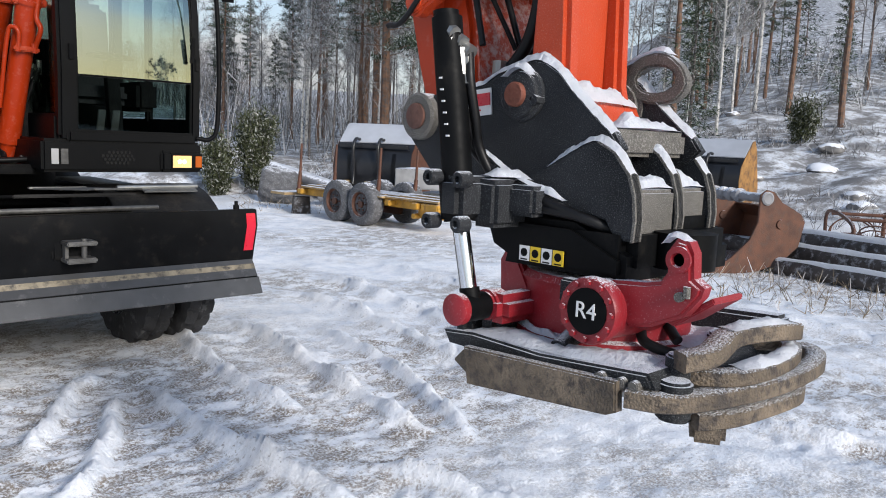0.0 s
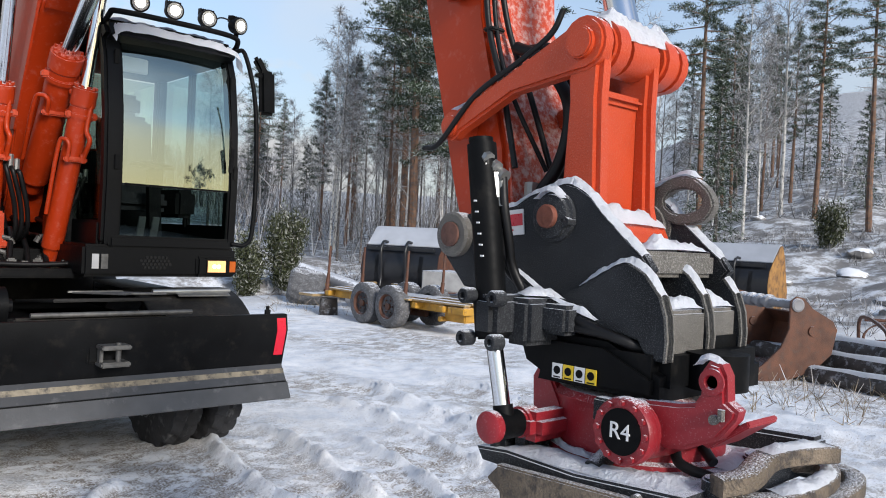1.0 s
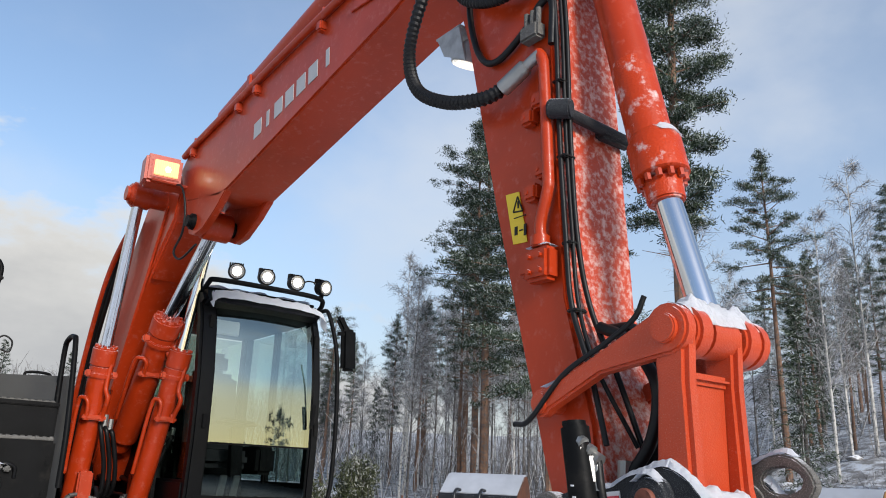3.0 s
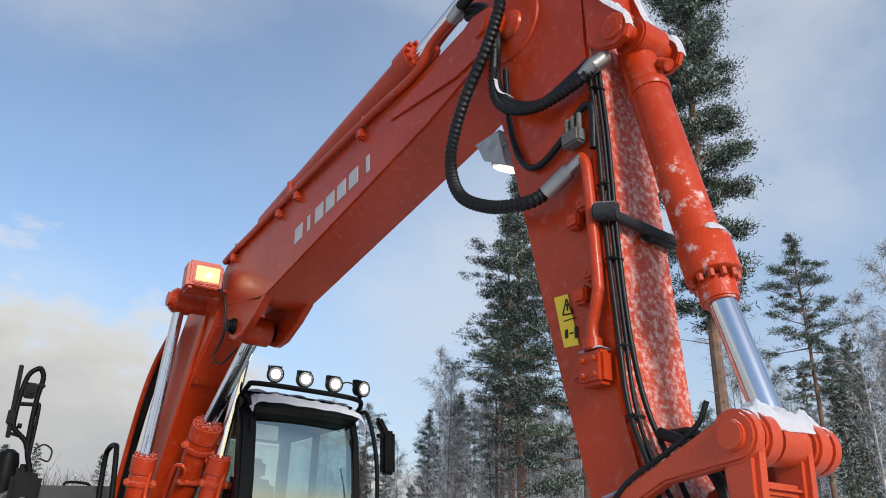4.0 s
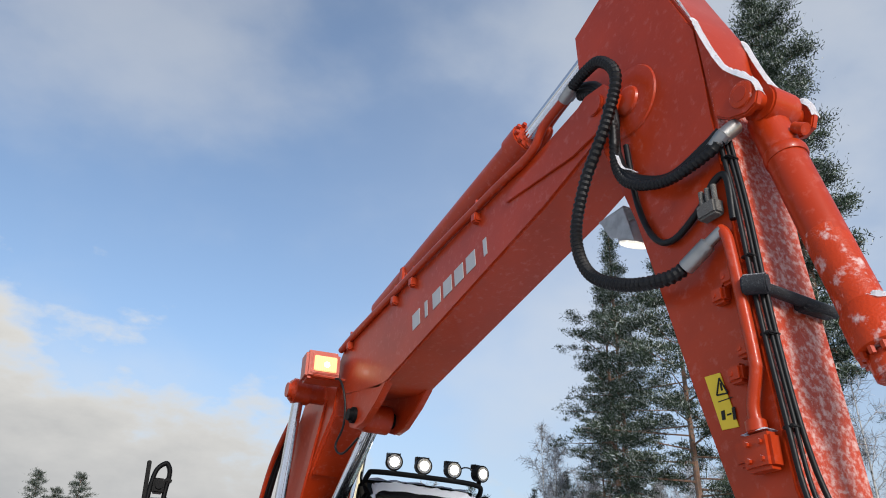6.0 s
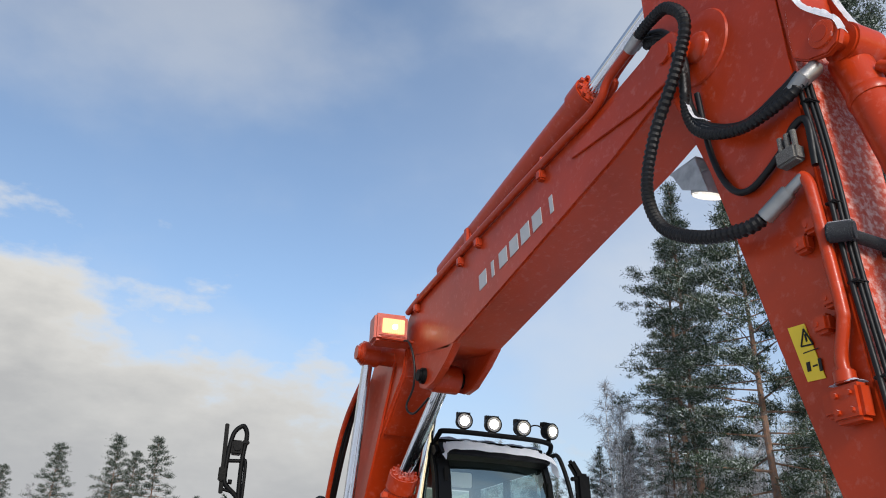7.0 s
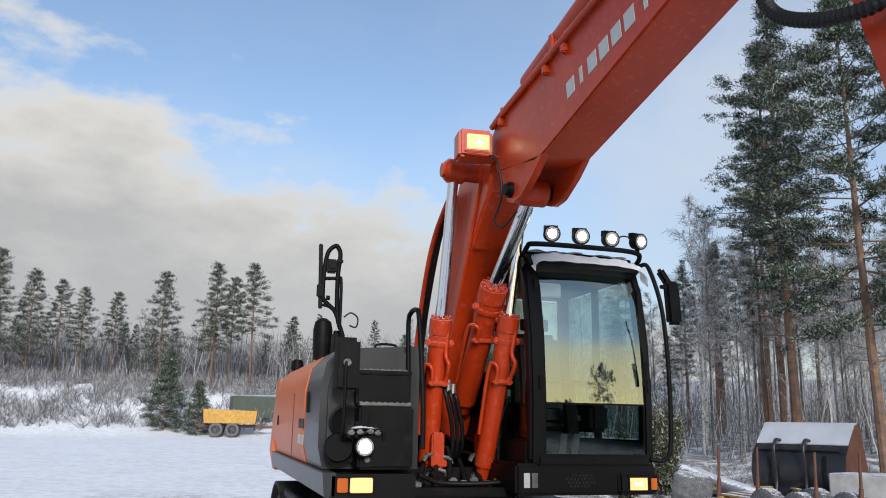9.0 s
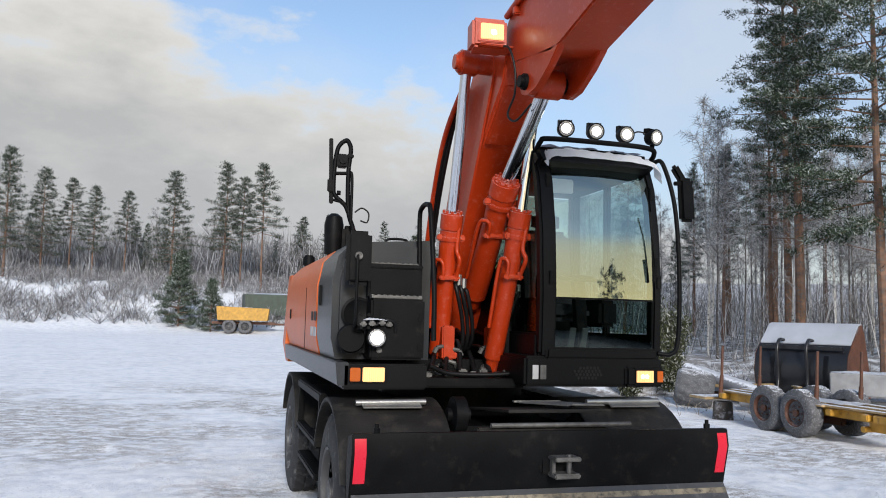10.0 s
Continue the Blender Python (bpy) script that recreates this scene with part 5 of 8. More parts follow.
for k in range(3):
    d_ = 0.03 * k
    ex("hydraulic_hose", tube([(BX0 + 0.02, -2.34, 4.25 - d_), (AX0 - 0.04, -2.48, 4.15 - d_), (AX0 - 0.05 - d_ * .3, -2.58, 3.93 - d_), (AX0 - 0.05 - d_ * .3, -2.58, 3.7 - d_), (AX0 - 0.05 - d_ * .3, -2.66, 3.55 - d_ * .7), (AX0 - 0.05 - d_ * .3, -2.85, 3.44 - d_ * .4), (AX0 - 0.05, -3.04, 3.46 - d_ * .6), (AX0 - 0.03, -3.1, 3.5 - d_ * .6)], 0.018 if k < 2 else 0.022, ribs=0.018 if k == 2 else 0), RUBBER)
ex("hose_snow", snow_strip([(AX0 - 0.06, -2.585, 3.72), (AX0 - 0.06, -2.62, 3.61), (AX0 - 0.06, -2.68, 3.56)], (0.04, 0, 0), 0.012, seed=23), SNOW)
ex("hose_coupling", join(cyl((AX0 - 0.04, -3.04, 3.44), (AX0 - 0.03, -3.12, 3.48), 0.026), cyl((AX0 - 0.03, -3.1, 3.47), (AX0 + 0.03, -3.12, 3.53), 0.03)), STEEL)
ex("arm_cable", tube([(AX0 - 0.02, -2.6, 3.75), (AX0 - 0.02, -2.63, 3.45), (AX0 - 0.02, -2.7, 3.26), (AX0 - 0.02, -2.8, 3.2), (AX0 - 0.02, -2.95, 3.26), (AX0 - 0.02, -3.03, 3.33), (AX0 - 0.015, -3.08, 3.32), (AX0 - 0.015, -3.08, 3.15)], 0.013), RUBBER)
for k, (dx, r_) in enumerate(((-0.008, 0.009), (0.01, 0.007), (0.027, 0.009))):
    y_ = (-0.01, -0.022, -0.026)[k]
    ex("arm_hose", tube([(AX0 + dx, -3.06 + y_, 3.5), (AX0 + dx, -3.085 + y_, 3.2), (AX0 + dx, -3.1 + y_, 2.8), (AX0 + dx - 0.004, -3.13 + y_, 2.45), (AX0 + dx + 0.03 * (k == 2), -3.15 + y_, 2.22), (AX0 + dx + 0.06 * (k == 2), -3.22 + y_, 2.02), (AX0 + dx + 0.1 * (k > 0), -3.28 + y_, 1.8)], r_), RUBBER)
for z in (3.4, 3.0, 2.72, 2.42, 2.2):
    y_ = float(np.interp(z, [2.0, 2.25, 3.1, 3.9], [-3.21, -3.155, -3.095, -3.075]))
    ex("cable_tie", box((AX0 + 0.01, y_, z), (0.055, 0.04, 0.012), 0.004), RUBBER)
ex("valve", join(box((AX0 - 0.03, -3.0, 3.22), (0.05, 0.09, 0.06), 0.008), *[cyl((AX0 - 0.03, -2.97 - 0.03 * k, 3.24), (AX0 - 0.03, -2.97 - 0.03 * k, 3.31), 0.01) for k in range(3)]), HITCHF, None, "grey valve with small fittings")
ex("cross_pipe", join(cyl((AX0 - 0.03, -3.13, 2.88), (AX1 + 0.02, -3.13, 2.86), 0.02), cyl((AX0 - 0.04, -3.09, 2.89), (AX0 - 0.0, -3.16, 2.88), 0.034, bevel=0.006), box((0.2, -3.12, 2.86), (0.16, 0.05, 0.045), 0.012)), HITCH, None, "dark pipe across the arm with a coupling")
ex("front_plate", prof([(-3.052, 3.88), (-3.06, 3.88), (-3.078, 3.1), (-3.138, 2.25), (-3.248, 1.86), (-3.275, 1.66), (-3.268, 1.66), (-3.238, 1.87), (-3.128, 2.25), (-3.068, 3.1)], AX0 + 0.012, AX1 - 0.012, bevel=0.0), RIMEORANGE, arm, "arm front plate speckled with rime")
LAMPX, LAMPY, LAMPZ = 0.06, -2.44, 3.385
alamp = ex("arm_lamp", join(prof([(LAMPY + 0.12, LAMPZ + 0.15), (LAMPY - 0.04, LAMPZ + 0.14), (LAMPY - 0.09, LAMPZ - 0.04), (LAMPY + 0.06, LAMPZ + 0.04)], LAMPX - 0.075, LAMPX - 0.067, bevel=0.002), prof([(LAMPY + 0.12, LAMPZ + 0.15), (LAMPY - 0.04, LAMPZ + 0.14), (LAMPY - 0.09, LAMPZ - 0.04), (LAMPY + 0.06, LAMPZ + 0.04)], LAMPX + 0.067, LAMPX + 0.075, bevel=0.002),
   box((LAMPX, LAMPY + 0.04, LAMPZ + 0.145), (0.15, 0.17, 0.01), 0.003), lathe([(0.0, 0.068), (0.02, 0.07), (0.08, 0.05), (0.1, 0.03)], (LAMPX, LAMPY - 0.005, LAMPZ), (0.0, -0.35, 0.93), 24)), GALV, None, "round work lamp under a bent grey bracket")
ex("lens", lathe([(0, 0.062), (-0.008, 0.06), (-0.012, 0.03)], (LAMPX, LAMPY - 0.005, LAMPZ), (0.0, -0.35, 0.93), 24), fluted_lens("milky_lamp_lens", (1.0, 0.93, 0.8), 0.2, 0.9, 40), alamp, "lit lamp lens")
# bucket cylinder
bc = ex("bucket_cylinder", join(cyl((0.11, -3.155, 3.58), (0.11, -3.29, 3.0), 0.07), cyl((0.04, -3.19, 3.61), (0.18, -3.19, 3.61), 0.075, bevel=0.008),
   *bolts((0.11, -3.385, 2.605), (0, -0.2, -1), 0.07, 12, 0.011, 0.02), box((0.11, -3.2, 3.5), (0.1, 0.06, 0.06), 0.012), cyl((0.11, -3.26, 3.48), (0.11, -3.3, 3.45), 0.022)), ORANGE, None, "orange bucket cylinder with snow patches")
ex("barrel", join(cyl((0.11, -3.28, 3.04), (0.11, -3.375, 2.64), 0.0705), lathe([(0, 0.07), (0.03, 0.086), (0.15, 0.086), (0.155, 0.078)], (0.11, -3.352, 2.76), (0, -0.22, -0.95), 36), cyl((0.11, -3.385, 2.6), (0.11, -3.4, 2.525), 0.062, 0.058, bevel=0.006)), PATCHY, bc, "orange barrel with clinging snow patches")
ex("barrel_snow", snow_strip([(0.06, -3.405, 2.765), (0.11, -3.42, 2.77), (0.17, -3.405, 2.765)], (0, 0.05, 0.03), 0.016, seed=36), SNOW, bc, "snow clinging to the barrel")
ex("port_block", box((0.2, -3.18, 3.42), (0.08, 0.06, 0.08), 0.015), ORANGE, bc)
ex("cylinder_band", lathe([(-0.01, 0.073), (0, 0.077), (0.02, 0.077), (0.03, 0.073)], (0.11, -3.2, 3.4), (0, -0.22, -0.95), 24), ORANGE, bc)
ex("cylinder_pipe", tube([(0.19, -3.2, 3.4), (0.2, -3.26, 3.2), (0.19, -3.34, 2.82)], 0.012), ORANGE, bc)
ex("rod", cyl((0.11, -3.4, 2.54), (0.11, -3.53, 2.1), 0.042), CHROME, bc, "chrome piston rod")

# links


def bar_outline(y0, z0, r0, y1, z1, r1, bow=0.0, waist=0.028):
    """Outline of a link arm: an eye at each end and a slimmer, slightly bowed shank."""
    a = math.atan2(z1 - z0, y1 - y0)
    out = [(y0 + r0 * math.cos(a + radians(d)), z0 + r0 * math.sin(a + radians(d))) for d in range(50, 311, 20)]
    m = ((y0 + y1) / 2 - math.sin(a) * -bow, (z0 + z1) / 2 + math.cos(a) * -bow)
    nrm = (-math.sin(a), math.cos(a))
    out.append((m[0] - nrm[0] * waist, m[1] - nrm[1] * waist))
    out += [(y1 + r1 * math.cos(a + radians(d)), z1 + r1 * math.sin(a + radians(d))) for d in range(-125, 126, 20)]
    out.append((m[0] + nrm[0] * waist, m[1] + nrm[1] * waist))
    return out


LK = bar_outline(-3.1, 1.92, 0.042, -3.56, 2.085, 0.068, 0.012)
lk = ex("side_link", prof(LK, -0.135, -0.09, bevel=0.008), SPECKORANGE, None, "orange bucket link arm dusted with snow")
ex("side_link", prof(LK, 0.2, 0.245, bevel=0.008), SPECKORANGE, None, "orange bucket link arm dusted with snow")
ex("link_pin", cyl((-0.15, -3.56, 2.085), (0.26, -3.56, 2.085), 0.04, bevel=0.004), SPECKORANGE, lk)
ex("arm_pin", cyl((-0.14, -3.1, 1.92), (0.25, -3.1, 1.92), 0.03), SPECKORANGE, lk)
ex("link_boss", cyl((-0.082, -3.56, 2.085), (-0.02, -3.56, 2.085), 0.072, bevel=0.01), SPECKORANGE, lk)
ex("link_boss", cyl((0.0, -3.56, 2.085), (0.11, -3.56, 2.085), 0.06), SPECKORANGE, lk)
ex("link_boss", cyl((0.13, -3.56, 2.085), (0.195, -3.56, 2.085), 0.072, bevel=0.01), SPECKORANGE, lk)
leg = [(-3.5, 2.1), (-3.56, 2.14), (-3.615, 2.1), (-3.61, 1.95), (-3.62, 1.7), (-3.645, 1.6), (-3.56, 1.53), (-3.49, 1.59), (-3.505, 1.75), (-3.515, 1.95)]
h_link = ex("h_link", join(prof(leg, -0.125, -0.07, bevel=0.014), prof(leg, 0.085, 0.135, bevel=0.014), box((0.008, -3.56, 1.8), (0.17, 0.03, 0.34), 0.01), box((0.008, -3.56, 1.965), (0.17, 0.07, 0.03), 0.012), cyl((-0.12, -3.565, 1.6), (0.17, -3.565, 1.6), 0.082, bevel=0.015)), SPECKORANGE, None, "orange cast link between arm and hitch, frosted")
ex("link_snow", snow_strip([(-0.09, -3.56, 2.155), (0.0, -3.565, 2.14), (0.1, -3.565, 2.145), (0.23, -3.56, 2.15)], (0, 0.11, 0), 0.04, n=9, seed=41, lap=0.035), SNOW, h_link)
ex("link_snow", snow_strip([(-0.1, -3.6, 1.675), (0.03, -3.605, 1.675), (0.15, -3.6, 1.67)], (0, 0.08, 0), 0.022, n=7, seed=43, lap=0.022), SNOW, h_link)
ex("link_snow", snow_strip([(-0.112, -3.1, 1.965), (-0.112, -3.25, 2.005), (-0.112, -3.38, 2.05)], (0.04, 0, 0), 0.01, n=4, seed=45), SNOW, lk)
ex("link_hose", tube([(-0.14, -3.0, 1.86), (-0.145, -3.07, 1.87), (-0.135, -3.2, 1.995), (-0.125, -3.35, 2.07), (-0.11, -3.44, 2.13), (-0.1, -3.47, 2.19)], 0.008), RUBBER)
for k in range(4):
    x = 0.0 + 0.05 * k
    ex("hydraulic_hose", tube([(x, -3.22, 2.15), (x, -3.32, 2.1 + 0.03 * (k % 2)), (x, -3.42, 1.97), (x, -3.4, 1.82), (x - 0.03, -3.33, 1.7), (x - 0.06, -3.3, 1.62)], 0.018), RUBBER)
    ex("fitting", cyl((x - 0.03, -3.33, 1.76), (x - 0.035, -3.33, 1.66), 0.02, seg=8), STEEL)

# ---- quick hitch, tiltrotator and gripper ----
rotator = thing("tiltrotator", "frosted dark steel hitch with a red tiltrotator hanging from the arm", "tiltrotator", (0.1, -3.6, 1.62))


def tr(name, bm, material, parent=None, label="", sharp=38):
    bmesh.ops.translate(bm, vec=-Vector(rotator.location), verts=bm.verts)
    return part(name, bm, material, parent or rotator, label, sharp)


def sweep(pts, w, h, n=6, bevel=0.006, taper=1.0):
    """A flat bar of section w by h bent along pts; h stays upright."""
    P = spline(pts, n)
    bm = bmesh.new()
    rows = []
    for i, p in enumerate(P):
        t = (P[min(i + 1, len(P) - 1)] - P[max(i - 1, 0)]).normalized()
        s = t.cross(V(0, 0, 1)).normalized()
        k = 1 + (taper - 1) * i / (len(P) - 1)
        rows.append([bm.verts.new(p + s * w / 2 * a * k + V(0, 0, h / 2 * b * k)) for a, b in ((-1, -.8), (-.8, -1), (.8, -1), (1, -.8), (1, .8), (.8, 1), (-.8, 1), (-1, .8))])
    for a, b in zip(rows, rows[1:]):
        for k in range(8):
            bm.faces.new((a[k], a[(k + 1) % 8], b[(k + 1) % 8], b[k]))
    bm.faces.new(rows[0][::-1]); bm.faces.new(rows[-1])
    bmesh.ops.recalc_face_normals(bm, faces=bm.faces[:])
    return bm


HU = [(-3.12, 1.55), (-3.125, 1.61), (-3.165, 1.655), (-3.25, 1.68), (-3.33, 1.685), (-3.385, 1.692), (-3.43, 1.716), (-3.485, 1.731), (-3.545, 1.746), (-3.58, 1.738), (-3.62, 1.715), (-3.663, 1.672), (-3.735, 1.61), (-3.773, 1.58), (-3.797, 1.548), (-3.77, 1.52), (-3.66, 1.47), (-3.56, 1.46), (-3.39, 1.45), (-3.2, 1.47)]
HL = [(-3.56, 1.475), (-3.605, 1.497), (-3.66, 1.528), (-3.718, 1.558), (-3.75, 1.561), (-3.793, 1.539), (-3.832, 1.493), (-3.847, 1.45), (-3.853, 1.40), (-3.85, 1.352), (-3.81, 1.352), (-3.79, 1.37), (-3.776, 1.392), (-3.716, 1.40), (-3.6, 1.42), (-3.5, 1.43), (-3.42, 1.45)]
for x in (-0.15, 0.19):
    hp = tr("hitch_plate", prof(HU, x, x + 0.035, bevel=0.006), HITCH, None, "frost-speckled dark steel side plate")
    tr("plate_snow", snow_strip([(x + 0.017, y, z + 0.002) for y, z in HU[4:14]], (0.038, 0, 0), 0.011, n=5, seed=int(x * 90) + 50, lap=0.006), SNOW, hp)
for x, dy in ((-0.163, 0.0), (0.03, 0.012), (0.2, 0.02)):
    lp = tr("bracket_plate", prof([(y + dy, z) for y, z in HL], x, x + 0.03, bevel=0.005), HITCH, None, "frost-speckled bracket plate with a worn rim")
    rim = [(y + dy, z) for y, z in HL[4:10]]
    tr("worn_rim", prof(rim + [(y + 0.006, z - 0.002) for y, z in rim[::-1]], x - 0.0015, x + 0.0315, bevel=0.0), HITCHF, lp)
    tr("plate_snow", snow_strip([(x + 0.015, y + dy, z + 0.002) for y, z in HL[1:7]], (0.03, 0, 0), 0.012, n=4, seed=int(x * 70) + 70, lap=0.004), SNOW, lp)
tr("hitch_body", join(box((0.11, -3.4, 1.55), (0.42, 0.5, 0.16), 0.02), box((0.11, -3.6, 1.5), (0.42, 0.22, 0.12), 0.02)), HITCH)
tr("cross_block", box((-0.05, -3.805, 1.385), (0.165, 0.05, 0.15), 0.008), HITCHF, None, "frosted cross block between the plates")
tr("cross_block", box((0.13, -3.79, 1.39), (0.14, 0.05, 0.14), 0.008), HITCHF, None, "frosted cross block between the plates")
tr("cross_block", box((0.03, -3.73, 1.56), (0.3, 0.07, 0.06), 0.01), HITCHF)
for x, y, z, w in ((-0.05, -3.8, 1.462, 0.15), (0.13, -3.785, 1.462, 0.13), (0.03, -3.73, 1.592, 0.27)):
    tr("block_snow", snow_strip([(x - w / 2, y, z), (x, y, z + 0.003), (x + w / 2, y, z)], (0, 0.06, 0), 0.028, n=5, seed=int(1000 * w)), SNOW)
# pins
pa = tr("pin_boss", lathe([(0.0, 0.062), (-0.012, 0.062), (-0.016, 0.055), (-0.026, 0.053), (-0.03, 0.046)], (-0.15, -3.52, 1.662), (1, 0, 0), 32), HITCH, None, "round pin boss with a rusty pin end")
tr("pin_end", join(lathe([(0, 0.029), (-0.018, 0.029), (-0.021, 0.026)], (-0.172, -3.52, 1.662), (1, 0, 0), 24)), mat("rusty_pin", (0.16, 0.05, 0.03), 0.7, var=0.3, scale=40, bump=0.4), pa)
tr("boss_bolt", join(cyl((-0.18, -3.572, 1.65), (-0.15, -3.572, 1.65), 0.012, seg=6)), HITCH, pa)
tr("boss_snow", snow_strip([(-0.165, -3.47, 1.703), (-0.165, -3.515, 1.724), (-0.165, -3.56, 1.705)], (0.035, 0, 0), 0.018, seed=61), SNOW, pa)
pb = tr("pin_boss", lathe([(0.0, 0.062), (-0.04, 0.062), (-0.046, 0.055), (-0.046, 0.035), (-0.036, 0.03)], (-0.13, -3.17, 1.61), (1, 0, 0), 32), HITCHF, None, "frosted round pin boss")
tr("pin_end", lathe([(0, 0.034), (-0.012, 0.034), (-0.014, 0.028)], (-0.17, -3.17, 1.61), (1, 0, 0), 24), mat("rusty_pin_end", (0.12, 0.055, 0.04), 0.7, var=0.3, scale=40, bump=0.4), pb)
# maker's sign, as plain shapes
sg = tr("sign_plate", box((-0.153, -3.375, 1.645), (0.004, 0.085, 0.065), 0.0, (-6, 0, 0)), WHITE, None, "white sign with a red mark")
tr("sign_bar", join(box((-0.156, -3.385, 1.652), (0.003, 0.06, 0.03), 0.0, (-6, 0, 0)), box((-0.156, -3.37, 1.625), (0.003, 0.03, 0.004), 0.0, (-6, 0, 0))), REFLECT, sg)
# lifting eye


def plate_with_slot(outline, centre, ry, rz, x0, x1):
    n = len(outline)
    bm = bmesh.new()
    hole = []
    for y, z in outline:
        a = math.atan2(z - centre[1], y - centre[0])
        hole.append((centre[0] + ry * math.cos(a), centre[1] + rz * math.sin(a)))
    rings = [[bm.verts.new((x, *p)) for p in pts] for x in (x0, x1) for pts in (outline, hole)]
    for i in range(n):
        j = (i + 1) % n
        for a, b in ((0, 1), (1, 3), (3, 2), (2, 0)):
            bm.faces.new((rings[a][i], rings[a][j], rings[b][j], rings[b][i]))
    bmesh.ops.recalc_face_normals(bm, faces=bm.faces[:])
    bmesh.ops.bevel(bm, geom=bm.edges[:], offset=0.006, segments=2, affect="EDGES", clamp_overlap=True)
    return bm


eye = tr("lifting_eye", join(plate_with_slot([(-3.59, 1.765), (-3.62, 1.782), (-3.66, 1.79), (-3.7, 1.78), (-3.735, 1.75), (-3.752, 1.715), (-3.742, 1.688), (-3.72, 1.668), (-3.68, 1.66), (-3.64, 1.662), (-3.6, 1.675), (-3.575, 1.71), (-3.575, 1.745)], (-3.662, 1.722), 0.056, 0.034, 0.182, 0.218),
    prof([(-3.48, 1.6), (-3.48, 1.7), (-3.52, 1.74), (-3.59, 1.765), (-3.575, 1.7), (-3.61, 1.66), (-3.56, 1.6)], 0.182, 0.218, bevel=0.006), cyl((0.172, -3.55, 1.65), (0.235, -3.55, 1.65), 0.08, bevel=0.012)), HITCHF, None, "frosted cast lifting eye")
tr("eye_snow", snow_strip([(0.2, -3.53, 1.745), (0.2, -3.6, 1.772), (0.2, -3.66, 1.792), (0.2, -3.7, 1.782)], (0.035, 0, 0), 0.012, seed=64), SNOW, eye)
# tilt cylinder
tc_ = tr("tilt_cylinder", join(cyl((-0.3, -3.4, 1.835), (-0.3, -3.462, 1.44), 0.036, bevel=0.006), cyl((-0.3, -3.458, 1.46), (-0.3, -3.472, 1.365), 0.044, bevel=0.006), cyl((-0.3, -3.398, 1.835), (-0.3, -3.397, 1.845), 0.03)), BLACK, None, "black tilt cylinder with a painted serial mark")
tr("rod", cyl((-0.3, -3.472, 1.366), (-0.3, -3.513, 1.2), 0.02), CHROME, tc_, "chrome piston rod")
tr("rod_eye", join(cyl((-0.34, -3.52, 1.17), (-0.255, -3.52, 1.17), 0.033, bevel=0.004), cyl((-0.3, -3.512, 1.215), (-0.3, -3.52, 1.18), 0.024)), BLACK, tc_)
tn = tr("trunnion", join(box((-0.285, -3.48, 1.42), (0.13, 0.07, 0.1), 0.015), box((-0.22, -3.52, 1.41), (0.12, 0.08, 0.11), 0.012), box((-0.2, -3.58, 1.42), (0.06, 0.1, 0.07), 0.01)), HITCH, tc_, "bolted trunnion bearing")
for y in (-3.43, -3.525):
    for z in (1.365, 1.465):
        tr("trunnion_bolt", lathe([(0, 0.019), (-0.03, 0.019), (-0.034, 0.016), (-0.034, 0.009), (-0.024, 0.008)], (-0.335, y, z), (1, 0, 0), 18), HITCH, tn)
tr("trunnion_snow", snow_strip([(-0.25, -3.5, 1.47), (-0.2, -3.53, 1.47), (-0.16, -3.55, 1.465)], (0.02, 0.06, 0), 0.018, seed=66), SNOW, tc_)
for k in range(6):
    tr("serial_mark", box((-0.334 - 0.001, -3.425 - 0.006 * k, 1.69 - 0.026 * k), (0.003, 0.01, 0.004), 0.0), WHITE, tc_)
for k, (x, y0) in enumerate(((-0.31, -3.43), (-0.29, -3.44), (-0.275, -3.452))):
    tr("cylinder_hose", tube([(x, y0, 1.79 - 0.02 * k), (x, y0 - 0.01, 1.68), (x + 0.02, y0 - 0.012, 1.6), (-0.23, -3.44 - 0.01 * k, 1.53), (-0.205, -3.5, 1.475 - 0.01 * k), (-0.19, -3.59, 1.435 - 0.012 * k), (-0.178, -3.72, 1.395), (-0.12, -3.8, 1.36)], 0.012 if k != 1 else 0.008), RUBBER)
    tr("fitting", join(cyl((x, y0 + 0.002, 1.78 - 0.02 * k), (x, y0 - 0.004, 1.72 - 0.02 * k), 0.015, seg=8), cyl((x, y0 + 0.01, 1.8 - 0.02 * k), (x, y0 - 0.01, 1.79 - 0.02 * k), 0.017, seg=8)), STEEL)
tr("hose_snow", snow_strip([(-0.215, -3.46, 1.53), (-0.2, -3.52, 1.485), (-0.188, -3.6, 1.45), (-0.18, -3.68, 1.425)], (0.018, 0, 0), 0.012, seed=68), SNOW)
# black centre housing with small stickers
cen = tr("centre_housing", join(box((0.05, -3.68, 1.33), (0.44, 0.34, 0.13), 0.03), prof([(-3.5, 1.265), (-3.53, 1.38), (-3.7, 1.38), (-3.84, 1.32), (-3.84, 1.265)], -0.18, 0.3, bevel=0.015), cyl((0.0, -3.88, 1.37), (0.0, -3.88, 1.29), 0.07)), BLACK, None, "black housing of the rotator valve")
for k in range(4):
    st = tr("symbol_sticker", box((-0.1845, -3.575 - 0.033 * k, 1.296), (0.002, 0.03, 0.035), 0.0), YELLOW if k in (1, 3) else WHITE, cen)
    tr("sticker_symbol", join(lathe([(0, 0.010), (-0.001, 0.010)], (-0.1857, -3.575 - 0.033 * k, 1.298), (1, 0, 0), 10), box((-0.186, -3.575 - 0.033 * k, 1.282), (0.001, 0.02, 0.003), 0.0)), BLACK, st)
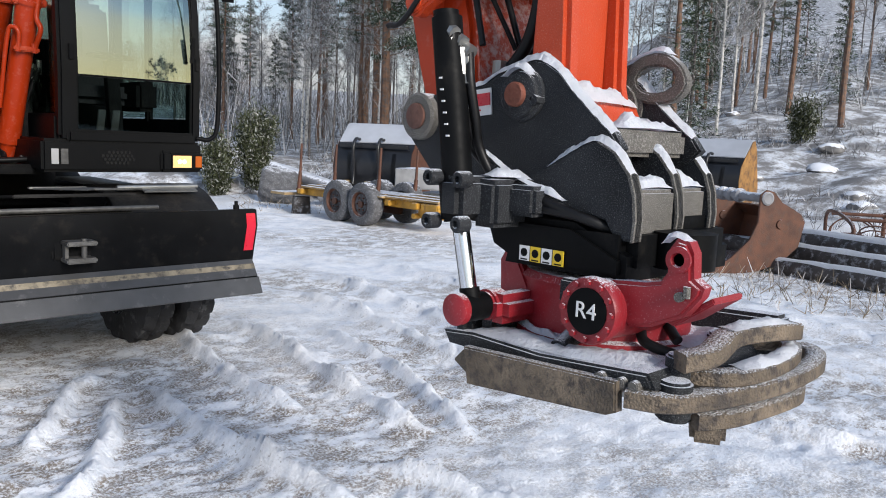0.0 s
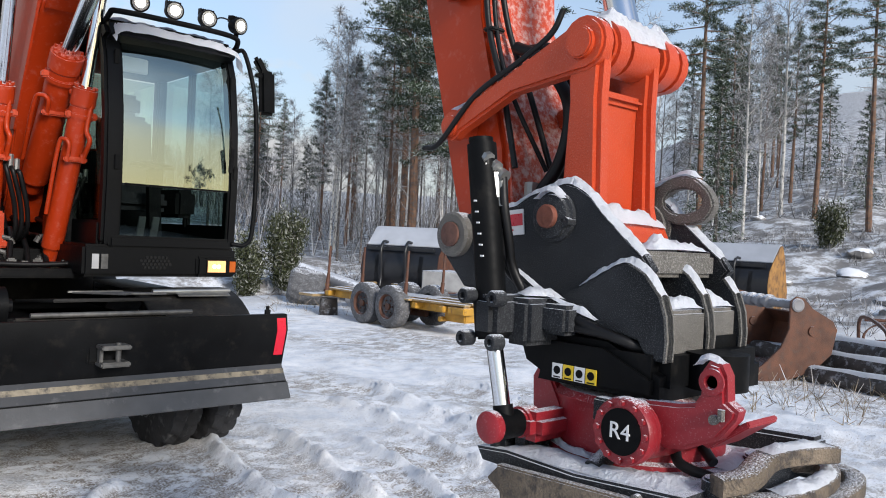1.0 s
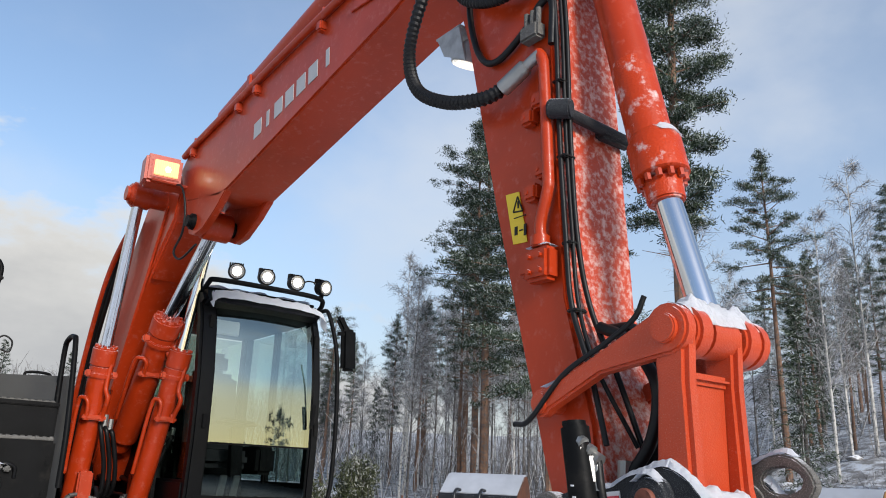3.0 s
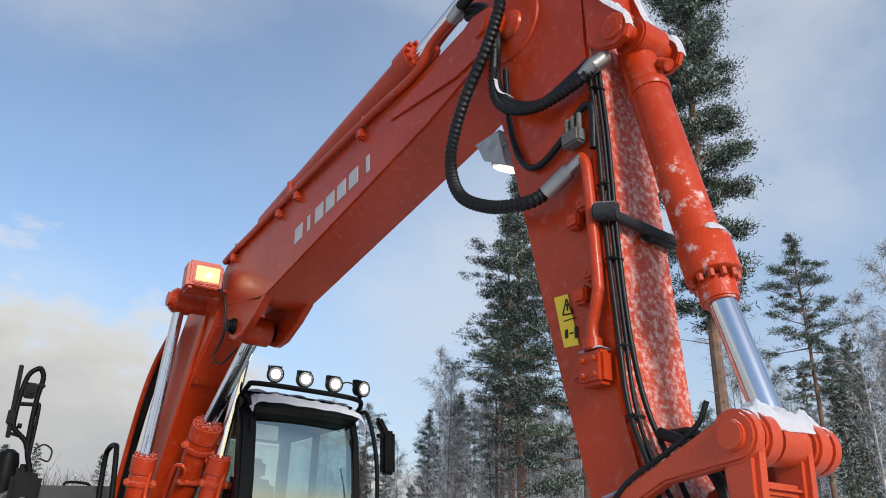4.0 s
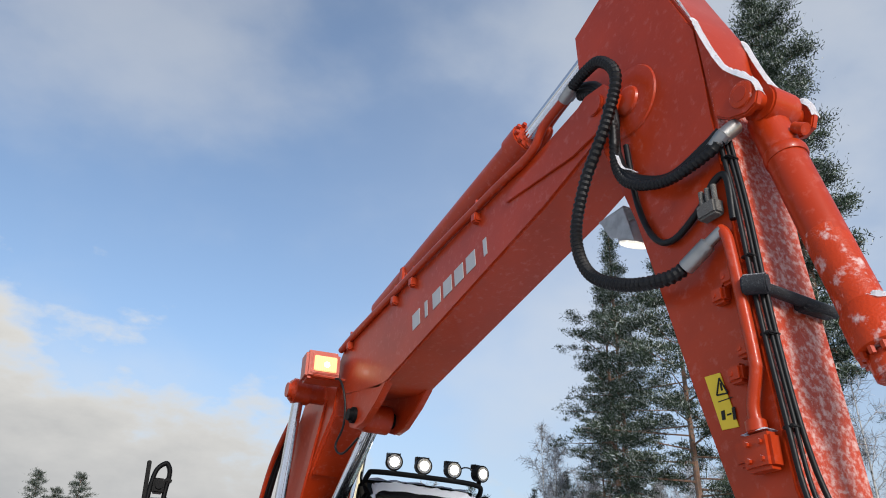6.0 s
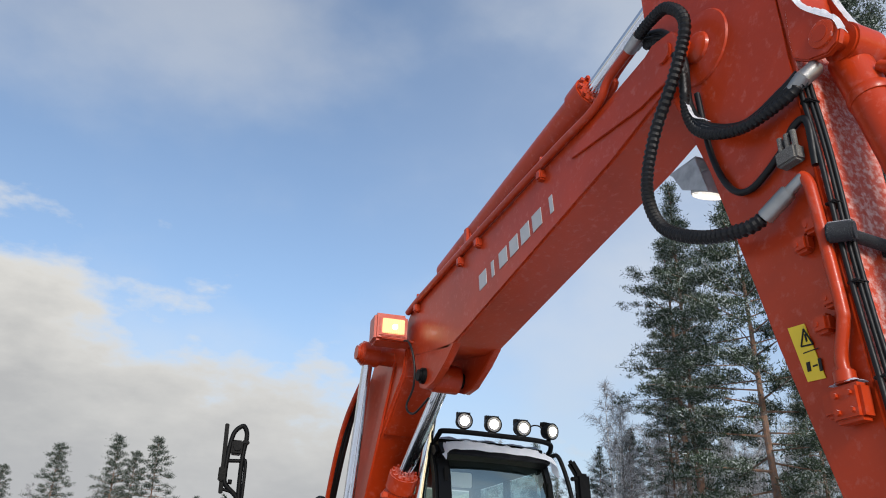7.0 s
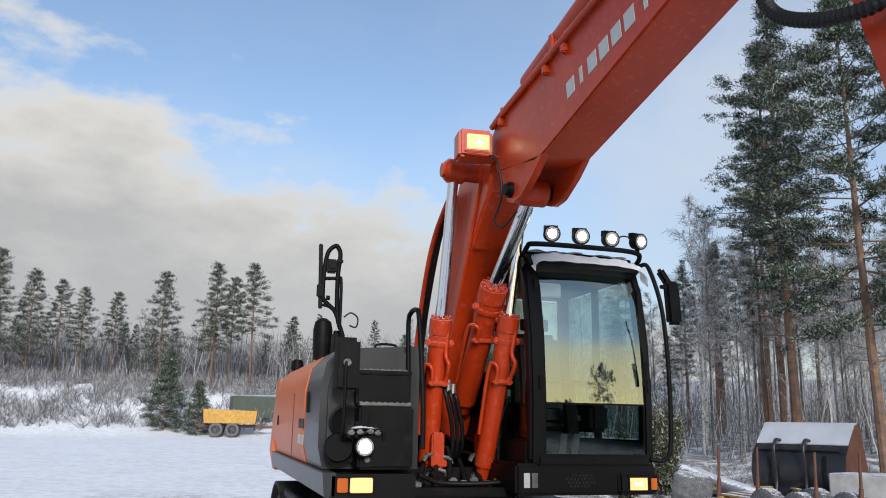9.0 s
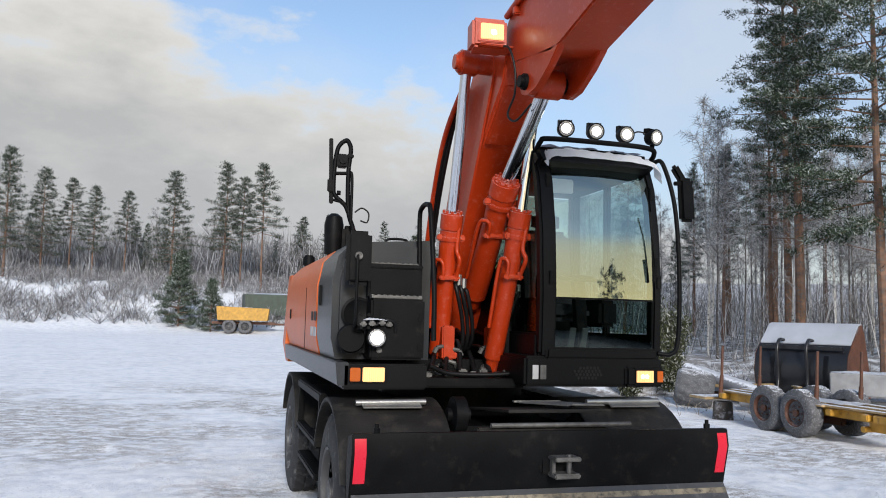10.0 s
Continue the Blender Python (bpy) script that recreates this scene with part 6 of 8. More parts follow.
tr("hose_guard", prof([(-3.42, 1.45), (-3.405, 1.36), (-3.43, 1.3), (-3.5, 1.27), (-3.58, 1.28), (-3.6, 1.45)], -0.14, -0.1, bevel=0.008), BLACK, None, "black guard plate beside the valve housing")
# red rotator
rd = tr("rotor_housing", join(lathe([(-0.02, 0.19), (0, 0.225), (0.015, 0.225), (0.02, 0.205), (0.12, 0.205), (0.135, 0.215), (0.15, 0.2)], (0.04, -3.66, 1.1), (0, 0, 1), 48),
   box((-0.1, -3.81, 1.2), (0.2, 0.12, 0.1), 0.03)), RED, None, "red cast rotator housing, frosted")
tr("valve_tab", box((-0.185, -3.72, 1.23), (0.035, 0.05, 0.055), 0.005), HITCH, rd)
tr("housing_snow", snow_strip([(-0.12, -3.52, 1.115), (-0.17, -3.6, 1.113), (-0.185, -3.7, 1.115)], (-0.03, -0.02, 0), 0.014, seed=71), SNOW, rd)
worm = tr("worm_motor", join(lathe([(0.0, 0.07), (-0.01, 0.073), (-0.03, 0.073), (-0.035, 0.07)], (-0.205, -3.8, 1.205), (1, 0, 0), 40), cyl((-0.21, -3.8, 1.205), (-0.02, -3.81, 1.2), 0.066)), RED, rd, "red round motor cover with a dark badge")
tr("badge", lathe([(0, 0.05), (-0.003, 0.05), (-0.004, 0.046)], (-0.2395, -3.8, 1.205), (1, 0, 0), 36), BLACK, worm)
for i, b in enumerate(bolts((-0.24, -3.8, 1.205), (-1, 0, 0), 0.061, 12, 0.007, 0.008)):
    tr("bolt", b, RED, worm)
cu = bpy.data.curves.new("badge_lettering", "FONT")
cu.body, cu.size, cu.extrude, cu.align_x, cu.align_y = "R4", 0.05, 0.001, "CENTER", "CENTER"
dg = bpy.data.objects.new("badge_lettering_tmp", cu)
scene.collection.objects.link(dg)
bpy.context.view_layer.update()
me = bpy.data.meshes.new_from_object(dg.evaluated_get(bpy.context.evaluated_depsgraph_get()))
bpy.data.objects.remove(dg)
lt = bmesh.new(); lt.from_mesh(me); bpy.data.meshes.remove(me)
bmesh.ops.transform(lt, matrix=Matrix.Translation((-0.2455, -3.8, 1.205)) @ Matrix(((0, 0, -1, 0), (-1, 0, 0, 0), (0, 1, 0, 0), (0, 0, 0, 1))), verts=lt.verts)
tr("badge_lettering", lt, WHITE, worm)
# red ears and arms
ear = [(-3.82, 1.27), (-3.9, 1.277), (-3.935, 1.285), (-3.948, 1.305), (-3.95, 1.355), (-3.965, 1.377), (-3.99, 1.372), (-4.002, 1.35), (-4.006, 1.3), (-4.03, 1.285), (-4.025, 1.265), (-3.99, 1.22), (-3.92, 1.187), (-3.87, 1.178), (-3.8, 1.2)]
for x, d in ((-0.19, 0.0),):
    e = tr("tilt_ear", prof([(y + d, z) for y, z in ear], x, x + 0.045, bevel=0.008), RED, None, "red tilt bearing ear with a pin hole")
    tr("ear_pin", join(lathe([(0, 0.027), (-0.006, 0.027), (-0.008, 0.015), (0.0, 0.012)], (x - 0.001, -3.976 + d, 1.335), (1, 0, 0), 24)), RED, e)
    tr("ear_snow", snow_strip([(x + 0.02, -3.93 + d, 1.36), (x + 0.02, -3.955 + d, 1.377), (x + 0.02, -3.985 + d, 1.372)], (0.036, 0, 0), 0.011, seed=74), SNOW, e)
    tr("grease_nipple", join(cyl((x - 0.01, -3.985 + d, 1.262), (x + 0.015, -3.985 + d, 1.262), 0.01), cyl((x - 0.005, -4.0 + d, 1.262), (x - 0.005, -4.0 + d, 1.285), 0.008, seg=6)), HITCHF, e)
tr("ear_lip", prof([(-3.93, 1.195), (-4.03, 1.262), (-4.035, 1.25), (-3.95, 1.188)], -0.145, -0.02, bevel=0.003), RED)
tl = tr("tilt_lug", join(box((-0.19, -3.55, 1.165), (0.14, 0.07, 0.07), 0.02), cyl((-0.255, -3.52, 1.17), (-0.2, -3.52, 1.17), 0.037, bevel=0.006)), RED, None, "red lug holding the tilt cylinder")
tr("lug_cap", lathe([(0, 0.037), (-0.02, 0.037), (-0.025, 0.03)], (-0.335, -3.52, 1.17), (1, 0, 0), 24), RED, tl)
tr("back_ear", prof([(-3.46, 1.1), (-3.45, 1.26), (-3.48, 1.31), (-3.51, 1.27), (-3.55, 1.2), (-3.56, 1.1)], -0.13, -0.1, bevel=0.006), RED)
tr("back_ear", prof([(-3.46, 1.1), (-3.45, 1.26), (-3.48, 1.31), (-3.51, 1.27), (-3.55, 1.2), (-3.56, 1.1)], 0.2, 0.23, bevel=0.006), RED)

# gripper cassette below the rotator
gp = tr("gripper_frame", join(prof([(-3.42, 1.06), (-3.4, 1.09), (-3.5, 1.10), (-3.7, 1.095), (-3.97, 1.115), (-3.99, 1.085), (-3.7, 1.06)], -0.27, 0.36, bevel=0.006), cyl((0.04, -3.66, 1.04), (0.04, -3.66, 1.1), 0.2, seg=40), box((0.3, -3.7, 1.1), (0.06, 0.6, 0.1), 0.01, (-3, 0, 0)), box((0.05, -3.44, 1.1), (0.6, 0.05, 0.09), 0.015)), HITCH, None, "dark gripper frame under snow")
tr("frame_snow", snow_strip([(-0.215, -3.48, 1.1), (-0.215, -3.7, 1.1), (-0.2, -3.86, 1.108), (-0.18, -3.94, 1.114)], (0.1, 0.02, 0), 0.016, n=6, seed=81), SNOW, gp)
tr("frame_snow", snow_strip([(0.0, -3.88, 1.112), (0.12, -3.9, 1.113), (0.22, -3.86, 1.112)], (0.0, 0.1, 0), 0.02, n=6, seed=83), SNOW, gp)
tr("frame_clamp", join(box((-0.17, -3.5, 1.115), (0.1, 0.06, 0.05), 0.015), cyl((-0.2, -3.5, 1.13), (-0.12, -3.5, 1.13), 0.03), cyl((-0.23, -3.72, 1.1), (-0.16, -3.72, 1.13), 0.022, bevel=0.008)), HITCH, gp)
for k, y in enumerate((-3.87, -3.92, -3.95)):
    tr("frame_bolt", cyl((-0.285, y, 1.086), (-0.26, y, 1.086), 0.012, bevel=0.002), HITCHF, gp)
beam = tr("edge_beam", join(prof([(-3.5, 1.072), (-3.515, 0.985), (-3.9, 1.018), (-3.925, 1.03), (-3.92, 1.092)], -0.3, -0.272, bevel=0.004), prof([(-3.46, 1.03), (-3.5, 1.07), (-3.515, 1.0)], -0.29, -0.2, bevel=0.003)), RUSTYEDGE, None, "muddy worn steel side beam")
tr("inner_beam", prof([(-3.55, 1.06), (-3.55, 0.99), (-3.95, 1.0), (-4.02, 0.975), (-4.02, 1.03), (-3.95, 1.07)], -0.02, 0.2, bevel=0.006), RUSTYEDGE)
tr("jaw_cylinder", join(cyl((-0.2, -3.86, 1.05), (-0.2, -3.99, 1.055), 0.02), cyl((-0.2, -3.96, 1.055), (-0.2, -4.03, 1.06), 0.032, bevel=0.006)), STEEL)
tr("jaw_hinge", join(cyl((-0.21, -4.0, 1.02), (-0.21, -4.0, 1.1), 0.035, bevel=0.006), box((-0.2, -3.96, 1.085), (0.07, 0.1, 0.03), 0.01)), HITCH)
j1 = tr("upper_jaw", sweep([(-0.2, -4.0, 1.135), (-0.14, -4.03, 1.145), (-0.03, -4.02, 1.165), (0.08, -4.04, 1.165), (0.18, -4.065, 1.16)], 0.05, 0.038), RUSTYEDGE, None, "worn upper gripper finger with frost")
j2 = tr("middle_jaw", sweep([(-0.27, -3.93, 1.06), (-0.235, -4.01, 1.062), (-0.11, -4.065, 1.066), (0.04, -4.1, 1.072), (0.2, -4.105, 1.08), (0.29, -4.075, 1.085), (0.32, -4.03, 1.088)], 0.05, 0.038, taper=0.85), RUSTYEDGE, None, "curved worn gripper jaw with mud")
j3 = tr("lower_jaw", sweep([(-0.16, -4.02, 1.012), (-0.1, -4.06, 1.015), (0.0, -4.085, 1.02), (0.12, -4.1, 1.025), (0.19, -4.08, 1.03)], 0.045, 0.034, taper=0.85), RUSTYEDGE, None, "curved lower gripper jaw")
j4 = tr("inner_jaw", sweep([(-0.17, -3.96, 1.095), (-0.1, -4.06, 1.1), (0.03, -4.085, 1.103), (0.17, -4.07, 1.106), (0.24, -4.02, 1.108), (0.19, -3.96, 1.108)], 0.045, 0.032, taper=0.9), RUSTYEDGE, None, "snowy inner gripper jaw")
tr("jaw_snow", snow_strip([(-0.08, -4.06, 1.116), (0.03, -4.085, 1.119), (0.16, -4.07, 1.122), (0.23, -4.02, 1.124)], (0.02, 0.045, 0), 0.012, seed=88), SNOW, j4)
tr("jaw_snow", snow_strip([(-0.05, -4.02, 1.184), (0.06, -4.035, 1.184), (0.16, -4.06, 1.18)], (0.01, 0.045, 0), 0.01, seed=86), SNOW, j1)
tr("jaw_tooth", box((-0.11, -4.025, 0.985), (0.08, 0.07, 0.045), 0.01, (0, 0, 30)), RUSTYEDGE, j3)
tr("jaw_pivot", cyl((-0.16, -3.98, 1.0), (-0.16, -3.98, 1.14), 0.03, bevel=0.005), HITCH)
tr("jaw_pivot", cyl((0.1, -3.94, 1.0), (0.1, -3.94, 1.14), 0.035, bevel=0.005), HITCH)
tr("gripper_hose", tube([(0.0, -3.75, 1.13), (-0.06, -3.82, 1.16), (-0.1, -3.86, 1.13), (-0.08, -3.94, 1.11)], 0.012), RUBBER)
tr("gripper_hose", tube([(0.05, -3.75, 1.13), (0.0, -3.84, 1.16), (-0.03, -3.9, 1.13)], 0.012), RUBBER)

# ---- trees ----
def leaf_mat(name, color, frost, frac):
    m = bpy.data.materials.new(name)
    m.use_nodes = True
    N, L = m.node_tree.nodes, m.node_tree.links
    p = N["Principled BSDF"]
    g = N.new("ShaderNodeNewGeometry")
    r = N.new("ShaderNodeValToRGB")
    e = r.color_ramp.elements
    e[0].color, e[1].color = (*[c * 0.6 for c in color], 1), (*frost, 1)
    e[0].position, e[1].position = 0.0, 1.0
    e2 = r.color_ramp.elements.new(1 - frac)
    e2.color = (*[c * 1.3 for c in color], 1)
    L.new(g.outputs["Random Per Island"], r.inputs[0])
    L.new(r.outputs[0], p.inputs["Base Color"])
    p.inputs["Roughness"].default_value = 0.8
    p.inputs["Specular IOR Level"].default_value = 0.2
    return m


NEEDLE = leaf_mat("frosted_pine_needles", (0.038, 0.056, 0.034), (0.4, 0.44, 0.42), 0.32)
NEEDLE_FAR = leaf_mat("rimy_pine_needles", (0.045, 0.06, 0.042), (0.32, 0.34, 0.34), 0.28)
TWIG = leaf_mat("rimy_twigs", (0.12, 0.115, 0.112), (0.62, 0.63, 0.66), 0.6)
# needles made dark for what the windscreen mirrors: added scrub and lone pines
DARKSCRUB = leaf_mat("dark_scrub_needles", (0.012, 0.018, 0.012), (0.06, 0.07, 0.06), 0.2)
TWIG_FAR = leaf_mat("hoary_twigs", (0.13, 0.125, 0.125), (0.5, 0.51, 0.54), 0.55)
GRASSY = leaf_mat("frosted_dry_grass", (0.2, 0.16, 0.11), (0.62, 0.63, 0.66), 0.5)
JUNIPER = leaf_mat("frosted_juniper_needles", (0.05, 0.058, 0.028), (0.42, 0.43, 0.4), 0.3)
PINEBARK = mat("pine_bark", (0.17, 0.095, 0.06), 0.9, var=0.45, scale=5, bump=0.8, fine=18, dirt=(0.1, 0.09, 0.085), dirt_amount=0.4)
GREYBARK = mat("grey_bark", (0.07, 0.06, 0.054), 0.9, var=0.4, scale=6, bump=0.8, fine=20, dirt=(0.35, 0.35, 0.36), dirt_amount=0.3)
BIRCHBARK = mat("birch_bark", (0.5, 0.49, 0.47), 0.8, var=0.2, scale=4, bump=0.3, fine=30, dirt=(0.04, 0.04, 0.04), dirt_amount=0.35)


class Soup:
    """Loose geometry gathered as plain lists."""

    def __init__(self):
        self.v, self.f = [], []

    def blade(self, p, q, w, side):
        i = len(self.v)
        s = side * (w / 2)
        self.v += [p - s, p + s, q + s * 0.35, q - s * 0.35]
        self.f.append((i, i + 1, i + 2, i + 3))

    def limb(self, p, q, r0, r1, n=5):
        d = (q - p).normalized()
        a = d.cross(V(0.3, 0.5, 0.8)).normalized(); b = d.cross(a)
        i = len(self.v)
        for c, r in ((p, r0), (q, r1)):
            for k in range(n):
                t = 2 * math.pi * k / n
                self.v.append(c + a * (r * math.cos(t)) + b * (r * math.sin(t)))
        for k in range(n):
            self.f.append((i + k, i + (k + 1) % n, i + n + (k + 1) % n, i + n + k))

    def mesh(self, name, material):
        me = bpy.data.meshes.new(name)
        me.from_pydata([tuple(x) for x in self.v], [], self.f)
        me.materials.append(material)
        return me


def unit(rng):
    while True:
        v = V(rng.uniform(-1, 1), rng.uniform(-1, 1), rng.uniform(-1, 1))
        if 0.05 < v.length < 1:
            return v.normalized()


def trunk_points(rng, h, lean=0.02, n=9):
    pts, off = [], V(0, 0, 0)
    d = V(rng.uniform(-1, 1), rng.uniform(-1, 1), 0) * lean
    for i in range(n + 1):
        pts.append(V(0, 0, h * i / n) + off)
        off = off + d * h / n + V(rng.uniform(-1, 1), rng.uniform(-1, 1), 0) * h * 0.0025
    return pts


def on(pts, u):
    x = min(max(u, 0), 0.9999) * (len(pts) - 1)
    i = int(x)
    return pts[i].lerp(pts[i + 1], x - i)


def make_pine(seed, h=16.0, r0=0.17, start=0.45, spread=0.17, n=46, sprays=24, tufts=4, needle=None, bark=None, spray_len=0.34, droop=0.15, fine=1.0, cone=False):
    rng = random.Random(seed)
    pts = trunk_points(rng, h, 0.02 if fine == 1 else 0.006)
    t, c = Soup(), Soup()
    for i in range(len(pts) - 1):
        u0, u1 = i / (len(pts) - 1), (i + 1) / (len(pts) - 1)
        t.limb(pts[i], pts[i + 1], r0 * (1 - u0 * 0.88), r0 * (1 - u1 * 0.88), 9)
    for i in range(9):
        u = rng.uniform(0.2, start)
        a = rng.uniform(0, 6.28)
        p = on(pts, u)
        t.limb(p, p + V(math.cos(a), math.sin(a), rng.uniform(-0.3, 0.3)) * rng.uniform(0.4, 1.1), 0.02, 0.006, 4)
    for i in range(n):
        u = start + (1 - start) * ((i + rng.random()) / n) ** 0.9
        k = (u - start) / (1 - start)
        a = i * 2.4 + rng.uniform(-0.5, 0.5)
        ln = h * spread * (0.45 + 1.1 * math.sin(math.pi * min(1, 0.2 + 0.8 * k)) ** 0.8) * rng.uniform(0.55, 1.15) * (1.0 if k < 0.8 else 1.25 - k)
        if cone:
            ln = h * spread * (1.04 - k) ** 0.8 * (0.7 + 0.3 * min(1, k * 5)) * rng.uniform(0.6, 1.2) + 0.15
        p = on(pts, u)
        rise = -droop + 0.75 * k + rng.uniform(-0.15, 0.2)
        d = V(math.cos(a), math.sin(a), rise).normalized()
        q = p + d * ln + V(0, 0, -0.06 * ln * ln * 0.3)
        t.limb(p, q, 0.012 + 0.035 * (1 - k), 0.008, 4)
        for s in range(max(2, int(tufts * (0.5 + ln / (h * spread))))):
            w = rng.uniform(0.35, 1.05)
            m = p.lerp(q, w) + V(rng.uniform(-1, 1), rng.uniform(-1, 1), rng.uniform(-0.3, 0.5)) * ln * 0.2
            rad = spray_len * rng.uniform(0.7, 1.3)
            for _ in range(sprays):
                b = m + V(rng.gauss(0, 1), rng.gauss(0, 1), rng.gauss(0, 0.45)) * rad * (0.5 if fine == 1 else 0.36)
                o = (d * 0.5 + unit(rng) + V(0, 0, 0.5)).normalized()
                c.blade(b, b + o * spray_len * fine * rng.uniform(0.4, 0.9), spray_len * 0.11 * (0.5 + 0.5 * fine), o.cross(unit(rng)).normalized())
    return t.mesh("trunk", bark or PINEBARK), c.mesh("crown", needle or NEEDLE), h


def make_spruce(seed, h=9.0, needle=None):
    rng = random.Random(seed)
    pts = trunk_points(rng, h, 0.005)
    t, c = Soup(), Soup()
    for i in range(len(pts) - 1):
        u0, u1 = i / (len(pts) - 1), (i + 1) / (len(pts) - 1)
        t.limb(pts[i], pts[i + 1], 0.11 * (1 - u0 * 0.92), 0.11 * (1 - u1 * 0.92), 7)
    for i in range(70):
        u = 0.06 + 0.93 * i / 70
        a = i * 2.4 + rng.uniform(-0.4, 0.4)
        ln = h * 0.19 * (1.02 - u) ** 0.8 * rng.uniform(0.6, 1.15) + 0.1
        p = on(pts, u)
        d = V(math.cos(a), math.sin(a), -0.25 + 0.6 * u)
        q = p + d * ln
        t.limb(p, q, 0.015, 0.005, 4)
        for s in range(44):
            w = rng.uniform(0.1, 1.05)
            b = p.lerp(q, w) + unit(rng) * 0.13 * ln
            o = (d * 0.8 + unit(rng) * 0.8 + V(0, 0, -0.25)).normalized()
            c.blade(b, b + o * rng.uniform(0.14, 0.28), 0.05, o.cross(unit(rng)).normalized())
    return t.mesh("trunk", GREYBARK), c.mesh("crown", needle or NEEDLE), h


def make_birch(seed, h=13.0, bark=None, lean=0.03, stems=26, r0=0.09, start=0.32):
    rng = random.Random(seed)
    pts = trunk_points(rng, h, lean)
    t, c = Soup(), Soup()
    for i in range(len(pts) - 1):
        u0, u1 = i / (len(pts) - 1), (i + 1) / (len(pts) - 1)
        t.limb(pts[i], pts[i + 1], r0 * (1 - u0 * 0.93), r0 * (1 - u1 * 0.93), 8)
    for i in range(stems):
        u = start + (0.97 - start) * (i + rng.random()) / stems
        a = rng.uniform(0, 6.28)
        p = on(pts, u)
        ln = h * 0.22 * (1.08 - u) ** 0.6 * rng.uniform(0.6, 1.1)
        d = V(math.cos(a), math.sin(a), rng.uniform(0.6, 1.4)).normalized()
        q = p + d * ln
        t.limb(p, q, 0.018 * (1.2 - u) + 0.006, 0.006, 4)
        for s in range(13):
            w = rng.uniform(0.2, 1.0)
            b = p.lerp(q, w)
            o = (d + unit(rng) * 0.9).normalized()
            e = b + o * ln * rng.uniform(0.2, 0.45)
            c.blade(b, e, 0.022, o.cross(unit(rng)).normalized())
            for z in range(6):
                b2 = b.lerp(e, rng.uniform(0.2, 1.0))
                o2 = (o * 0.5 + unit(rng) * 0.8 + V(0, 0, -0.25)).normalized()
                c.blade(b2, b2 + o2 * rng.uniform(0.2, 0.55), 0.016, o2.cross(unit(rng)).normalized())
    return t.mesh("trunk", bark or BIRCHBARK), c.mesh("crown", TWIG), h


KINDS = {
    "pine": [make_pine(1, spread=0.085, n=54, spray_len=0.3), make_pine(2, start=0.55, spread=0.085, n=46, spray_len=0.3), make_pine(3, start=0.34, spread=0.056, n=66, tufts=4, sprays=32, spray_len=0.27), make_pine(4, start=0.58, spread=0.095, n=46, spray_len=0.3)],
    "farpine": [make_pine(11, h=14, r0=0.15, start=0.3, spread=0.2, n=74, sprays=30, tufts=5, needle=NEEDLE_FAR, spray_len=0.48, fine=0.7, droop=0.1, cone=True), make_pine(12, h=14, r0=0.14, start=0.46, spread=0.19, n=60, sprays=30, tufts=5, needle=NEEDLE_FAR, spray_len=0.46, fine=0.7, droop=0.15, cone=True), make_pine(13, h=14, r0=0.16, start=0.22, spread=0.23, n=84, sprays=30, tufts=5, needle=NEEDLE_FAR, spray_len=0.5, fine=0.7, droop=0.1, cone=True)],
    "nearpine": [make_pine(1, spread=0.075, n=60, sprays=60, tufts=5, spray_len=0.34, fine=0.45), make_pine(2, start=0.5, spread=0.078, n=54, sprays=60, tufts=5, spray_len=0.36, fine=0.45), make_pine(3, start=0.3, spread=0.046, n=84, tufts=4, sprays=64, spray_len=0.34, fine=0.45, droop=0.2), make_pine(4, start=0.5, spread=0.12, n=54, sprays=64, tufts=5, spray_len=0.38, fine=0.45, cone=True)],
    "spruce": [make_spruce(5), make_spruce(6, needle=NEEDLE_FAR)],
    "birch": [make_birch(7), make_birch(8, stems=34, start=0.25)],
    "bare": [make_birch(9, bark=GREYBARK, start=0.3, r0=0.08), make_birch(10, bark=GREYBARK, lean=0.08, stems=20, r0=0.07)],
    "broadpine": [make_pine(31, h=15, r0=0.16, start=0.28, spread=0.125, n=64, sprays=110, tufts=7, spray_len=0.4, fine=0.4, droop=0.2)],
    "lonepine": [make_pine(41, h=12, start=0.56, spread=0.27, n=30, sprays=30, tufts=7, spray_len=0.4, needle=DARKSCRUB, droop=0.1)],
    "bushpine": [make_pine(51, h=5, r0=0.07, start=0.04, spread=0.3, n=56, sprays=60, tufts=5, spray_len=0.42, fine=0.5, cone=True, droop=0.0)],
    "bigpine": [make_pine(21, h=24, r0=0.23, start=0.34, spread=0.043, n=96, sprays=90, tufts=6, spray_len=0.5, droop=0.1, fine=0.34)],
}
TREE_WORDS = {
    "pine": ("pine_tree", "tall pine with an orange-brown trunk and frosted needles", "pine"),
    "nearpine": ("pine_tree", "tall pine with an orange-brown trunk and frosted needles", "pine"),
    "farpine": ("pine_tree", "distant pine with rime on its grey-green crown", "pine"),
    "spruce": ("spruce_tree", "young spruce with frosted drooping branches", "spruce"),
    "birch": ("birch_tree", "bare white-stemmed birch with rimy hanging twigs", "birch"),
    "bare": ("bare_tree", "thin leafless tree with rime on its twigs", "tree"),
    "broadpine": ("pine_tree", "broad pine with heavy drooping frosted boughs", "pine"),
    "lonepine": ("pine_tree", "lone dark flat-topped pine across the clearing", "pine"),
    "bushpine": ("young_pine", "bushy young pine with snow caught in its needles", "pine"),
    "bigpine": ("pine_tree", "large dark pine with broad frosted boughs", "pine"),
}
tree_rng = random.Random(77)


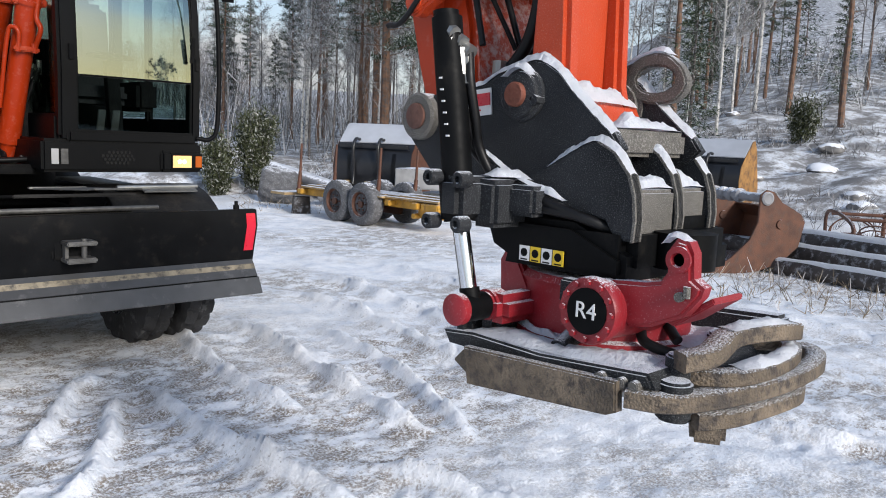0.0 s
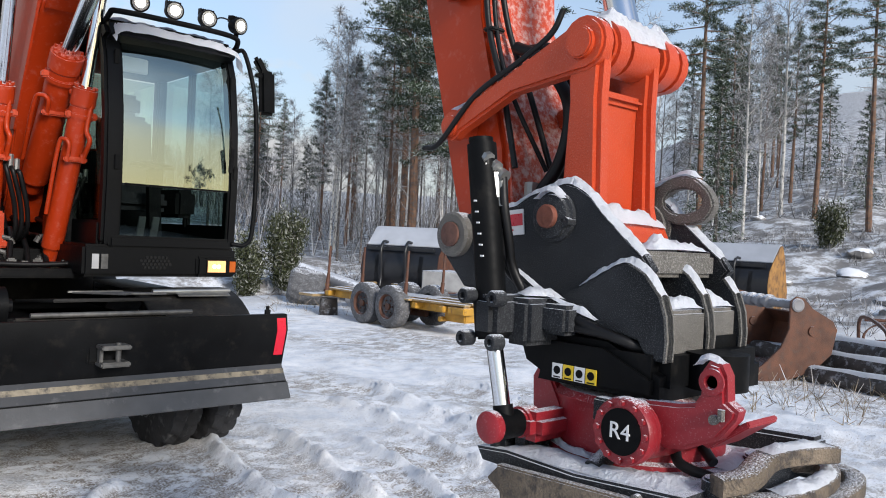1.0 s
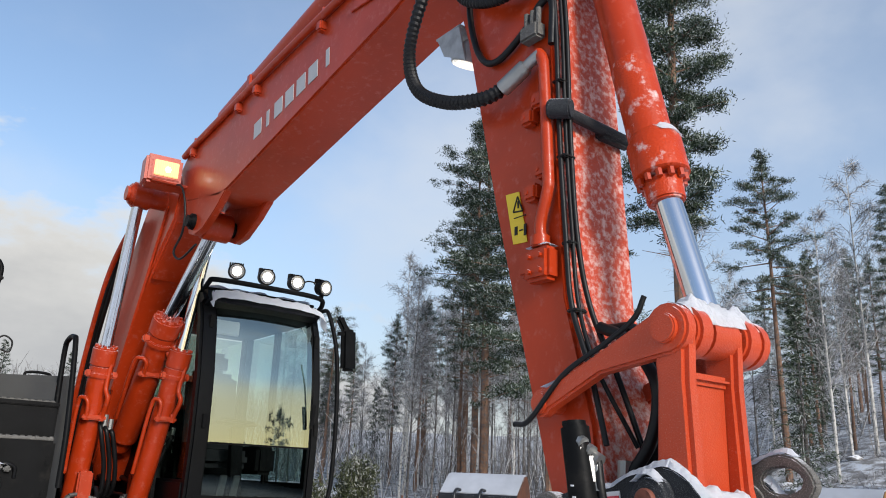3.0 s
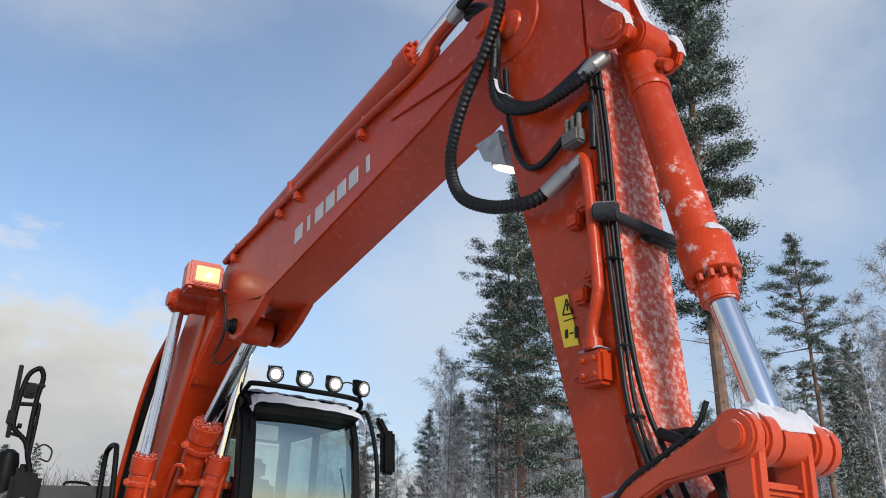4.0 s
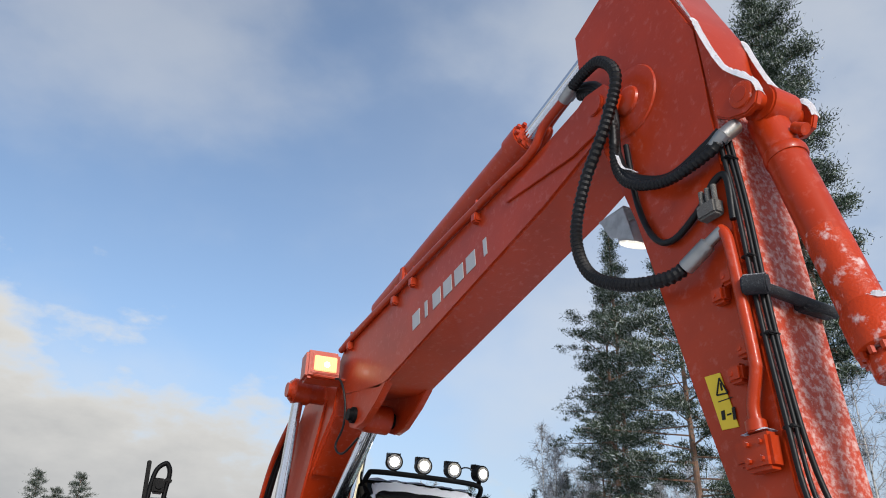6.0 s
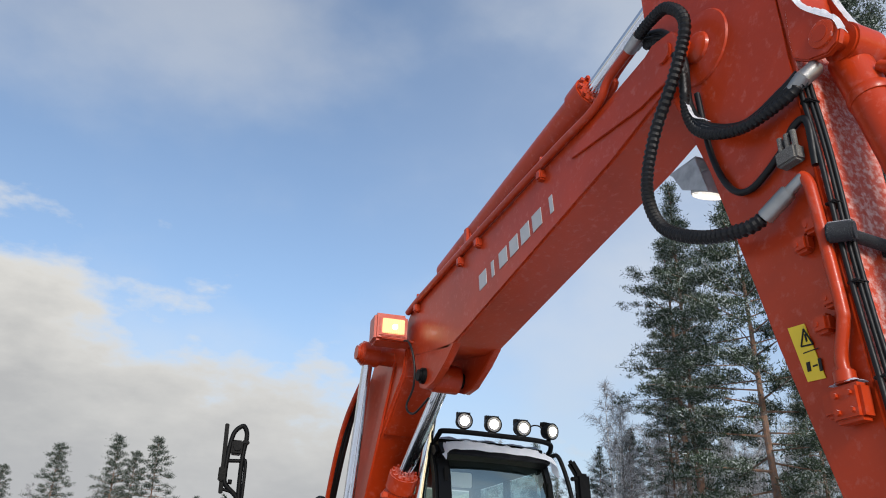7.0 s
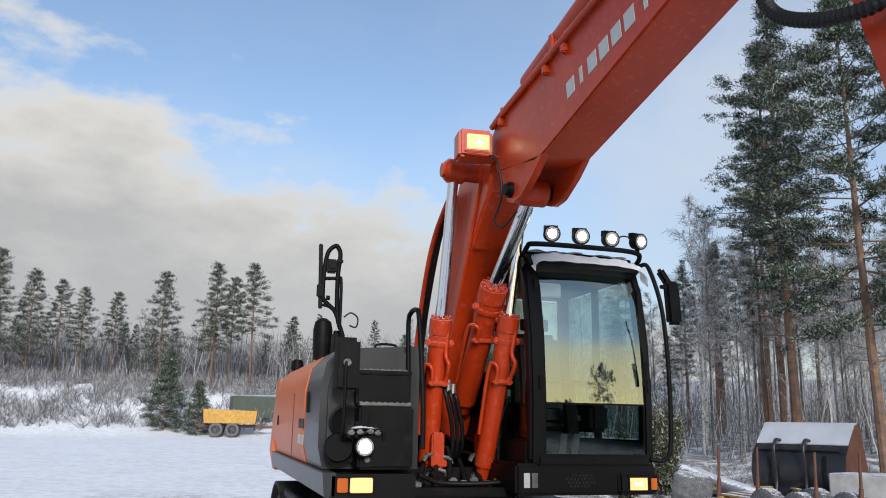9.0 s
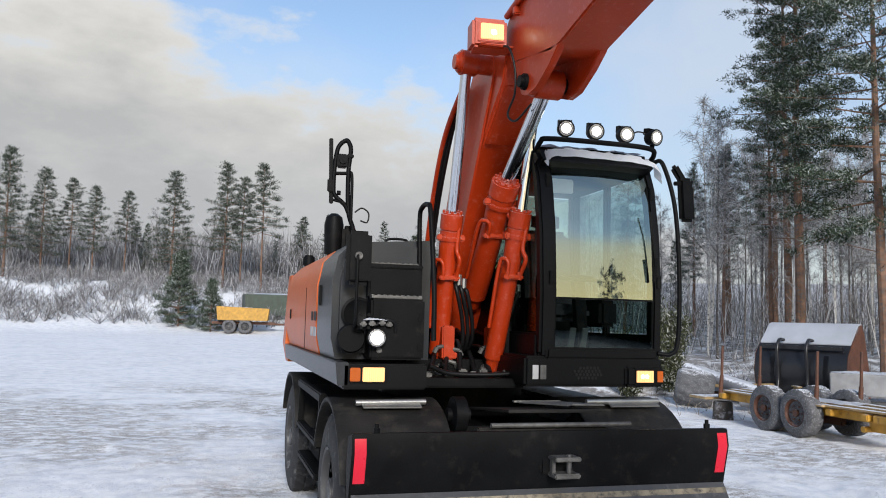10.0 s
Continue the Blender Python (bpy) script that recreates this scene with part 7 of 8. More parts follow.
def plant(kind, x, y, top=None, height=None, which=None):
    v = KINDS[kind]
    trunk, crown, h = v[tree_rng.randrange(len(v)) if which is None else which]
    z = ground_z(x, y, False) - 0.1
    s = ((top - z) if top else height) / h
    name, label, cat = TREE_WORDS[kind]
    e = thing(name, label, cat, (x, y, z), "forest trees")
    e.rotation_euler = (0, 0, tree_rng.uniform(0, 6.28))
    e.scale = (s, s, s)
    for me, n in ((trunk, "trunk"), (crown, "crown")):
        o = new(n, me)
        o.parent = e
    return e


def polar(az, r):
    return YARD.x + r * math.sin(radians(az)), YARD.y + r * math.cos(radians(az))


# trees that stand out one by one
for x, y, top, w in ((18.1, 18.9, 19.0, 2), (24.2, 10.2, 14.0, 1), (29.7, 8.4, 13.5, 3), (23.2, 26.5, 16.5, 1), (24.6, 31.8, 11.6, 0), (19.5, 21.2, 17.5, 1), (26.6, 5.3, 13.0, 3)):
    plant("nearpine", x, y, top, which=w)
plant("bigpine", 16.9, 8.8, 24.7)
plant("broadpine", 15.1, 12.3, 14.6)
for x, y, top in ((22.0, 29.8, 13.4), (30.9, 10.3, 15.5), (22.9, 12.3, 12.4), (25.0, 8.9, 11.6), (28.7, 10.2, 11.6), (17.6, 23.5, 11)):
    plant("birch", x, y, top)
for x, y, top in ((21.9, 8.2, 7.5), (29.8, 12.7, 9.5), (22.2, 33.2, 6.6), (26, 14, 6.5), (31, 7, 8.0), (27, 17, 7.5)):
    plant("spruce", x, y, top)
plant("farpine", 22.4, 39.1, 8.0)
plant("bushpine", -4.3, 59.0, height=5.6)
plant("bushpine", -1.9, 57.5, height=3.9)
for x, y, top in ((-19.3, 71.5, 15.8), (-16.9, 74.1, 14.6), (-14.9, 76.5, 14.2), (-12.7, 74.8, 13.3), (-10.3, 79.1, 13.7), (-5.6, 71.4, 14.7), (-1.0, 71.5, 15.8), (0.6, 73, 14.9), (2.3, 69.3, 15.6), (7.5, 84.9, 12.0)):
    plant("farpine", x, y, top)
for x, y, top in ((-8.7, 83.2, 11.2), (-6.6, 80, 10.5), (4.5, 82, 10), (-22, 85, 12)):
    plant("spruce", x, y, top)
# the wood behind: its trees thin out towards the yard
taken = [(18.1, 18.9), (17.3, 7.9), (15.1, 12.3)]


def scatter(n, az0, az1, r0, r1, kinds, hmin, hmax, gap):
    made = 0
    for _ in range(n * 12):
        if made >= n:
            break
        az, r = tree_rng.uniform(az0, az1), math.sqrt(tree_rng.uniform(r0 * r0, r1 * r1))
        x, y = polar(az, r)
        if any((x - a) ** 2 + (y - b) ** 2 < gap * gap for a, b in taken):
            continue
        taken.append((x, y))
        plant(tree_rng.choice(kinds), x, y, height=tree_rng.uniform(hmin, hmax))
        made += 1


scatter(28, 34, 50, 30, 60, ("pine", "pine", "bare", "bare", "birch"), 8.5, 13.5, 1.5)
scatter(22, 25, 34, 38, 66, ("pine", "bare", "bare", "birch"), 7, 10, 1.5)
scatter(26, 50, 66, 36, 60, ("pine", "pine", "bare", "birch", "spruce"), 6, 10.5, 1.8)
scatter(30, 64, 92, 36, 62, ("spruce", "pine", "spruce", "pine", "bare"), 5, 9.5, 1.8)
scatter(26, 33, 50, 27, 44, ("bare", "birch", "bare"), 6, 10, 1.1)
scatter(30, 14, 27, 60, 95, ("farpine", "bare", "birch", "bare"), 4.5, 8, 2)
scatter(44, -24, 18, 86, 112, ("bare", "bare", "birch", "farpine", "spruce"), 6, 9.5, 2.0)
# unseen woods added round the clearing for reflections; lone pines mirror in the windscreen
scatter(26, 95, 330, 85, 120, ("farpine", "farpine", "spruce"), 4, 8, 5)
for x, y, hh in ((30.3, -50.6, 12.2), (18.0, -51.0, 7.6), (25.5, -53.0, 6.0)):
    plant("lonepine", x, y, height=hh)


# ---- undergrowth ----
def thicket(name, label, n, az0, az1, r0, r1, h0, h1, width, material, lean=0.25, keep=None):
    rng = random.Random(n)
    s = Soup()
    for _ in range(n):
        az, r = rng.uniform(az0, az1), math.sqrt(rng.uniform(r0 * r0, r1 * r1))
        x, y = polar(az, r)
        if noise.noise((x * 0.23, y * 0.23, 9)) < -0.15 + 0.3 * rng.random() - (keep or 0):
            continue
        p = V(x, y, ground_z(x, y) - 0.03)
        for _k in range(4):
            o = (V(0, 0, 1) + unit(rng) * lean * 1.6).normalized()
            h = rng.uniform(h0, h1)
            q = p + o * h
            s.blade(p, q, width, o.cross(unit(rng)).normalized())
            if h1 > 0.8:
                for _j in range(3):
                    b = p.lerp(q, rng.uniform(0.35, 0.95))
                    o2 = (o + unit(rng) * 0.8).normalized()
                    s.blade(b, b + o2 * h * rng.uniform(0.15, 0.35), width * 0.7, o2.cross(unit(rng)).normalized())
    ob = new(name, s.mesh(name, material))
    return tagged(ob, label, "undergrowth", kind="stuff")


thicket("heath_brush", "low frosted heather and dry stalks on the slope", 6500, 30, 95, 16.5, 36, 0.1, 0.4, 0.018, TWIG, 0.5)
thicket("bank_brush", "rimy brushwood over the snowy bank", 4200, -28, 13, 64, 82, 0.5, 1.7, 0.05, TWIG_FAR, 0.5, 0.2)
thicket("far_scrub", "grey rimy saplings crowded behind the pines", 2600, -28, 30, 86, 112, 3.0, 6.5, 0.09, TWIG_FAR, 0.14, 0.6)
thicket("wood_scrub", "thin rimy saplings under the trees", 650, 26, 52, 30, 62, 0.8, 3.2, 0.03, TWIG, 0.2, 0.4)
thicket("slope_scrub", "thin rimy saplings on the open slope", 420, 52, 95, 34, 62, 0.6, 2.4, 0.03, TWIG, 0.25, 0.2)
thicket("dry_grass", "matted frosty grass beside the scrap", 900, 62, 80, 8.6, 14, 0.06, 0.28, 0.012, GRASSY, 1.2, 0.5)
thicket("yard_grass", "tufts of dry grass through the snow", 240, 30, 60, 16, 19, 0.08, 0.3, 0.012, GRASSY, 0.9, 0.5)


# unseen scrub, added so the lower windscreen pane has something dark to mirror
thicket("unseen_scrub", "unseen dark evergreen scrub added to darken the windscreen's reflection", 5200, 112, 196, 19, 26, 1.1, 2.2, 0.22, DARKSCRUB, 0.45, 0.9)


def shrub(x, y, h, w, seed, n=2600):
    rng = random.Random(seed)
    c, t = Soup(), Soup()
    for i in range(26):
        o = (V(0, 0, 1.3) + unit(rng) * V(1, 1, 0.3).length * 0.55).normalized()
        q = V(o.x * w * 0.75, o.y * w * 0.75, max(0.2, o.z) * h * rng.uniform(0.6, 1.0))
        t.limb(V(0, 0, 0), q, 0.02, 0.005, 4)
        for k in range(n // 26):
            u = rng.uniform(0.15, 1.05)
            b = q * u + unit(rng) * (0.17 * w + 0.1) * rng.uniform(0.3, 1.2)
            if b.z < 0.03:
                b.z = 0.05
            d = (V(0, 0, 0.8) + unit(rng)).normalized()
            c.blade(b, b + d * rng.uniform(0.06, 0.14), 0.032, d.cross(unit(rng)).normalized())
    e = thing("juniper_bush", "dense juniper bush with frosted olive-green sprays", "bush", (x, y, ground_z(x, y) - 0.05), "juniper bushes")
    for me, nme in ((t.mesh("branchwork", GREYBARK), "branchwork"), (c.mesh("foliage", JUNIPER), "foliage")):
        o = new(nme, me)
        o.parent = e


shrub(9.2, 13.3, 2.3, 0.95, 1, 9000)
shrub(8.3, 13.6, 1.7, 0.8, 5, 6000)
shrub(23.4, 5.3, 1.6, 1.0, 4, 5000)


def boulder(x, y, s, seed):
    bm = bmesh.new()
    bmesh.ops.create_icosphere(bm, subdivisions=3, radius=1)
    for v in bm.verts:
        k = 1 + 0.35 * noise.noise(v.co * 1.1 + V(seed, 0, 0)) + 0.12 * noise.noise(v.co * 3 + V(0, seed, 0))
        v.co = V(v.co.x * s * k, v.co.y * s * 0.8 * k, v.co.z * s * 0.4 * k)
    o = part("boulder", bm, STONE, None)
    o.location = (x, y, ground_z(x, y) + s * 0.02)
    tagged(o, "grey granite boulder capped with snow", "boulder", "boulders")


STONE = mat("snowy_granite", (0.2, 0.195, 0.19), 0.85, var=0.3, scale=4, bump=0.6, fine=25, frost=0.5, snow_noise=5)
for i in range(26):
    az, r = tree_rng.uniform(42, 88), tree_rng.uniform(19, 36)
    boulder(*polar(az, r), tree_rng.uniform(0.15, 0.5), i)

# ---- scrap and implements along the yard's edge ----
YELLOWPAINT = mat("worn_yellow_paint", (0.45, 0.24, 0.03), 0.55, var=0.25, scale=5, bump=0.1, dirt=(0.25, 0.13, 0.03), dirt_amount=0.2, frost=0.14, snow_noise=20)
RUST = mat("rust_brown_steel", (0.09, 0.032, 0.015), 0.6, var=0.35, scale=7, bump=0.4, fine=90, dirt=(0.07, 0.035, 0.025), dirt_amount=0.3, frost=0.08, snow_noise=120)
RUSTYELLOW = mat("rusty_yellow_steel", (0.33, 0.17, 0.05), 0.7, var=0.35, scale=3, bump=0.2, dirt=(0.12, 0.06, 0.03), dirt_amount=0.4, frost=0.1)
DARKSTEEL = mat("dark_painted_steel", (0.012, 0.0125, 0.015), 0.35, var=0.25, scale=4, bump=0.06, frost=0.05, snow_noise=14)
GREYPIPE = mat("frosted_grey_pipe", (0.22, 0.22, 0.23), 0.65, var=0.2, scale=4, bump=0.15, frost=0.45, snow_noise=12)
CONCRETE = mat("frosty_concrete", (0.3, 0.3, 0.3), 0.85, var=0.2, scale=5, bump=0.4, frost=0.5, snow_noise=6)
TIMBER = mat("weathered_boards", (0.34, 0.24, 0.12), 0.8, var=0.3, scale=6, bump=0.3, frost=0.25, snow_noise=15)
GREENPAINT = mat("green_container_paint", (0.04, 0.06, 0.045), 0.5, var=0.2, scale=2, bump=0.05, frost=0.2)


def g(x, y):
    return ground_z(x, y, True)


def placed(name, label, category, x, y, yaw=0, dz=0.0, group=""):
    e = thing(name, label, category, (x, y, g(x, y) + dz), group)
    e.rotation_euler = (0, 0, radians(yaw))
    return e


def shell(outer, t, x0, x1):
    """A bent plate: the open line outer (y, z) with thickness t, from x0 to x1."""
    P = [Vector(p) for p in outer]
    inner = []
    for i, p in enumerate(P):
        d = (P[min(i + 1, len(P) - 1)] - P[max(i - 1, 0)]).normalized()
        inner.append((p.x - d.y * t, p.y + d.x * t))
    return prof([tuple(p) for p in P] + inner[::-1], x0, x1, bevel=0.0)


def arc(cy, cz, r, a0, a1, n):
    return [(cy + r * math.cos(radians(a0 + (a1 - a0) * i / n)), cz + r * math.sin(radians(a0 + (a1 - a0) * i / n))) for i in range(n + 1)]


RIMESHEET = mat("smooth_rime", (0.42, 0.44, 0.48), 0.6, var=0.08, scale=3, bump=0.1)


def loader_bucket(x, y, yaw, w, h, body, side, label):
    """A loader bucket tipped on its front edge; local x is its width, its back faces local -y."""
    e = placed("loader_bucket", label, "bucket", x, y, yaw)
    s = h / 1.4
    line = [(0.95, 0.02), (0.45, 0.03), (0.15, 0.12), (-0.05, 0.32), (-0.12, 0.6), (-0.05, 0.88), (0.12, 1.05), (0.5, 1.38), (0.62, 1.4)]
    line = [(a * s, b * s) for a, b in line]
    back = part("back_plate", shell(line, -0.02, -w / 2, w / 2), body, e)
    side_o = line + [(0.75 * s, 1.2 * s), (0.98 * s, 0.5 * s), (1.02 * s, 0.05 * s)]
    for k in (-1, 1):
        part("side_plate", prof(side_o, k * w / 2 - 0.012, k * w / 2 + 0.012, bevel=0.004), side, e, "rusty side plate")
    part("lip", box((0, 0.99 * s, 0.03), (w, 0.16, 0.03), 0.006), body, e)
    for k in (-0.22, 0.1):
        part("hook", tube([(k * w, 0.1 * s, 1.12 * s), (k * w, -0.08 * s, 1.12 * s), (k * w, -0.18 * s, 0.95 * s), (k * w, -0.14 * s, 0.5 * s), (k * w, -0.18 * s, 0.3 * s)], 0.035), body, e, "curved mounting hook")
    part("stiffener", box((0, -0.02 * s, 1.0 * s), (w * 0.9, 0.06, 0.08), 0.01), body, e)
    part("rime_sheet", prof([(0.125 * s, 1.075 * s), (0.5 * s, 1.405 * s), (0.62 * s, 1.425 * s), (0.61 * s, 1.405 * s), (0.5 * s, 1.385 * s), (0.13 * s, 1.055 * s)], -w / 2 + 0.01, w / 2 - 0.01, bevel=0.0), RIMESHEET, e, "smooth rime on the sloping back")
    for k in (-0.3, 0.28):
        part("wear_strip", shell([(a, b) for a, b in line[1:6]], -0.03, k * w - 0.05, k * w + 0.05), body, e)
    return e


bxy = polar(39.7, 18.0)
loader_bucket(bxy[0], bxy[1], -62, 1.85, 1.7, DARKSTEEL, RUST, "black loader bucket capped with snow, resting in the scrap")
bxy = polar(62.5, 20.0)
loader_bucket(bxy[0], bxy[1], -84, 1.9, 1.65, DARKSTEEL, RUSTYELLOW, "dark and yellow loader bucket standing behind the rusty one")


def digging_bucket():
    e = thing("digging_bucket", "rust-brown excavator bucket with a top tube, lying in snow", "bucket", (7.83, 0.045, g(7.83, 0.045) - 0.02))
    e.scale = (1.1, 1.1, 1.1)
    e.rotation_euler = (0, 0, math.atan2(0.854, 0.484) - math.pi / 2 - math.pi / 2)
    # local y runs along the side plate away from the cutting edge, local -x along the width
    side = [(0.0, 0.02), (0.3, 0.0), (0.65, 0.03), (0.98, 0.14), (1.2, 0.33), (1.26, 0.62), (1.2, 0.72), (0.92, 0.86), (0.8, 0.98), (0.7, 1.0), (0.62, 0.94), (0.62, 0.62), (0.52, 0.4), (0.3, 0.2)]
    W = 1.15
    for k in (0, 1):
        sp = part("side_plate", prof(side, -k * W - 0.015, -k * W + 0.015, bevel=0.004), RUST, e, "rusty side plate with a boss")
        part("boss", lathe([(-0.03, 0.075), (0.0, 0.08), (0.03, 0.08), (0.04, 0.06), (0.03, 0.04)], (-k * W, 0.71, 0.9), (1, 0, 0)), GREYPIPE, sp)
        part("wear_pad", lathe([(-0.002, 0.06), (0.022, 0.055)], (-k * W + 0.012, 0.92, 0.6), (1, 0, 0), 20), RUST, sp)
    part("shell", shell([(0.02, 0.02), (0.3, 0.0), (0.65, 0.03), (0.98, 0.14), (1.2, 0.33), (1.26, 0.62), (1.1, 0.78)], 0.02, -W, 0), RUST, e)
    part("top_tube", join(cyl((-W, 0.71, 0.9), (0, 0.71, 0.9), 0.055), *[lathe([(-0.05, 0.06), (-0.03, 0.085), (0.03, 0.085), (0.05, 0.06)], (-W * f_, 0.71, 0.9), (1, 0, 0)) for f_ in (0.45, 0.6, 0.75, 0.9)]), GREYPIPE, e, "frosted tube across the bucket's top")
    part("cutting_edge", box((-W / 2, 0.0, 0.02), (W + 0.04, 0.2, 0.03), 0.006), RUST, e)
    for i in range(5):
        part("tooth", box((-W * (i + 0.5) / 5, -0.12, 0.03), (0.07, 0.14, 0.045), 0.012), RUST, e)
    part("drift", snow_strip([(-W + 0.1, 0.55, 0.05), (-W / 2, 0.5, 0.05), (-0.1, 0.5, 0.05)], (0, 0.6, 0), 0.06, seed=91), SNOW, e, "snow drifted into the bucket")
    return e


digging_bucket()


def farm_wheel(parent, x, y, r, w, out, rim_mat):
    t = tyre_mesh(r, w, 26, 0.008)
    bmesh.ops.translate(t, vec=(x, y, r), verts=t.verts)
    ty = part("tyre", t, FROSTTYRE, parent, "frosted trailer tyre")
    part("rim", join(lathe([(out * -w * 0.1, r * 0.5), (out * w * 0.3, r * 0.5), (out * w * 0.46, r * 0.55), (out * w * 0.5, r * 0.58), (out * w * 0.3, r * 0.6)], (x, y, r), (1, 0, 0)), cyl((x, y, r), (x + out * w * 0.45, y, r), r * 0.16), *bolts((x + out * w * 0.3, y, r), (out, 0, 0), r * 0.32, 6, 0.014, 0.025)), rim_mat, ty, "rusty rim")


FROSTTYRE = mat("rimy_tyre_rubber", (0.085, 0.086, 0.09), 0.85, var=0.35, scale=9, bump=0.4, dirt=(0.24, 0.24, 0.255), dirt_amount=0.3, dirt_scale=45, frost=0.18, snow_noise=60)


def trailer():
    e = placed("timber_trailer", "yellow bogie timber trailer with rusty stakes and frosty boards", "trailer", 7.5, 6.5)
    for sx, out in ((-0.42, -1), (0.55, 1)):
        for y in (0.38, -0.38):
            farm_wheel(e, sx, y, 0.37, 0.28, out, RUST)
    fr = part("frame", join(box((-0.16, 0.0, 0.62), (0.12, 3.9, 0.14), 0.012), box((0.3, 0.0, 0.62), (0.12, 3.9, 0.14), 0.012), *[box((0.07, y, 0.63), (0.9, 0.12, 0.1), 0.012) for y in (-1.6, -0.9, 1.75)]), YELLOWPAINT, e, "worn yellow trailer frame")
    part("bogie", join(box((-0.24, 0, 0.42), (0.1, 0.85, 0.14), 0.02), box((0.38, 0, 0.42), (0.1, 0.85, 0.14), 0.02), cyl((-0.4, 0, 0.46), (0.5, 0, 0.46), 0.05)), RUST, e)
    part("rear_box", join(box((0.05, -1.75, 0.5), (0.5, 0.5, 0.16), 0.02), cyl((-0.3, -1.5, 0.45), (0.45, -1.5, 0.45), 0.045), box((-0.2, -1.9, 0.62), (0.25, 0.4, 0.12), 0.015)), YELLOWPAINT, e)
    for i, (x, y) in enumerate(((-0.34, 1.82), (0.5, 1.82), (-0.36, -0.62), (0.5, -0.62))):
        st = part("stake", join(cyl((x, y, 0.6), (x + 0.02, y - 0.02, 1.0), 0.04, 0.035), cyl((x + 0.02, y - 0.02, 1.0), (x + 0.035, y - 0.03, 1.55), 0.026, 0.022)), RUST, e, "rusty upright stake")
    for i in range(5):
        part("board", box((-0.3 + 0.19 * i, 0.5 + 0.08 * (i % 2), 0.715 + 0.02 * (i % 2)), (0.15, 2.7 - 0.2 * (i % 3), 0.03), 0.004, (0, 0, 1.5 * (i - 2))), TIMBER, e)
    for i in range(4):
        part("board", box((-0.28 + 0.2 * i, -1.35, 0.72 + 0.02 * (i % 2)), (0.14, 1.5, 0.03), 0.004, (0, 0, -2 * (i - 1.5))), TIMBER, e)
    part("drawbar_board", box((-0.2, 2.25, 0.56), (0.7, 0.5, 0.05), 0.006), TIMBER, e)
    part("frame_snow", snow_strip([(0.05, -1.0, 0.75), (0.05, 0.2, 0.755), (0.05, 1.4, 0.75)], (0.5, 0, 0), 0.02, n=8, seed=95), SNOW, e)
    for c in e.children:      # the bed hangs low between the wheels
        if not c.name.startswith("tyre"):
            c.location.z -= 0.19


trailer()
bl0 = placed("chopping_block", "grey stump propping the trailer's drawbar", "stump", 7.38, 8.55)
part("stump", lathe([(-0.02, 0.2), (0.05, 0.19), (0.32, 0.175), (0.35, 0.165)], (0, 0, 0), (0, 0, 1), 20), GREYBARK, bl0)

tyx = polar(33.0, 18.2)
tb = tyre_mesh(0.38, 0.8, 12, 0.02)
bmesh.ops.transform(tb, matrix=pose(0, 0, 0.38, 0, 9, -33), verts=tb.verts)
to = part("tractor_tyre", tb, FROSTTYRE)
to.location = (tyx[0], tyx[1], g(*tyx))
tagged(to, "wide old tractor tyre furred with rime", "tyre")


def lying(name, label, cat, a, b, r, mat_, za, zb, group="", hollow=True):
    (x0, y0), (x1, y1) = a, b
    p, q = V(x0, y0, g(x0, y0) + za), V(x1, y1, g(x1, y1) + zb)
    e = thing(name, label, cat, p, group)
    d = (q - p).normalized()
    if hollow:
        bm = lathe([(0.02, r * 0.8), (0, r * 0.82), (0, r), ((q - p).length, r), ((q - p).length, r * 0.82), ((q - p).length - 0.02, r * 0.8)], (0, 0, 0), d, 20)
    else:
        bm = lathe([(0, r * 0.95), (0.01, r), ((q - p).length, r * 0.85)], (0, 0, 0), d, 14)
    part("pipe" if hollow else "log", bm, mat_, e)
    part("snow_ridge", snow_strip([V(0, 0, r * 0.93) + d * 0.05, V(0, 0, r * 0.95) + d * (q - p).length * 0.5, V(0, 0, r * 0.9) + d * ((q - p).length - 0.05)], Vector((d.y, -d.x, 0)) * r * 1.2, r * 0.25, seed=int(x0 * 10) % 50, lap=r * 0.25), SNOW, e)


lying("steel_pipe", "grey steel pipe lying across the scrap heap", "pipe", polar(32.6, 19.6), polar(37.6, 17.6), 0.15, GREYPIPE, 0.75, 0.3, "scrap pipes")
lying("steel_pipe", "grey steel pipe half sunk in snow", "pipe", polar(36.0, 17.6), polar(39.6, 17.0), 0.12, GREYPIPE, 0.2, 0.2, "scrap pipes")
for i, (a, b, z0, z1, r) in enumerate((((62, 14.2), (84, 10.9), 0.32, 0.35, 0.15), ((64.5, 12.4), (86, 10.2), 0.24, 0.25, 0.13), ((66.5, 11.6), (88, 9.6), 0.1, 0.12, 0.12), ((68.5, 11.9), (89, 9.9), 0.1, 0.1, 0.1), ((63.5, 13.2), (86, 11.2), 0.1, 0.12, 0.13))):
    lying("utility_pole", "dark weathered pole with snow on top", "pole", polar(*a), polar(*b), r, GREYBARK, z0, z1, "stacked poles", False)
for az, r, sx, sy, sz, rz, zz in ((43.6, 16.9, 1.3, 0.45, 0.42, -55, 0.42), (42.0, 16.2, 1.15, 0.4, 0.3, -40, 0.0), (45.0, 17.4, 1.2, 0.5, 0.42, -30, 0.0)):
    x, y = polar(az, r)
    c = placed("concrete_block", "pale concrete block with frost and snow", "block", x, y, rz, zz, "concrete blocks")
    part("block", box((0, 0, sz / 2), (sx, sy, sz), 0.02), CONCRETE, c)
    part("snow_cap", snow_strip([(-sx / 2, 0, sz), (0, 0, sz), (sx / 2, 0, sz)], (0, sy * 0.95, 0), 0.035, seed=int(az)), SNOW, c)
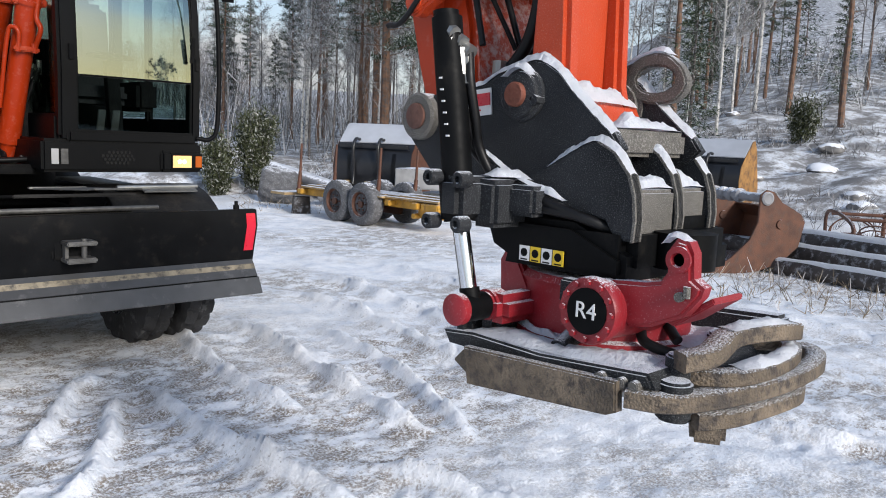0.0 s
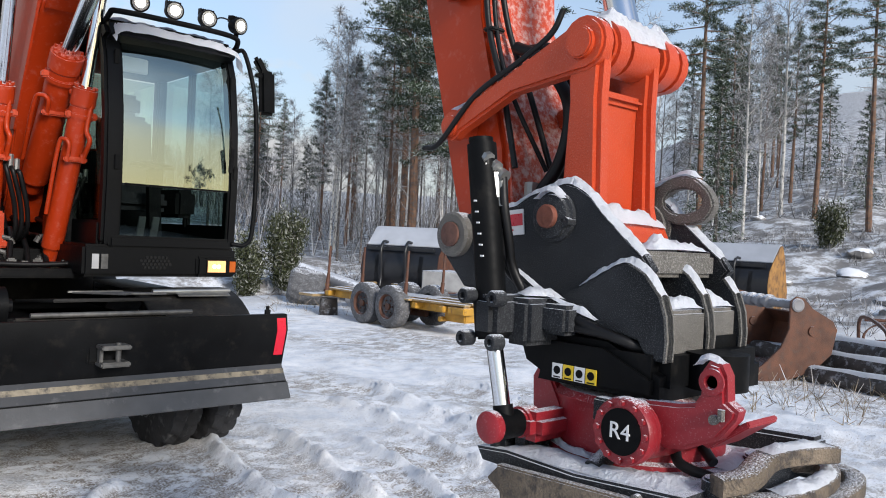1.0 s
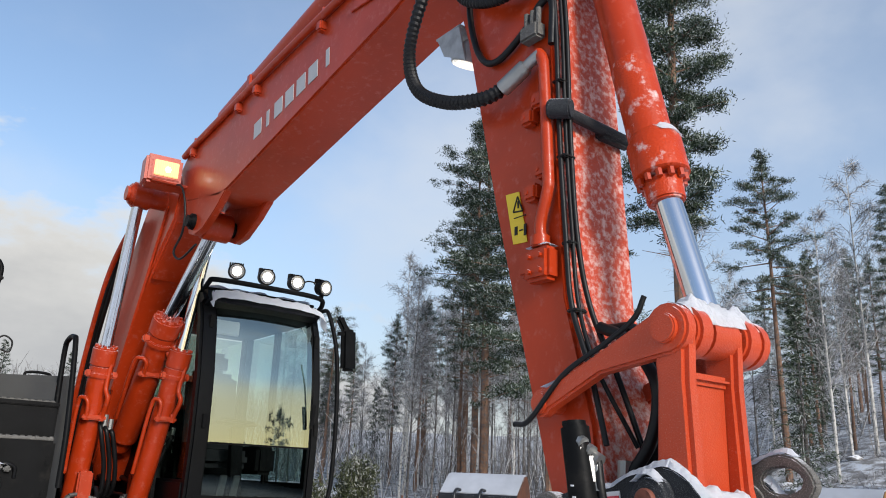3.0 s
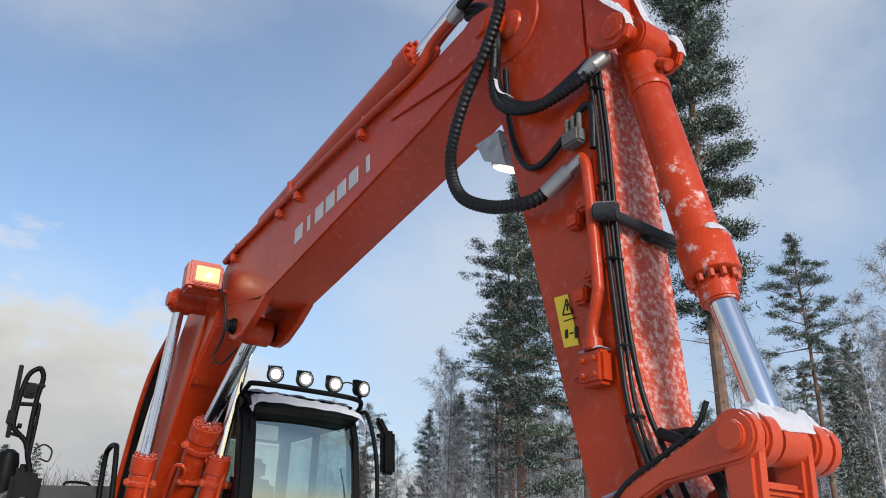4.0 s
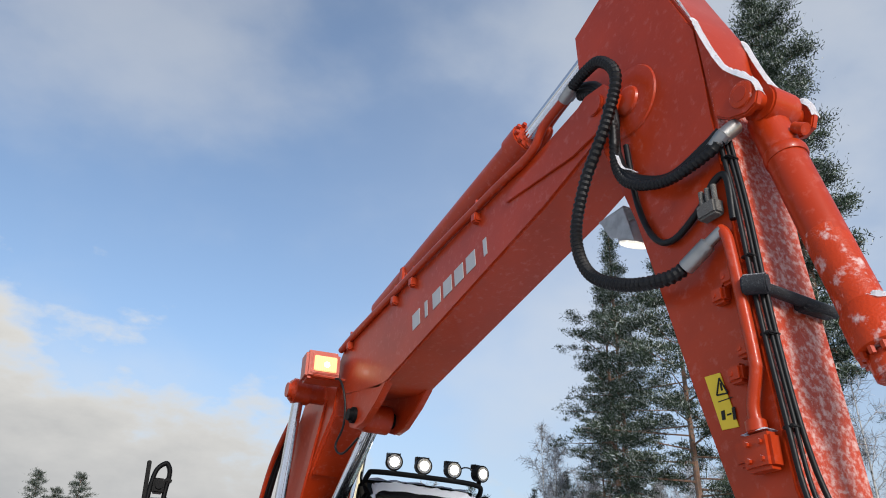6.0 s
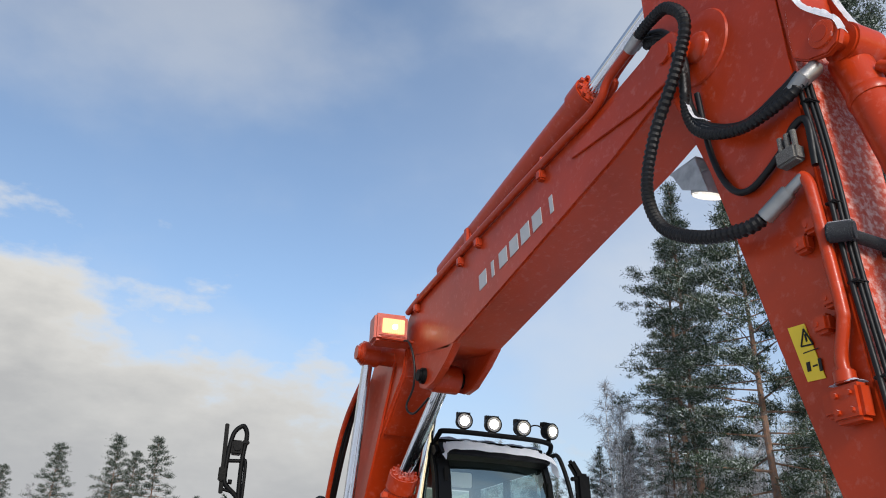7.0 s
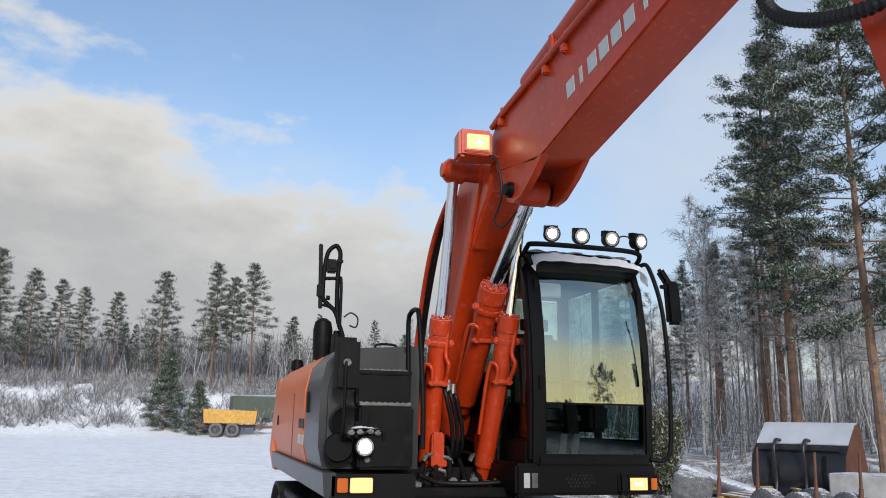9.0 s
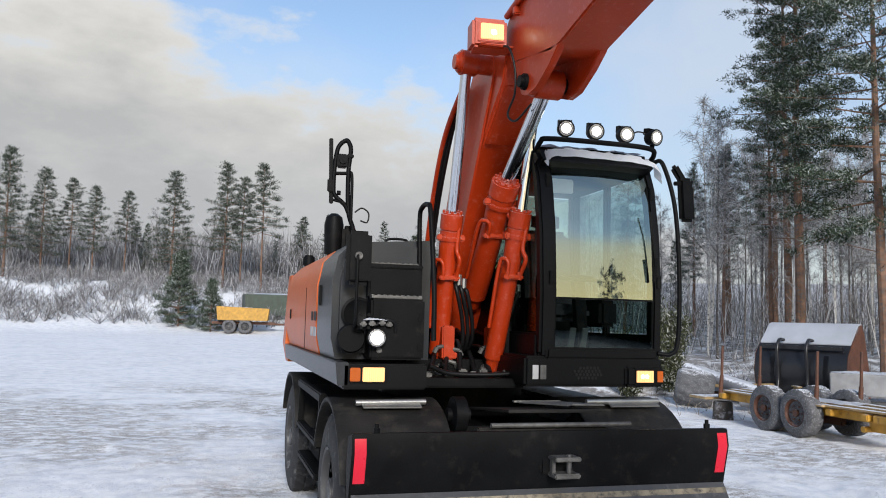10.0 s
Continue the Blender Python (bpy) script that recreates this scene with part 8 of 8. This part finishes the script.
for i in range(9):
    az, r = 34.0 + 0.95 * i, 18.8 + 0.5 * math.sin(i * 2.1)
    x, y = polar(az, r)
    b = placed("scrap_beam", "rusty or frosted beam thrown on the heap", "beam", x, y, 20 + 47 * i, 0.1 + 0.1 * (i % 3), "scrap beams")
    part("beam", join(box((0, 0, 0), (1.3, 0.1, 0.03), 0.004), box((0, 0.0, 0.06), (1.3, 0.02, 0.1), 0.003), box((0, 0, 0.12), (1.3, 0.1, 0.03), 0.004)) if i % 2 else box((0, 0, 0.06), (1.5, 0.18, 0.06), 0.006, (4, 5, 0)), (RUST, GREYPIPE, TIMBER)[i % 3], b)


def harrow():
    e = placed("harrow_frame", "rust-red tube frame of an old harrow with wire", "harrow", 12.2, -0.9, 30)
    part("frame", join(tube([(-1.0, 0, 0.12), (-1.0, 0, 0.5), (-0.85, 0, 0.6), (0.9, 0, 0.62), (1.0, 0, 0.5), (1.0, 0, 0.1)], 0.035, smooth=5), tube([(-1.0, 0.9, 0.12), (-1.0, 0.9, 0.55), (0.9, 0.9, 0.62), (1.0, 0.9, 0.1)], 0.03, smooth=5), cyl((-0.5, 0, 0.6), (-0.5, 0.9, 0.6), 0.03), cyl((0.6, 0, 0.61), (0.6, 0.9, 0.61), 0.03)), RUST, e)
    rng = random.Random(4)
    for i in range(9):
        c = V(rng.uniform(-2.6, 0.9), rng.uniform(-0.1, 1.0), 0.3)
        r = rng.uniform(0.2, 0.38)
        ax = unit(rng)
        a = ax.cross(V(0, 0, 1)).normalized(); b = ax.cross(a)
        part("wire_coil", tube([c + a * r * math.cos(t) + b * r * 0.8 * math.sin(t) + ax * 0.02 * t for t in [k * 0.7 for k in range(18)]], 0.012, seg=6, smooth=3), RUST, e)


harrow()


def dump_wagon():
    e = placed("dump_wagon", "yellow tipping wagon parked at the far edge of the yard", "wagon", 0.5, 57.0, -6)
    tub = [(-1.85, 0.95), (1.75, 0.95), (1.85, 1.85), (1.78, 1.85), (1.7, 1.02), (-1.78, 1.02), (-1.88, 1.95), (-1.95, 1.95)]
    flank = [(-1.85, 0.95), (1.75, 0.95), (1.85, 1.85), (-1.95, 1.95)]
    body = part("box_body", join(prof(tub, -1.1, 1.1, bevel=0.0), prof(flank, -1.15, -1.08, bevel=0.0), prof(flank, 1.08, 1.15, bevel=0.0)), YELLOWPAINT, e, "yellow ribbed tipping body")
    for k in range(6):
        part("rib", box((-1.17, -1.65 + 0.66 * k, 1.42), (0.07, 0.09, 0.88), 0.01), YELLOWPAINT, body)
    part("top_rail", box((-1.17, -0.05, 1.86), (0.08, 3.7, 0.08), 0.01, (-1.5, 0, 0)), YELLOWPAINT, body)
    part("load_snow", snow_strip([(0, -1.7, 1.75), (0, 0, 1.8), (0, 1.6, 1.72)], (2.0, 0, 0), 0.12, seed=13), SNOW, e)
    part("chassis", join(box((-0.4, 0, 0.75), (0.15, 4.6, 0.2), 0.02), box((0.4, 0, 0.75), (0.15, 4.6, 0.2), 0.02), box((0, 2.6, 0.7), (0.2, 1.2, 0.15), 0.02), box((-0.95, -1.4, 0.7), (0.1, 0.9, 0.35), 0.02)), RUST, e)
    for y in (-1.0, 0.15):
        for x, o in ((-0.95, -1), (0.95, 1)):
            farm_wheel(e, x, y, 0.5, 0.36, o, RIM)
    e.rotation_euler = (0, 0, radians(-96))


dump_wagon()
ct = placed("steel_container", "dark green steel container behind the wagon", "container", 3.6, 62.5, 4)
part("box", box((0, 0, 1.0), (6.0, 2.4, 1.7), 0.03), GREENPAINT, ct)
for k in range(15):
    part("rib", box((-2.8 + 0.4 * k, -1.21, 1.0), (0.12, 0.06, 1.5), 0.01), GREENPAINT, ct)
part("roof_snow", snow_strip([(-2.9, 0, 1.86), (0, 0, 1.87), (2.9, 0, 1.86)], (0, 2.3, 0), 0.12, seed=9), SNOW, ct)
